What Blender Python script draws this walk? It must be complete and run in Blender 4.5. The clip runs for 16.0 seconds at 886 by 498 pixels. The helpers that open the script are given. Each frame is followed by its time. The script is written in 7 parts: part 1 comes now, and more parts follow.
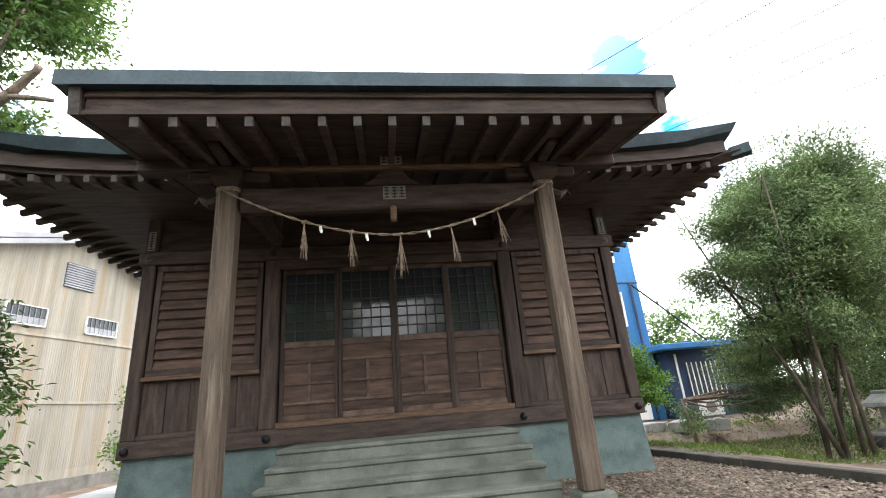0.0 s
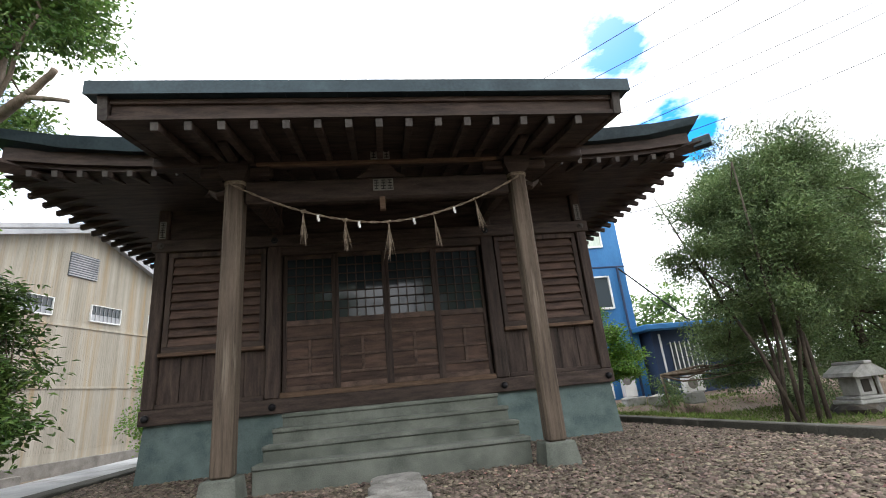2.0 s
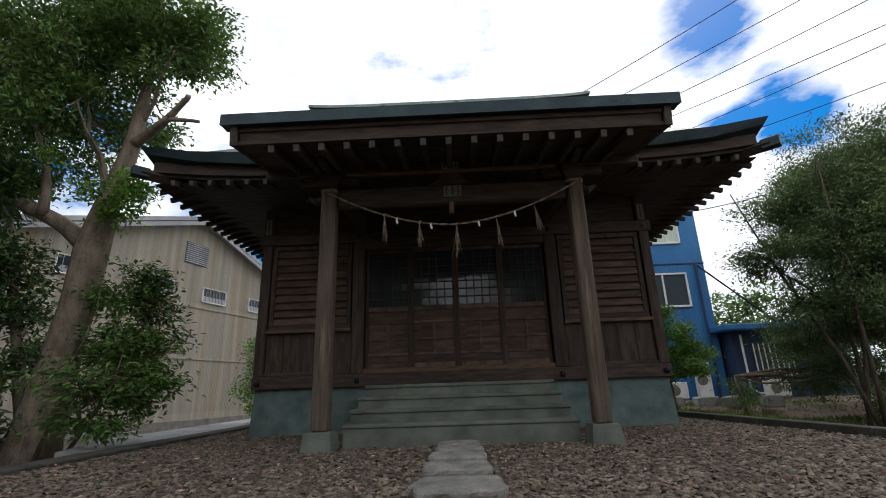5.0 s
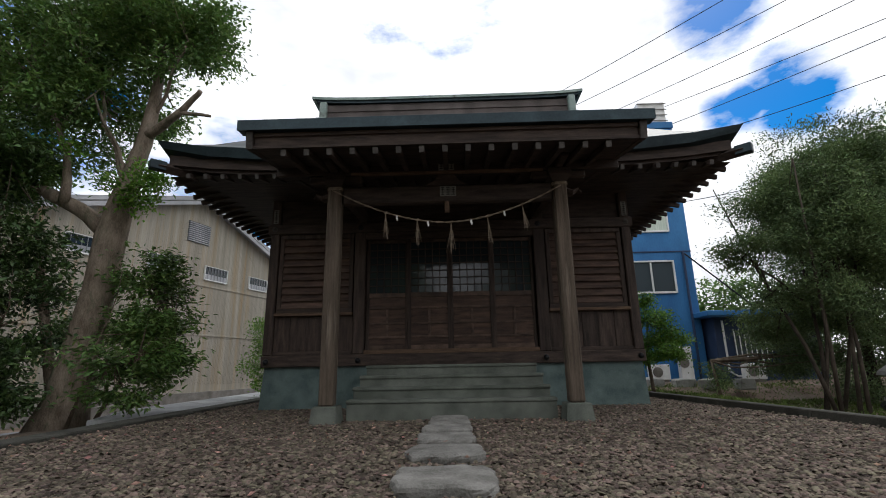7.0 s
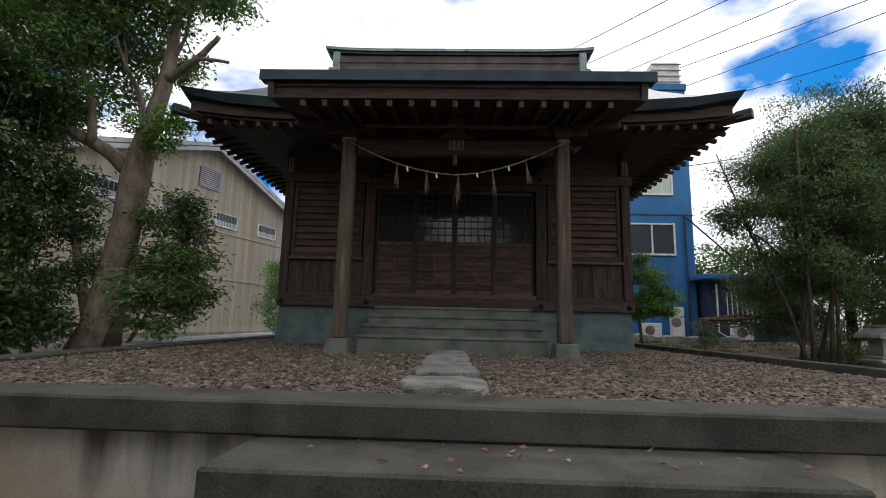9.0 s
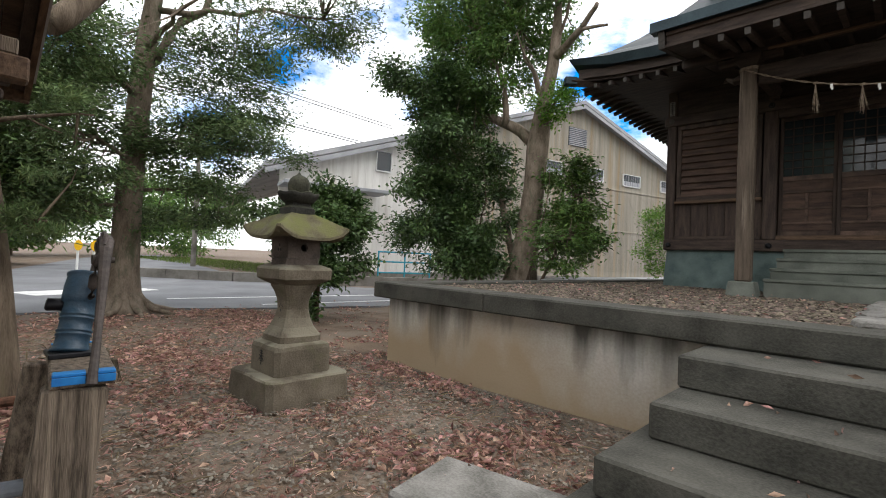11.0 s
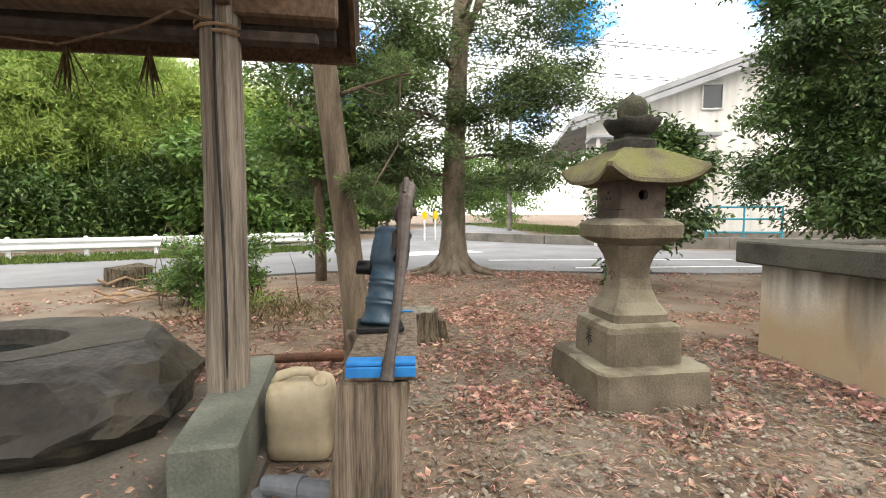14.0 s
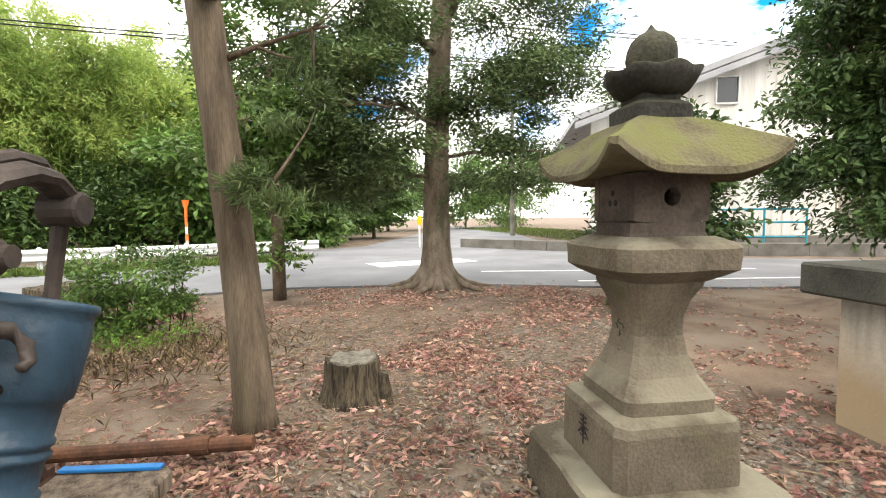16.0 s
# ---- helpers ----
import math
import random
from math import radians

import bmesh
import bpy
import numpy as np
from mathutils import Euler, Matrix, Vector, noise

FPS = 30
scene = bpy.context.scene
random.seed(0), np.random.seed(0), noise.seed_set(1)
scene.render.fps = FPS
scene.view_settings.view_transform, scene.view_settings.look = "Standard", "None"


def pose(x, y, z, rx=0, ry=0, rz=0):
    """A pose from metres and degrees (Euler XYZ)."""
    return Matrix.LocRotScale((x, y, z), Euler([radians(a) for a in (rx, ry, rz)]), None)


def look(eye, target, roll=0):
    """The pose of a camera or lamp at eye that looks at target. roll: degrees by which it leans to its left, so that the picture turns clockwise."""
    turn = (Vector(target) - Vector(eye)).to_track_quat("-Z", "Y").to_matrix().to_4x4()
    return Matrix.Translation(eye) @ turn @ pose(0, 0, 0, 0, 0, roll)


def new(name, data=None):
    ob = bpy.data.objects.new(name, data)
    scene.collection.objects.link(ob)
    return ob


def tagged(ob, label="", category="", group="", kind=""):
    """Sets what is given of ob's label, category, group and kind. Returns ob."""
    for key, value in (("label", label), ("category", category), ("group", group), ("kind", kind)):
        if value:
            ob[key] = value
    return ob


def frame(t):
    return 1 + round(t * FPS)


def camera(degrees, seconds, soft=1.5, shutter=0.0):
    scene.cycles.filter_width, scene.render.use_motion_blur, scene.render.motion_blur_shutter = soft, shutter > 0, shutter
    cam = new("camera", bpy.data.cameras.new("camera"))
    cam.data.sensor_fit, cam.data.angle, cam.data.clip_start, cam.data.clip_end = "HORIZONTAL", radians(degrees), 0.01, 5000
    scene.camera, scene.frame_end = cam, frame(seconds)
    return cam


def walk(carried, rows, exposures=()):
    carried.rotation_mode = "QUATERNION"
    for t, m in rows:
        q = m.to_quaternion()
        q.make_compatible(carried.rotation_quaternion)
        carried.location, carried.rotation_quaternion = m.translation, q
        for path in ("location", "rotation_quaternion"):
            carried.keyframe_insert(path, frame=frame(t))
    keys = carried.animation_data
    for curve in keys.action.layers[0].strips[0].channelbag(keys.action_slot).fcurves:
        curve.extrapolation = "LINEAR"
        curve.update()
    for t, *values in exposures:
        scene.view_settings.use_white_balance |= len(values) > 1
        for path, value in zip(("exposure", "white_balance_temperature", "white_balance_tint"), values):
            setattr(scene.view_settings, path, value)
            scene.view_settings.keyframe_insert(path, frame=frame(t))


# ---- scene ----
cam = camera(87.7, 16.0, 1.0)
PATH = [
    (0, (-0.132, -6.981, 2.022), (0.127, -5.108, 2.674), -4.9),
    (0.5, (-0.038, -7.096, 1.94), (0.237, -5.203, 2.522), -6.6),
    (1, (-0.016, -7.223, 1.876), (0.211, -5.296, 2.363), -7.0),
    (1.5, (-0.021, -7.36, 1.856), (0.183, -5.46, 2.445), -4.8),
    (2, (-0.055, -7.594, 1.779), (0.213, -5.704, 2.377), -5.5),
    (2.5, (-0.072, -7.83, 1.786), (0.181, -5.94, 2.387), -5.4),
    (3, (-0.12, -8.001, 1.814), (-0.08, -6.104, 2.447), -4.6),
    (3.5, (-0.069, -8.228, 1.761), (-0.169, -6.322, 2.357), -2.2),
    (6, (0.041, -8.501, 1.627), (0.014, -6.583, 2.193), -1.7),
    (6.5, (0.053, -8.773, 1.671), (0.006, -6.845, 2.2), -1.1),
    (7, (0.083, -9.047, 1.699), (0.038, -7.109, 2.19), -1.0),
    (7.5, (0.135, -9.3, 1.687), (0.195, -7.348, 2.117), -2.2),
    (8, (0.148, -9.302, 1.625), (0.251, -7.34, 2.0), 1.0),
    (10.5, (-0.1, -10.238, 1.352), (-1.037, -8.478, 1.501), 1.5),
    (11, (-0.143, -10.449, 1.335), (-1.537, -9.015, 1.374), 2.5),
    (11.5, (-0.22, -10.629, 1.291), (-1.965, -9.653, 1.253), 1.8),
    (12, (-0.398, -10.725, 1.302), (-2.316, -10.159, 1.271), 0.1),
    (12.5, (-0.623, -10.65, 1.314), (-2.57, -10.196, 1.277), -0.3),
    (13, (-0.781, -10.518, 1.304), (-2.748, -10.166, 1.206), -0.3),
    (13.5, (-0.977, -10.329, 1.285), (-2.946, -10.007, 1.149), 0.0),
    (14, (-1.176, -10.111, 1.241), (-3.144, -9.791, 1.092), -0.1),
    (14.5, (-1.441, -9.905, 1.252), (-3.412, -9.6, 1.101), -0.0),
    (15, (-1.758, -9.711, 1.248), (-3.732, -9.43, 1.096), -0.5),
    (15.5, (-2.184, -9.502, 1.25), (-4.161, -9.239, 1.102), -0.5),
    (16, (-2.363, -9.443, 1.294), (-4.337, -9.152, 1.162), -0.6),
]
walk(cam, [(t, look(eye, target, roll)) for t, eye, target, roll in PATH],
     [(0, 1.38, 6500, 10), (1, 0.82, 6450, 10), (1.5, 0.84, 6450, 10), (2.5, 0.5, 6450, 10), (3.5, -0.2, 6350, 10), (6, -0.6, 6350, 10), (7.5, -0.6, 6400, 10), (8, -0.62, 6400, 10), (10.5, -0.08, 6450, 10), (11.5, 0.38, 6850, 10), (12.5, 0.6, 7050, 10), (14.5, 1.17, 7200, 10), (16, 1.2, 7200, 10)])

# ---- world, sun ----
world = bpy.data.worlds.new("sky")
scene.world = world
world.use_nodes = True
wn, wl = world.node_tree.nodes, world.node_tree.links
wn.clear()
sky = wn.new("ShaderNodeTexSky")
sky.sky_type = "NISHITA"
sky.sun_disc = False
sky.sun_elevation, sky.sun_rotation = radians(52), radians(25)
sky.ozone_density = 4.0
sky.dust_density = 0.4
coord = wn.new("ShaderNodeTexCoord")
flat = wn.new("ShaderNodeMapping")
flat.inputs["Scale"].default_value = (1.0, 1.0, 2.2)
flat.inputs["Location"].default_value = (0.35, 0.1, 0.0)
cloud_noise = wn.new("ShaderNodeTexNoise")
cloud_noise.inputs["Scale"].default_value = 4.2
cloud_noise.inputs["Detail"].default_value = 7.0
cloud_noise.inputs["Roughness"].default_value = 0.62
cloud_ramp = wn.new("ShaderNodeValToRGB")
cloud_ramp.color_ramp.elements[0].position = 0.20
cloud_ramp.color_ramp.elements[1].position = 0.40
cloud_ramp.color_ramp.elements[0].color = (0, 0, 0, 1)
cloud_ramp.color_ramp.elements[1].color = (1, 1, 1, 1)
shade = wn.new("ShaderNodeValToRGB")
shade.color_ramp.elements[0].position, shade.color_ramp.elements[1].position = 0.42, 0.75
shade.color_ramp.elements[0].color = (13.0, 13.1, 13.4, 1)
shade.color_ramp.elements[1].color = (8.2, 8.5, 9.1, 1)
cloud_mix = wn.new("ShaderNodeMix")
cloud_mix.data_type = "RGBA"
back = wn.new("ShaderNodeBackground")
back.inputs["Strength"].default_value = 0.15
w_out = wn.new("ShaderNodeOutputWorld")
wl.new(coord.outputs["Generated"], flat.inputs["Vector"])
wl.new(flat.outputs["Vector"], cloud_noise.inputs["Vector"])
# gaps of open blue in the cloud cover
level = cloud_noise.outputs["Fac"]
for gap, lo, hi, depth in (((0.445, 0.675, 0.588), 0.9945, 0.9995, 0.36), ((0.575, 0.70, 0.445), 0.9957, 0.9995, 0.33), ((0.49, 0.755, 0.432), 0.9984, 0.9999, 0.32),
                           ((-0.87, 0.34, 0.35), 0.965, 0.9990, 0.24), ((-0.40, 0.87, 0.30), 0.975, 0.9995, 0.32), ((-0.95, -0.06, 0.29), 0.985, 0.9995, 0.22), ((-0.66, 0.62, 0.43), 0.982, 0.9995, 0.26)):
    dot = wn.new("ShaderNodeVectorMath")
    dot.operation = "DOT_PRODUCT"
    dot.inputs[1].default_value = Vector(gap).normalized()
    wl.new(coord.outputs["Generated"], dot.inputs[0])
    near_gap = wn.new("ShaderNodeMapRange")
    near_gap.inputs[1].default_value, near_gap.inputs[2].default_value = lo, hi
    near_gap.inputs[4].default_value = depth
    wl.new(dot.outputs["Value"], near_gap.inputs[0])
    less = wn.new("ShaderNodeMath")
    less.operation = "SUBTRACT"
    wl.new(level, less.inputs[0])
    wl.new(near_gap.outputs[0], less.inputs[1])
    level = less.outputs[0]
wl.new(level, cloud_ramp.inputs["Fac"])
wl.new(cloud_noise.outputs["Fac"], shade.inputs["Fac"])
wl.new(cloud_ramp.outputs["Color"], cloud_mix.inputs[0])
deep = wn.new("ShaderNodeHueSaturation")
deep.inputs["Saturation"].default_value = 1.6
deep.inputs["Value"].default_value = 1.15
wl.new(sky.outputs["Color"], deep.inputs["Color"])
wl.new(deep.outputs["Color"], cloud_mix.inputs[6])
wl.new(shade.outputs["Color"], cloud_mix.inputs[7])
wl.new(cloud_mix.outputs[2], back.inputs["Color"])
wl.new(back.outputs["Background"], w_out.inputs["Surface"])

sun = new("sun", bpy.data.lights.new("sun", "SUN"))
sun.data.energy, sun.data.angle, sun.data.color = 0.9, radians(14), (1.0, 0.96, 0.9)
sun.matrix_world = look((0, 0, 40), (-18, -26, 0))

# ---- materials ----


def mat(name, c1, c2, scale=3.0, rough=0.8, bump=0.2, fine=40.0, stretch=(1, 1, 1), metal=0.0, random_value=0.0,
        random_hue=0.0, stain=None, stain_scale=1.2, stain_at=(0.55, 0.7), island=False, top=None, spec=0.3, space="pos", through_light=0.0):
    """Two-scale noise colour, optional stains, another colour on upward faces, and variation from piece to piece."""
    m = bpy.data.materials.new(name)
    m.use_nodes = True
    n, l = m.node_tree.nodes, m.node_tree.links
    b = n["Principled BSDF"]
    b.inputs["Roughness"].default_value = rough
    b.inputs["Metallic"].default_value = metal
    b.inputs["Specular IOR Level"].default_value = spec
    if space == "pos":
        geo = n.new("ShaderNodeNewGeometry")
        src = geo.outputs["Position"]
    else:
        src = n.new("ShaderNodeTexCoord").outputs["Object"]
    mp = n.new("ShaderNodeMapping")
    mp.inputs["Scale"].default_value = stretch
    l.new(src, mp.inputs["Vector"])
    big = n.new("ShaderNodeTexNoise")
    big.inputs["Scale"].default_value = scale
    big.inputs["Detail"].default_value = 6
    l.new(mp.outputs["Vector"], big.inputs["Vector"])
    small = n.new("ShaderNodeTexNoise")
    small.inputs["Scale"].default_value = fine
    small.inputs["Detail"].default_value = 4
    l.new(mp.outputs["Vector"], small.inputs["Vector"])
    add = n.new("ShaderNodeMath")
    add.operation = "MULTIPLY_ADD"
    l.new(small.outputs["Fac"], add.inputs[0])
    add.inputs[1].default_value = 0.5
    l.new(big.outputs["Fac"], add.inputs[2])
    ramp = n.new("ShaderNodeValToRGB")
    ramp.color_ramp.elements[0].position, ramp.color_ramp.elements[1].position = 0.55, 0.95
    ramp.color_ramp.elements[0].color, ramp.color_ramp.elements[1].color = (*c1, 1), (*c2, 1)
    l.new(add.outputs[0], ramp.inputs["Fac"])
    col = ramp.outputs["Color"]

    def mix(fac, a, colour):
        x = n.new("ShaderNodeMix")
        x.data_type = "RGBA"
        l.new(fac, x.inputs[0])
        l.new(a, x.inputs[6])
        x.inputs[7].default_value = (*colour, 1)
        return x.outputs[2]

    if stain:
        sn = n.new("ShaderNodeTexNoise")
        sn.inputs["Scale"].default_value = stain_scale
        sn.inputs["Detail"].default_value = 8
        sn.inputs["Roughness"].default_value = 0.65
        l.new(mp.outputs["Vector"], sn.inputs["Vector"])
        sr = n.new("ShaderNodeMapRange")
        sr.inputs[1].default_value, sr.inputs[2].default_value = stain_at
        l.new(sn.outputs["Fac"], sr.inputs[0])
        col = mix(sr.outputs[0], col, stain)
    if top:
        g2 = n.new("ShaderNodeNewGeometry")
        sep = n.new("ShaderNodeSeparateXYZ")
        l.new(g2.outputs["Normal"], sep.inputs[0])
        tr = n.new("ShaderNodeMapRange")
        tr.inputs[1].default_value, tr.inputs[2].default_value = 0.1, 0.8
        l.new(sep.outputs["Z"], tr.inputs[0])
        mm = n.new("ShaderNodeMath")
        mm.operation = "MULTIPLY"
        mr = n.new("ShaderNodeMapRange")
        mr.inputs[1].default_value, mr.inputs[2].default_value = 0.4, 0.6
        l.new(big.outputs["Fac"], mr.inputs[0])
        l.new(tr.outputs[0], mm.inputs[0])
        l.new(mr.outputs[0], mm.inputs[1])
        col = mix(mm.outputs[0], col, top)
    if random_value or random_hue:
        if island:
            rnd = n.new("ShaderNodeNewGeometry").outputs["Random Per Island"]
        else:
            rnd = n.new("ShaderNodeObjectInfo").outputs["Random"]
        hs = n.new("ShaderNodeHueSaturation")
        vr = n.new("ShaderNodeMapRange")
        vr.inputs[3].default_value, vr.inputs[4].default_value = 1 - random_value, 1 + random_value
        l.new(rnd, vr.inputs[0])
        l.new(vr.outputs[0], hs.inputs["Value"])
        if random_hue:
            wh = n.new("ShaderNodeTexWhiteNoise")
            wh.noise_dimensions = "1D"
            l.new(rnd, wh.inputs["W"])
            hr = n.new("ShaderNodeMapRange")
            hr.inputs[3].default_value, hr.inputs[4].default_value = 0.5 - random_hue, 0.5 + random_hue
            l.new(wh.outputs["Value"], hr.inputs[0])
            l.new(hr.outputs[0], hs.inputs["Hue"])
        l.new(col, hs.inputs["Color"])
        col = hs.outputs["Color"]
    l.new(col, b.inputs["Base Color"])
    if bump:
        bp = n.new("ShaderNodeBump")
        bp.inputs["Strength"].default_value = bump
        bp.inputs["Distance"].default_value = 0.02
        l.new(add.outputs[0], bp.inputs["Height"])
        l.new(bp.outputs["Normal"], b.inputs["Normal"])
    if through_light:
        tl = n.new("ShaderNodeBsdfTranslucent")
        l.new(col, tl.inputs["Color"])
        ms = n.new("ShaderNodeMixShader")
        ms.inputs[0].default_value = through_light
        l.new(b.outputs[0], ms.inputs[1])
        l.new(tl.outputs[0], ms.inputs[2])
        l.new(ms.outputs[0], n["Material Output"].inputs["Surface"])
    return m


WOOD_DARK = mat("dark_weathered_wood", (0.0194, 0.0135, 0.0110), (0.0650, 0.0450, 0.0356), 2.5, 0.75, 0.35, 30, (1, 6, 6), stain=(0.10, 0.075, 0.06), stain_scale=3.0, stain_at=(0.58, 0.85), random_value=0.25)
WOOD_DARK_V = mat("dark_upright_wood", (0.0219, 0.0150, 0.0119), (0.0713, 0.0488, 0.0387), 2.5, 0.75, 0.35, 30, (7, 7, 0.8), stain=(0.11, 0.085, 0.065), stain_scale=2.0, stain_at=(0.58, 0.85), random_value=0.25)
WOOD_PANEL = mat("worn_brown_panel_wood", (0.0312, 0.0192, 0.0144), (0.1020, 0.0624, 0.0456), 2.5, 0.75, 0.4, 30, (1, 6, 6), stain=(0.13, 0.09, 0.07), stain_scale=3.0, stain_at=(0.55, 0.85), random_value=0.22)
WOOD_POST = mat("grey_brown_post_wood", (0.055, 0.040, 0.029), (0.13, 0.10, 0.074), 3, 0.8, 0.4, 26, (9, 9, 0.5), stain=(0.26, 0.22, 0.17), stain_scale=1.6, stain_at=(0.58, 0.8))
WOOD_OLD = mat("old_grey_cracked_wood", (0.05, 0.038, 0.028), (0.24, 0.19, 0.145), 3, 0.85, 0.7, 22, (12, 12, 0.45), stain=(0.03, 0.022, 0.018), stain_scale=2.2, stain_at=(0.56, 0.72))
WOOD_RAIL = mat("rubbed_brown_door_wood", (0.0375, 0.0238, 0.0187), (0.1250, 0.0825, 0.0625), 2.5, 0.7, 0.3, 30, (2, 6, 3), random_value=0.3)
# paler than the timber: light on the rafter ends put into the colour
WOOD_ENDS = mat("lit_pale_end_tone", (0.036, 0.031, 0.028), (0.082, 0.073, 0.065), 5, 0.8, 0.2)
WOOD_EDGE = mat("worn_brown_beam_edge", (0.06, 0.035, 0.022), (0.15, 0.095, 0.06), 4, 0.75, 0.3, 30, (1, 8, 8))
COPPER = mat("dark_blue_green_copper_sheet", (0.011, 0.020, 0.025), (0.028, 0.046, 0.054), 2, 0.45, 0.08, 30, metal=0.35, stain=(0.042, 0.068, 0.075), stain_scale=2.5, stain_at=(0.55, 0.8), random_value=0.18)
COPPER_PALE = mat("verdigris_copper_sheet", (0.16, 0.22, 0.2), (0.32, 0.38, 0.35), 2, 0.5, 0.08, 30, metal=0.2, stain=(0.08, 0.08, 0.07), stain_scale=3)
RIDGE_WALL = mat("weathered_ridge_board", (0.06, 0.05, 0.047), (0.14, 0.118, 0.11), 2, 0.8, 0.2)
FOUNDATION = mat("blue_grey_washed_concrete", (0.062, 0.092, 0.088), (0.145, 0.19, 0.182), 3, 0.9, 0.5, 70, stain=(0.06, 0.085, 0.08), stain_scale=1.5)
STEP_STONE = mat("grey_green_terrazzo_step", (0.075, 0.084, 0.07), (0.165, 0.175, 0.15), 3, 0.9, 0.4, 80, stain=(0.07, 0.08, 0.065), stain_scale=1.8, stain_at=(0.55, 0.75))
SLAB = mat("damp_worn_slab_concrete", (0.06, 0.054, 0.046), (0.15, 0.138, 0.118), 2, 0.9, 0.4, 50, stain=(0.045, 0.042, 0.035), stain_scale=1.4)
COPING = mat("dark_lichened_coping_concrete", (0.034, 0.033, 0.027), (0.092, 0.089, 0.075), 3, 0.92, 0.5, 60, stain=(0.028, 0.029, 0.024), stain_scale=1.5)
STONE_GREY = mat("rough_grey_granite", (0.12, 0.115, 0.103), (0.265, 0.255, 0.235), 5, 0.92, 0.8, 60, random_value=0.12)
# top: paler in noisy patches on upward faces
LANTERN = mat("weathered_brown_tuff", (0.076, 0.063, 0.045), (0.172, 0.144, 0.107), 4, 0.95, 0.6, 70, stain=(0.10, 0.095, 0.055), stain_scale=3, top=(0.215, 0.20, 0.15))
LANTERN_BOX = mat("purplish_brown_tuff", (0.055, 0.043, 0.036), (0.13, 0.105, 0.088), 4, 0.95, 0.6, 70, stain=(0.04, 0.034, 0.03), stain_scale=3)
LANTERN_DARK = mat("dark_lichened_stone", (0.016, 0.016, 0.014), (0.052, 0.05, 0.042), 5, 0.95, 0.7, 60, top=(0.06, 0.063, 0.035))
JEWEL = mat("lichened_round_stone", (0.022, 0.023, 0.017), (0.072, 0.070, 0.047), 7, 0.95, 0.6, 60, stain=(0.15, 0.14, 0.09), stain_scale=7, stain_at=(0.58, 0.7))
PILLAR_WOOD = mat("silver_grey_cracked_pillar_wood", (0.085, 0.068, 0.054), (0.30, 0.255, 0.21), 3, 0.85, 0.8, 22, (12, 12, 0.4), stain=(0.035, 0.027, 0.021), stain_scale=2.6, stain_at=(0.58, 0.7))
MOSS = mat("moss_covered_stone", (0.075, 0.066, 0.04), (0.16, 0.14, 0.085), 6, 1.0, 0.8, 70, stain=(0.15, 0.135, 0.09), stain_scale=5, stain_at=(0.5, 0.68), top=(0.12, 0.125, 0.042))
ROCK = mat("dark_cut_rock", (0.009, 0.0075, 0.006), (0.034, 0.028, 0.021), 5, 0.62, 1.0, 22, stain=(0.055, 0.040, 0.017), stain_scale=1.7, stain_at=(0.48, 0.72), spec=0.45)
# separate, paler colour for the basin's top face
ROCK_TOP = mat("paler_rock_top", (0.042, 0.038, 0.031), (0.10, 0.09, 0.076), 3.0, 0.8, 0.6, 30)
ROOF_UNDER = mat("brown_roof_underside_boards", (0.05, 0.03, 0.02), (0.13, 0.085, 0.06), 2.5, 0.8, 0.3, 30, (6, 1, 6), random_value=0.3)
WALKWAY = mat("pale_path_concrete", (0.24, 0.245, 0.25), (0.38, 0.385, 0.39), 1.5, 0.9, 0.2, 50, stain=(0.18, 0.175, 0.165), stain_scale=1.2)
SOIL = mat("red_brown_soil", (0.095, 0.068, 0.049), (0.235, 0.175, 0.13), 1.6, 1.0, 1.0, 75, stain=(0.17, 0.15, 0.125), stain_scale=0.8, stain_at=(0.48, 0.7))
GRAVEL_BED = mat("gravel_bed", (0.055, 0.043, 0.033), (0.15, 0.118, 0.09), 8, 1.0, 1.0, 60)
PEBBLE = mat("grey_yard_pebbles", (0.10, 0.086, 0.069), (0.235, 0.208, 0.172), 6, 0.85, 0.3, 60, random_value=0.5, random_hue=0.02, island=True)
GRAVEL = mat("flat_brown_gravel", (0.066, 0.051, 0.038), (0.185, 0.147, 0.113), 6, 0.85, 0.3, 60, random_value=0.62, random_hue=0.045, island=True)
LITTER = mat("fallen_leaves", (0.235, 0.12, 0.09), (0.50, 0.325, 0.265), 8, 0.75, 0.2, 60, random_value=0.55, random_hue=0.03, island=True, through_light=0.1)
ASPHALT = mat("grey_asphalt", (0.12, 0.125, 0.135), (0.205, 0.21, 0.222), 0.5, 0.85, 0.3, 60, stain=(0.13, 0.13, 0.14), stain_scale=0.6)
WHITE_LINE = mat("worn_white_road_paint", (0.5, 0.5, 0.5), (0.75, 0.75, 0.74), 4, 0.8, 0.1)
GRASS = mat("grass_green", (0.06, 0.10, 0.02), (0.17, 0.24, 0.06), 3, 0.8, 0.1, island=True, random_value=0.35, through_light=0.25)
RAIL = mat("galvanised_guardrail", (0.55, 0.56, 0.57), (0.72, 0.73, 0.74), 2, 0.5, 0.05, metal=0.1)
LEAF_MID = mat("mid_green_leaves", (0.050, 0.100, 0.024), (0.165, 0.28, 0.068), 1.5, 0.45, 0, 9, island=True, random_value=0.32, random_hue=0.02, spec=0.4, through_light=0.38)
LEAF_DARK = mat("dark_evergreen_leaves", (0.030, 0.064, 0.020), (0.11, 0.185, 0.055), 1.5, 0.4, 0, 9, island=True, random_value=0.28, random_hue=0.015, spec=0.4, through_light=0.22)
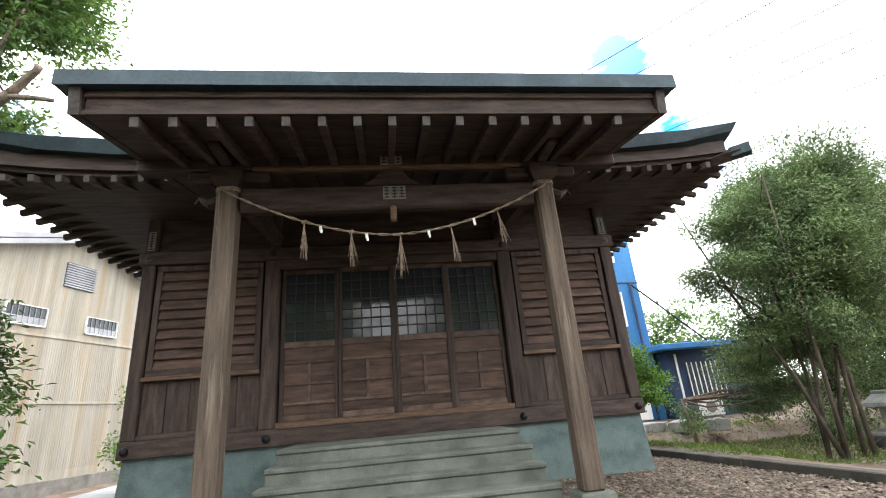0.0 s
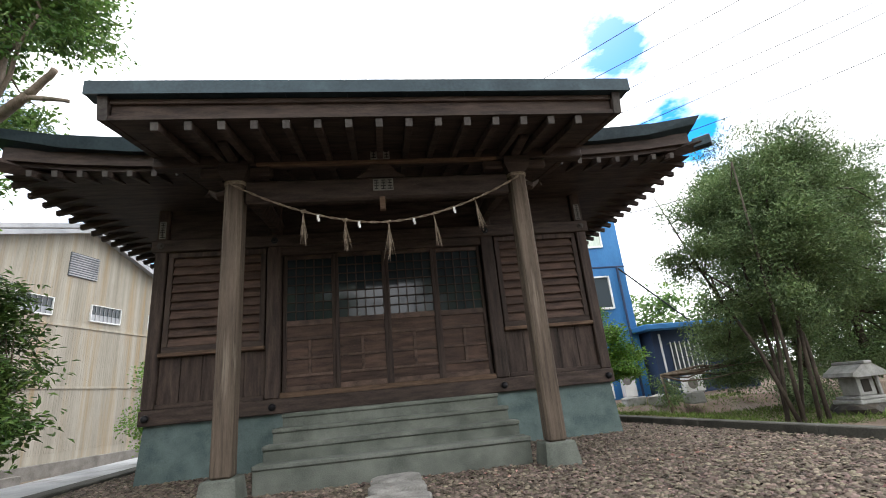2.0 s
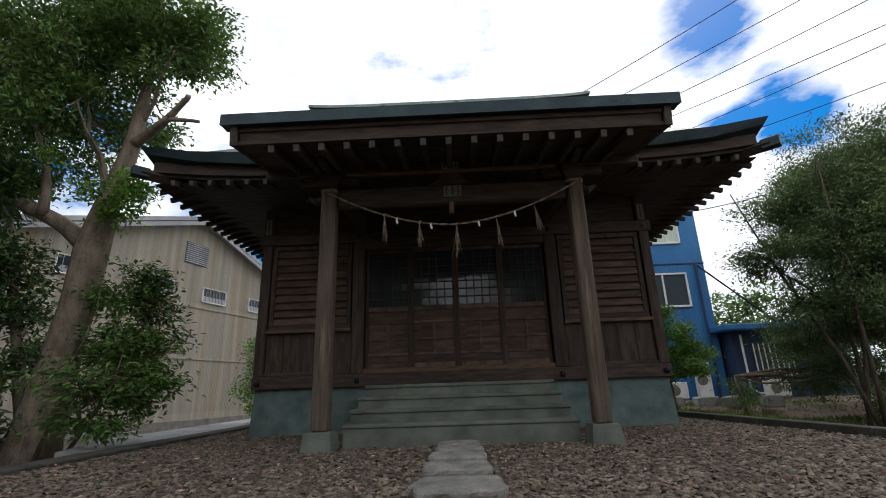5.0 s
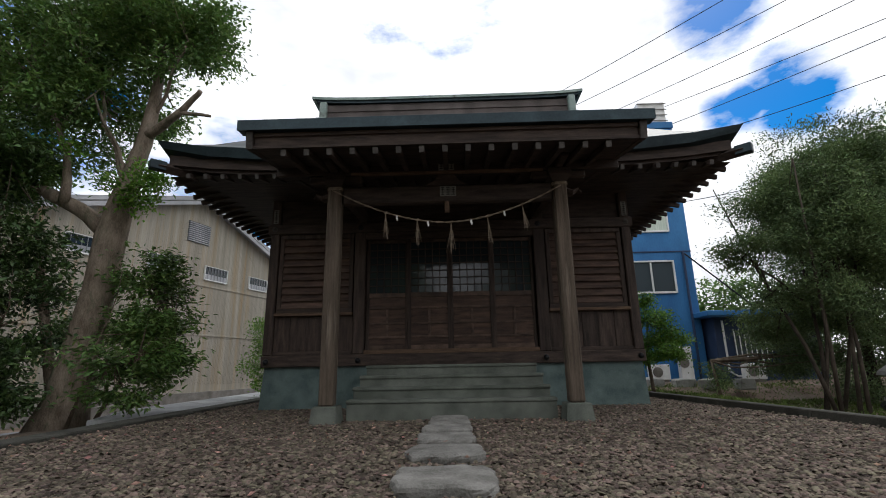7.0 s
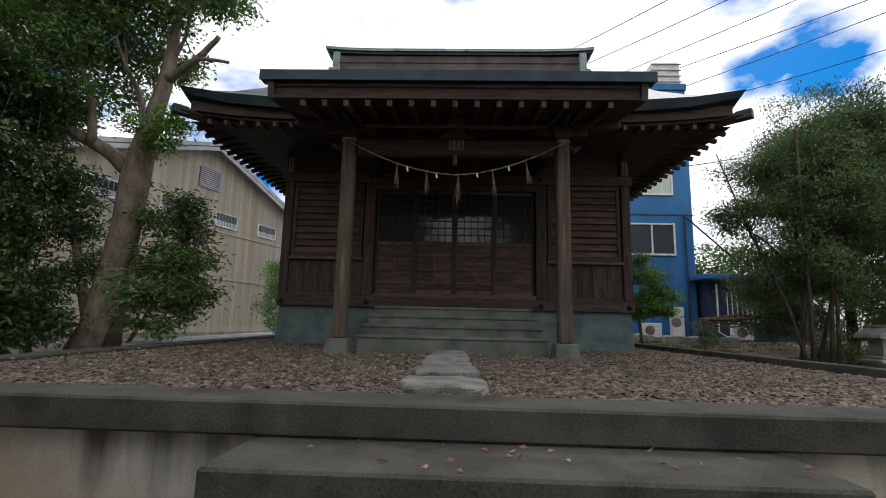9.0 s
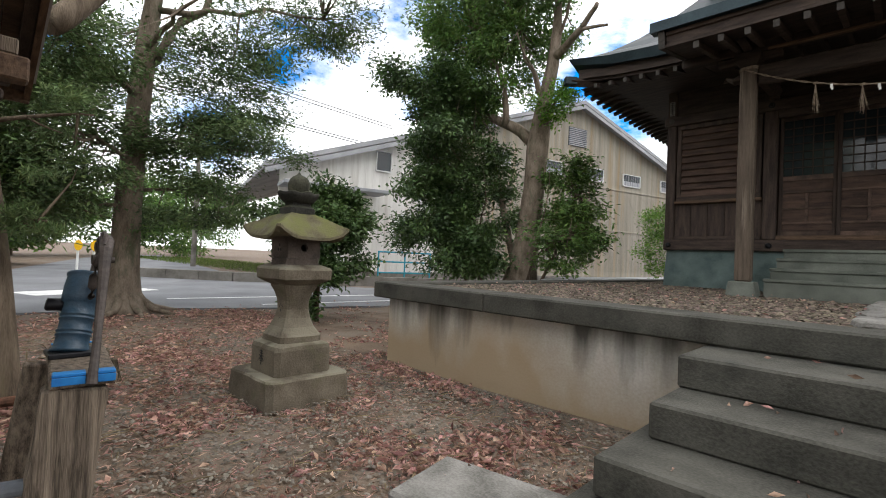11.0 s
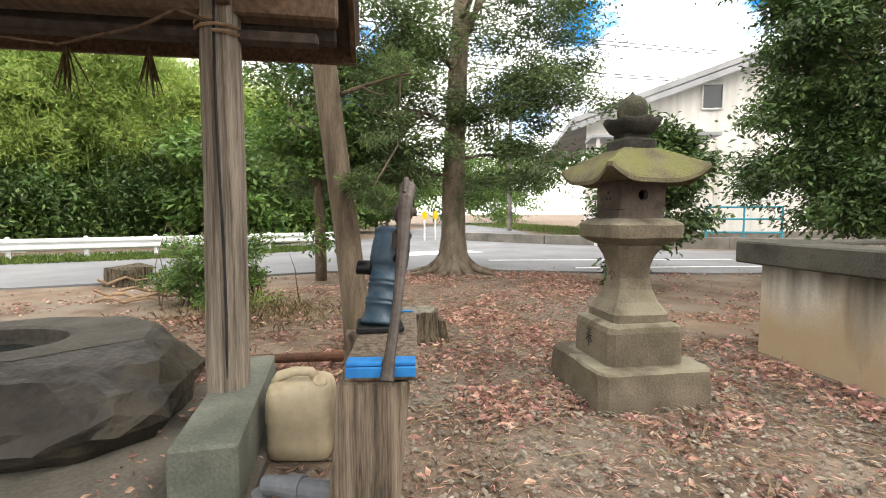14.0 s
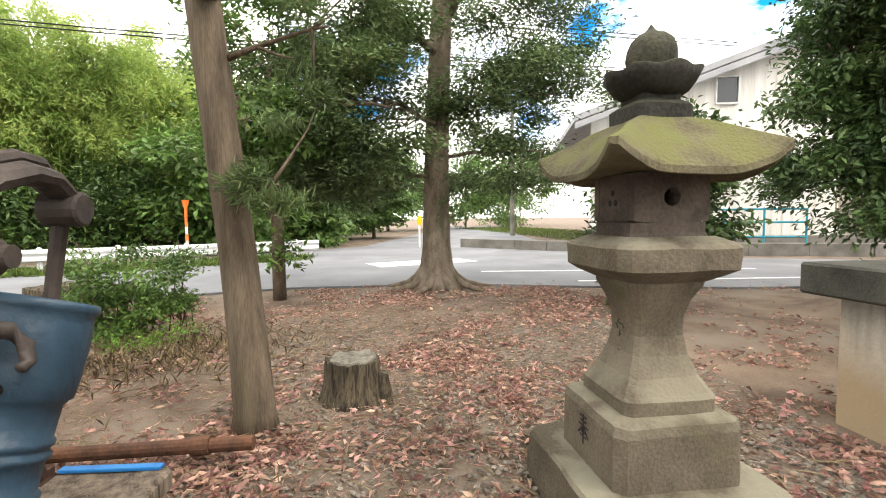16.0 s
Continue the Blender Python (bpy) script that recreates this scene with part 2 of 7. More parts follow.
LEAF_FINE = mat("grey_green_fine_leaves", (0.054, 0.090, 0.035), (0.18, 0.26, 0.10), 1.5, 0.5, 0, 9, island=True, random_value=0.32, random_hue=0.02, spec=0.35, through_light=0.32)
LEAF_BRIGHT = mat("bright_young_leaves", (0.07, 0.16, 0.02), (0.20, 0.36, 0.06), 1.5, 0.45, 0, 9, island=True, random_value=0.35, random_hue=0.02, through_light=0.35)
LEAF_BAMBOO = mat("bamboo_leaves", (0.16, 0.25, 0.055), (0.46, 0.57, 0.17), 0.5, 0.5, 0, 4, island=True, random_value=0.22, random_hue=0.02, through_light=0.5)
BARK = mat("grey_brown_bark", (0.075, 0.055, 0.038), (0.20, 0.155, 0.115), 4, 0.95, 0.9, 26, (2, 2, 0.7), stain=(0.10, 0.11, 0.07), stain_scale=2.0)
BARK_DARK = mat("dark_thin_bark", (0.03, 0.024, 0.018), (0.085, 0.068, 0.052), 4, 0.95, 0.6, 26, (2, 2, 0.7))
BARK_PALE = mat("pale_mottled_bark", (0.11, 0.085, 0.06), (0.26, 0.21, 0.165), 3.5, 0.95, 0.9, 26, (2, 2, 0.8), stain=(0.09, 0.10, 0.06), stain_scale=2.4, stain_at=(0.55, 0.7))
BARK_RED = mat("reddish_brown_bark", (0.075, 0.056, 0.040), (0.18, 0.14, 0.10), 4, 0.95, 0.8, 26, (4, 4, 0.5), stain=(0.12, 0.10, 0.06), stain_scale=1.5, stain_at=(0.55, 0.75))
STUMP = mat("rotten_stump_wood", (0.03, 0.024, 0.016), (0.15, 0.122, 0.082), 6, 0.95, 1.0, 24, (5, 5, 0.7), stain=(0.022, 0.018, 0.014), stain_scale=4, stain_at=(0.5, 0.65))
STUMP_TOP = mat("cut_stump_top", (0.09, 0.082, 0.064), (0.21, 0.195, 0.165), 10, 0.95, 0.5)
WALL_TAN = mat("sun_bleached_tan_sheet", (0.25, 0.228, 0.18), (0.40, 0.365, 0.30), 1.0, 0.8, 0.1, 20, (3, 3, 0.12), stain=(0.34, 0.22, 0.09), stain_scale=0.8, stain_at=(0.52, 0.8))
WALL_WHITE = mat("white_sheet_wall", (0.60, 0.58, 0.53), (0.78, 0.76, 0.72), 1.0, 0.8, 0.1, 20, (3, 3, 0.15), stain=(0.5, 0.46, 0.4), stain_scale=0.6)
ROOF_GREY = mat("grey_sheet_roof", (0.24, 0.25, 0.26), (0.4, 0.4, 0.41), 1, 0.6, 0.1)
WALL_BASE = mat("dirty_concrete_plinth", (0.12, 0.11, 0.095), (0.25, 0.235, 0.21), 2, 0.9, 0.4)
BLUE_WALL = mat("blue_painted_wall", (0.028, 0.125, 0.30), (0.045, 0.19, 0.42), 1.2, 0.6, 0.1, 20, (1, 1, 0.4))
BLUE_DARK = mat("dark_blue_sheet", (0.02, 0.035, 0.075), (0.035, 0.06, 0.12), 1.2, 0.6, 0.1)
WHITE_PAINT = mat("white_paint", (0.62, 0.62, 0.6), (0.8, 0.8, 0.78), 3, 0.6, 0.05)
CURTAIN = mat("pale_curtain", (0.45, 0.52, 0.45), (0.62, 0.68, 0.6), 3, 0.9, 0.1, 20, (8, 8, 0.3))
IRON = mat("black_iron", (0.006, 0.006, 0.008), (0.02, 0.02, 0.022), 8, 0.45, 0.2, metal=0.4)
RUST = mat("rusty_steel_pipe", (0.055, 0.028, 0.018), (0.15, 0.07, 0.04), 6, 0.85, 0.5, 50)
PUMP_BLUE = mat("blue_grey_cast_iron_paint", (0.012, 0.034, 0.058), (0.028, 0.066, 0.105), 5, 0.5, 0.25, 60, stain=(0.06, 0.04, 0.032), stain_scale=5, stain_at=(0.6, 0.75), spec=0.5)
RUST_DARK = mat("dark_rusted_steel", (0.022, 0.014, 0.011), (0.07, 0.036, 0.024), 6, 0.85, 0.5, 50)
PUMP_ARM = mat("brown_painted_iron_lever", (0.032, 0.025, 0.022), (0.085, 0.068, 0.06), 6, 0.6, 0.3, 50)
BLUE_PLASTIC = mat("bright_blue_plastic", (0.008, 0.12, 0.36), (0.015, 0.19, 0.48), 8, 0.5, 0.1)
CAN = mat("aged_cream_plastic", (0.34, 0.28, 0.185), (0.50, 0.43, 0.31), 3, 0.5, 0.1, 20, stain=(0.24, 0.17, 0.09), stain_scale=3, stain_at=(0.55, 0.75))
PVC = mat("grey_plastic_pipe", (0.08, 0.09, 0.105), (0.13, 0.14, 0.155), 5, 0.5, 0.05)
STRAW = mat("straw_rope", (0.15, 0.11, 0.078), (0.32, 0.26, 0.195), 20, 0.9, 0.6, 90)
NAME_SLIP = mat("grey_name_slip_paper", (0.13, 0.125, 0.11), (0.23, 0.22, 0.2), 8, 0.9, 0.05)
PAPER = mat("white_paper", (0.7, 0.7, 0.68), (0.82, 0.82, 0.8), 10, 0.9, 0.05)
SIGN_YELLOW = mat("yellow_sign_paint", (0.75, 0.42, 0.01), (0.85, 0.5, 0.02), 4, 0.5, 0.02)
ORANGE = mat("orange_pole_paint", (0.75, 0.16, 0.03), (0.85, 0.22, 0.05), 4, 0.5, 0.02)
TEAL = mat("teal_painted_pipe", (0.02, 0.24, 0.32), (0.03, 0.32, 0.42), 4, 0.5, 0.05)
CABLE = mat("black_cable", (0.01, 0.01, 0.01), (0.025, 0.025, 0.025), 4, 0.7, 0)
INK = mat("black_ink", (0.012, 0.012, 0.012), (0.03, 0.03, 0.03), 6, 0.8, 0)
# near-black: the shade of unlit openings is put into the colour
SHADE_BLACK = mat("shade_toned_interior", (0.012, 0.010, 0.009), (0.03, 0.025, 0.02), 3, 0.9, 0.1)
GRANITE_PALE = mat("pale_granite", (0.20, 0.20, 0.185), (0.36, 0.36, 0.34), 6, 0.85, 0.3, 80, stain=(0.2, 0.2, 0.18), stain_scale=3)
DRY_GRASS = mat("dry_palm_fibre", (0.10, 0.075, 0.04), (0.24, 0.19, 0.11), 10, 0.9, 0.2, island=True, random_value=0.4)
ROOTS = mat("bare_cut_roots", (0.19, 0.125, 0.075), (0.36, 0.25, 0.165), 6, 0.9, 0.3)


def streaked_wall():
    """Pale concrete with ochre damp rising from its foot and black drips running down from its top."""
    m = mat("stained_retaining_concrete", (0.40, 0.375, 0.33), (0.58, 0.555, 0.51), 1.6, 0.9, 0.3, 45)
    n, l = m.node_tree.nodes, m.node_tree.links
    b = n["Principled BSDF"]
    col = b.inputs["Base Color"].links[0].from_socket
    geo = n.new("ShaderNodeNewGeometry")
    sep = n.new("ShaderNodeSeparateXYZ")
    l.new(geo.outputs["Position"], sep.inputs[0])

    def streak(scale, stretch, detail):
        mp = n.new("ShaderNodeMapping")
        mp.inputs["Scale"].default_value = stretch
        l.new(geo.outputs["Position"], mp.inputs["Vector"])
        t = n.new("ShaderNodeTexNoise")
        t.inputs["Scale"].default_value = scale
        t.inputs["Detail"].default_value = detail
        l.new(mp.outputs["Vector"], t.inputs["Vector"])
        return t.outputs["Fac"]

    def layer(col, fac_noise, weight, z_sign, lo, hi, colour, most):
        mul = n.new("ShaderNodeMath")
        mul.operation = "MULTIPLY_ADD"
        l.new(sep.outputs["Z"], mul.inputs[0])
        mul.inputs[1].default_value = z_sign
        l.new(fac_noise, mul.inputs[2])
        r = n.new("ShaderNodeMapRange")
        r.inputs[1].default_value, r.inputs[2].default_value, r.inputs[4].default_value = lo, hi, most
        l.new(mul.outputs[0], r.inputs[0])
        x = n.new("ShaderNodeMix")
        x.data_type = "RGBA"
        l.new(r.outputs[0], x.inputs[0])
        l.new(col, x.inputs[6])
        x.inputs[7].default_value = (*colour, 1)
        return x.outputs[2]

    col = layer(col, streak(1.3, (1, 1, 0.5), 6), 1, -0.55, 0.02, 0.42, (0.33, 0.235, 0.135), 0.85)
    col = layer(col, streak(3.4, (1, 1, 0.12), 5), 1, 0.42, 0.74, 0.98, (0.06, 0.06, 0.052), 0.9)
    l.new(col, b.inputs["Base Color"])
    return m


RETAIN = streaked_wall()


def glass(name, tint, rough=0.02, clear=0.25):
    m = bpy.data.materials.new(name)
    m.use_nodes = True
    b = m.node_tree.nodes["Principled BSDF"]
    b.inputs["Base Color"].default_value = (*tint, 1)
    b.inputs["Roughness"].default_value = rough
    b.inputs["Transmission Weight"].default_value = clear
    b.inputs["IOR"].default_value = 1.5
    return m


GLASS_DARK = glass("old_window_glass", (0.02, 0.028, 0.032), 0.08, 0.0)
GLASS_PANE = glass("window_glass", (0.06, 0.075, 0.085), 0.05, 0.0)

# ---- mesh helpers ----


def put(name, bm, material, parent=None, label="", smooth=False):
    """Links a bmesh as one mesh object."""
    bmesh.ops.recalc_face_normals(bm, faces=bm.faces)
    me = bpy.data.meshes.new(name)
    bm.to_mesh(me)
    bm.free()
    me.materials.append(material)
    if smooth:
        me.shade_smooth()
    ob = new(name, me)
    if parent:
        ob.parent = parent
    if label:
        ob["label"] = label
    return ob


def part(name, bm, material, parent, label="", smooth=False):
    return put(name, bm, material, parent, label, smooth)


def thing(name, label, category, group="", kind="", at=(0, 0, 0)):
    e = tagged(new(name), label, category, group, kind)
    e.empty_display_size = 0.1
    e.location = at
    return e


def box(bm, x0, x1, y0, y1, z0, z1, c=0.006, m=None):
    """A box with chamfered edges between the given bounds."""
    h = ((x1 - x0) / 2, (y1 - y0) / 2, (z1 - z0) / 2)
    mid = ((x0 + x1) / 2, (y0 + y1) / 2, (z0 + z1) / 2)
    c = min(c, 0.4 * min(abs(v) for v in h))
    vs = {}
    for sx in (-1, 1):
        for sy in (-1, 1):
            for sz in (-1, 1):
                s = (sx, sy, sz)
                for a in range(3):
                    p = Vector([mid[k] + s[k] * (h[k] - (0 if k == a else c)) for k in range(3)])
                    vs[s, a] = bm.verts.new(m @ p if m else p)
    for a in range(3):
        b, k = (a + 1) % 3, (a + 2) % 3
        for sa in (-1, 1):
            q = []
            for sb, sk in ((-1, -1), (1, -1), (1, 1), (-1, 1)):
                s = [0, 0, 0]
                s[a], s[b], s[k] = sa, sb, sk
                q.append(vs[tuple(s), a])
            bm.faces.new(q if sa > 0 else q[::-1])
            for sb in (-1, 1):
                lo, hi = [0, 0, 0], [0, 0, 0]
                lo[a], lo[b], lo[k] = sa, sb, -1
                hi[a], hi[b], hi[k] = sa, sb, 1
                lo, hi = tuple(lo), tuple(hi)
                q = [vs[lo, a], vs[lo, b], vs[hi, b], vs[hi, a]]
                bm.faces.new(q if sa * sb > 0 else q[::-1])
    for sx in (-1, 1):
        for sy in (-1, 1):
            for sz in (-1, 1):
                s = (sx, sy, sz)
                q = [vs[s, 0], vs[s, 1], vs[s, 2]]
                bm.faces.new(q if sx * sy * sz > 0 else q[::-1])
    return bm


def bx(x0, x1, y0, y1, z0, z1, c=0.006, m=None):
    return box(bmesh.new(), x0, x1, y0, y1, z0, z1, c, m)


def lathe(bm, profile, seg=24, at=(0, 0, 0), turn=0.0, m=None):
    """Turns a profile of (radius, height) round z."""
    rings = []
    for r, z in profile:
        ring = []
        for i in range(seg):
            a = 2 * math.pi * i / seg + turn
            p = Vector((at[0] + r * math.cos(a), at[1] + r * math.sin(a), at[2] + z))
            ring.append(bm.verts.new(m @ p if m else p))
        rings.append(ring)
    for a, b in zip(rings, rings[1:]):
        for i in range(seg):
            j = (i + 1) % seg
            bm.faces.new((a[i], a[j], b[j], b[i]))
    bm.faces.new(rings[0][::-1])
    bm.faces.new(rings[-1])
    return bm


def tube(bm, path, radii, seg=8, flat=1.0):
    """A tapered tube along a path."""
    path = [Vector(p) for p in path]
    if not hasattr(radii, "__len__"):
        radii = [radii] * len(path)
    rings, up = [], Vector((0.03, 0.05, 1))
    for i, p in enumerate(path):
        d = (path[min(i + 1, len(path) - 1)] - path[max(i - 1, 0)]).normalized()
        ref = up if abs(d.z) < 0.9 else Vector((1, 0.1, 0))
        u = d.cross(ref).normalized()
        v = d.cross(u).normalized()
        rings.append([bm.verts.new(p + radii[i] * (math.cos(2 * math.pi * k / seg) * u + flat * math.sin(2 * math.pi * k / seg) * v)) for k in range(seg)])
    for a, b in zip(rings, rings[1:]):
        for i in range(seg):
            j = (i + 1) % seg
            bm.faces.new((a[i], a[j], b[j], b[i]))
    bm.faces.new(rings[0][::-1])
    bm.faces.new(rings[-1])
    return bm


def loft(bm, rings):
    """Joins rings of equally many points."""
    vr = [[bm.verts.new(p) for p in r] for r in rings]
    for a, b in zip(vr, vr[1:]):
        n = len(a)
        for i in range(n):
            j = (i + 1) % n
            bm.faces.new((a[i], a[j], b[j], b[i]))
    bm.faces.new(vr[0][::-1])
    bm.faces.new(vr[-1])
    return bm


def squares(levels, cx=0.0, cy=0.0, bow=0.0):
    """Square rings (half size, height), for a loft."""
    return [[Vector((cx + sx * h, cy + sy * h, z)) for sx, sy in ((-1, -1), (1, -1), (1, 1), (-1, 1))] for h, z in levels]


def roughen(bm, amount, scale, seed=0):
    off = Vector((seed * 7.3, seed * 3.1, seed * 5.7))
    for v in bm.verts:
        v.co += Vector(noise.noise_vector(v.co * scale + off)) * amount
    return bm


def cut(bm, times=1):
    for _ in range(times):
        bmesh.ops.subdivide_edges(bm, edges=bm.edges[:], cuts=1, use_grid_fill=True)
    return bm


def sheet_mesh(name, verts, faces, material, parent=None, label="", smooth=False):
    """One mesh out of numpy arrays; faces all have equally many corners."""
    verts, faces = np.asarray(verts, dtype=np.float32), np.asarray(faces, dtype=np.int32)
    me = bpy.data.meshes.new(name)
    k = faces.shape[1]
    me.vertices.add(len(verts))
    me.vertices.foreach_set("co", verts.ravel())
    me.loops.add(faces.size)
    me.loops.foreach_set("vertex_index", faces.ravel())
    me.polygons.add(len(faces))
    me.polygons.foreach_set("loop_start", np.arange(0, faces.size, k, dtype=np.int32))
    me.polygons.foreach_set("loop_total", np.full(len(faces), k, dtype=np.int32))
    me.update(calc_edges=True)
    me.validate()
    me.materials.append(material)
    if smooth:
        me.shade_smooth()
    ob = new(name, me)
    if parent:
        ob.parent = parent
    if label:
        ob["label"] = label
    return ob


def leaf_mesh(rng, centres, length, width, droop=0.0, flatness=0.0, ways=None):
    """Small folded leaves, each of four points round a midrib, at random turns."""
    n = len(centres)
    d = rng.normal(size=(n, 3)) if ways is None else 0.7 * ways + 0.7 * rng.normal(size=(n, 3))
    d[:, 2] = d[:, 2] * (1 - flatness) - droop
    d /= np.linalg.norm(d, axis=1)[:, None] + 1e-9
    if ways is None:
        r = rng.normal(size=(n, 3))
        if flatness:
            r[:, 2] *= 1 - flatness
    else:
        r = 0.5 * ways + np.array([0, 0, 0.8]) + 0.4 * rng.normal(size=(n, 3))
    s = np.cross(d, r)
    s /= np.linalg.norm(s, axis=1)[:, None] + 1e-9
    up = np.cross(s, d)
    L = (length * rng.uniform(0.6, 1.25, n))[:, None]
    W = (width * rng.uniform(0.7, 1.2, n))[:, None]
    base, tip = centres, centres + d * L - up * L * 0.12
    a = centres + d * L * 0.5 + s * W * 0.5 + up * W * 0.18
    b = centres + d * L * 0.5 - s * W * 0.5 + up * W * 0.18
    verts = np.stack([base, a, tip, b], axis=1).reshape(-1, 3)
    i = np.arange(n)[:, None] * 4
    faces = np.concatenate([i + [0, 1, 2], i + [0, 2, 3]], axis=0)
    return verts, faces

ZP = 0.975  # the raised precinct

# ---- ground, platform, road ----


def upper(x, y):
    """Height of the ground: the yard lies low, the strip east of the precinct and the land behind it lie high."""
    def ramp(v, a, b):
        t = min(1.0, max(0.0, (v - a) / (b - a)))
        return t * t * (3 - 2 * t)
    e = ramp(x, 4.6, 5.0) * ramp(y, -8.5, -6.5) * (1 - 0.40 * ramp(x, 5.2, 8.0))
    n = ramp(y, 4.6, 6.0) * ramp(x, -4.6, -3.8)
    w = ramp(-x, 4.6, 4.7) * ramp(8.6 + x, 0, 1.6) * ramp(y, -4.2, -2.2) * ramp(4.5 - y, 0, 2.0)
    low = 0.03 * noise.noise(Vector((x * 0.4, y * 0.4, 0))) if abs(x) < 40 and abs(y) < 40 else 0.0
    road = ramp(-x, 9.5, 11.0)
    return max(e, n, 0.85 * w) * (0.93 + 0.08 * noise.noise(Vector((x * 0.3, y * 0.3, 3)))) + low * (1 - road)


def axis_steps(inner, lo, hi):
    far = [60, 90, 150, 300, 700, 2000]
    return [-v for v in far[::-1]] + list(np.arange(lo, hi + 1e-6, inner)) + far


gx, gy = axis_steps(0.4, -40, 40), axis_steps(0.4, -40, 40)
gverts = []
for yy in gy:
    for xx in gx:
        gverts.append((xx, yy, upper(xx, yy) - 0.01))
nx = len(gx)
gfaces = [(j * nx + i, j * nx + i + 1, (j + 1) * nx + i + 1, (j + 1) * nx + i) for j in range(len(gy) - 1) for i in range(nx - 1)]
ground = tagged(sheet_mesh("ground", gverts, gfaces, SOIL, smooth=True), "trodden red-brown earth of the shrine yard", "ground", kind="structure")


def flat_strip(name, points, z, thick, material):
    bm = bmesh.new()
    lo = [bm.verts.new((x, y, z - thick)) for x, y in points]
    hi = [bm.verts.new((x, y, z)) for x, y in points]
    bm.faces.new(hi)
    bm.faces.new(lo[::-1])
    for i in range(len(points)):
        j = (i + 1) % len(points)
        bm.faces.new((lo[i], lo[j], hi[j], hi[i]))
    return put(name, bm, material)


road = tagged(flat_strip("road", [(-8.4, -60), (-9.0, -22), (-9.9, -16), (-11.3, -11), (-11.2, -8), (-10.3, -5.6), (-9.6, -3), (-8.9, 2), (-6.2, 4.4), (-5.4, 40), (-10.9, 40), (-12.4, 6), (-15, 0.5), (-19, -2.0), (-40, 2.0), (-70, 8), (-70, 2), (-40, -6), (-24, -10), (-19.5, -15), (-16.8, -20.5), (-14.5, -30), (-14, -60)], 0.03, 0.06, ASPHALT), "grey asphalt road bending past the shrine yard", "road", kind="structure")


def on_road(name, x0, x1, y0, y1, turn, label, material=WHITE_LINE, h=0.006):
    m = Matrix.Translation(((x0 + x1) / 2, (y0 + y1) / 2, 0)) @ Matrix.Rotation(radians(turn), 4, "Z")
    w, d = (x1 - x0) / 2, (y1 - y0) / 2
    return tagged(put(name, bx(-w, w, -d, d, 0.031, 0.031 + h, 0.002, m), material), label, "road marking", kind="structure")


on_road("road_marking", -16.2, -15.0, -9.6, -6.6, 20, "worn white stop line painted on the asphalt")
on_road("road_marking", -10.6, -10.48, -5.5, 2.0, -6, "worn white edge line on the asphalt")
on_road("road_marking", -16.9, -16.78, -30, -21.0, 20, "worn white edge line on the asphalt")
on_road("road_marking", -12.6, -12.45, -7.0, -0.5, -8, "worn white lane line on the asphalt")


def kerb(name, a, b, w, z0, z1, material, label, n=1):
    """A kerb of n stones end to end from a to b."""
    a, b = Vector((*a, 0)), Vector((*b, 0))
    d = b - a
    t = thing(name, label, "kerb", kind="structure")
    turn = math.atan2(d.y, d.x)
    for i in range(n):
        p = a + d * ((i + 0.5) / n)
        m = Matrix.Translation(p) @ Matrix.Rotation(turn, 4, "Z")
        L = d.length / n / 2 - 0.004
        part("kerb_stone", bx(-L, L, -w / 2, w / 2, z0, z1, 0.012, m), material, t)
    return t


# raised precinct: retaining walls, coping, gravel bed
FX0, FX1, FY = -4.9, 5.35, -6.8
wall_front = tagged(put("wall_front", cut(bx(FX0 + 0.13, FX1 - 0.1, FY + 0.16, FY + 0.40, -0.3, 0.80, 0.01), 2), RETAIN), "ochre-stained concrete retaining wall under dark coping", "retaining wall", kind="structure")
wall_west = tagged(put("wall_west", bx(FX0 + 0.13, FX0 + 0.33, FY + 0.405, 9.0, -0.3, 0.80, 0.01), RETAIN), "ochre-stained concrete retaining wall beside the road", "retaining wall", kind="structure")
coping = thing("coping", "dark lichened concrete coping along the platform edge", "coping", kind="structure")
for x0, x1 in ((FX0, -3.1), (-3.095, 3.3), (3.305, FX1)):
    part("coping_slab", cut(bx(x0, x1, FY, FY + 0.42, 0.805, 1.0, 0.015), 1), COPING, coping)
for y0, y1 in ((FY + 0.425, -3.6), (-3.595, -0.6), (-0.595, 2.6), (2.605, 9.0)):
    part("coping_slab", bx(FX0, FX0 + 0.36, y0, y1, 0.805, 1.0, 0.015), COPING, coping)
fill = tagged(put("platform_fill", bx(FX0 + 0.34, FX1, FY + 0.41, 9.0, 0.3, ZP - 0.03, 0.005), GRAVEL_BED), "grit bed of the raised shrine precinct", "gravel bed", kind="structure")
rng = np.random.default_rng(3)
east_kerb = kerb("kerb", (4.3, 3.2), (5.15, -6.3), 0.16, 0.7, 1.06, COPING, "low concrete kerb between gravel and grass", 5)


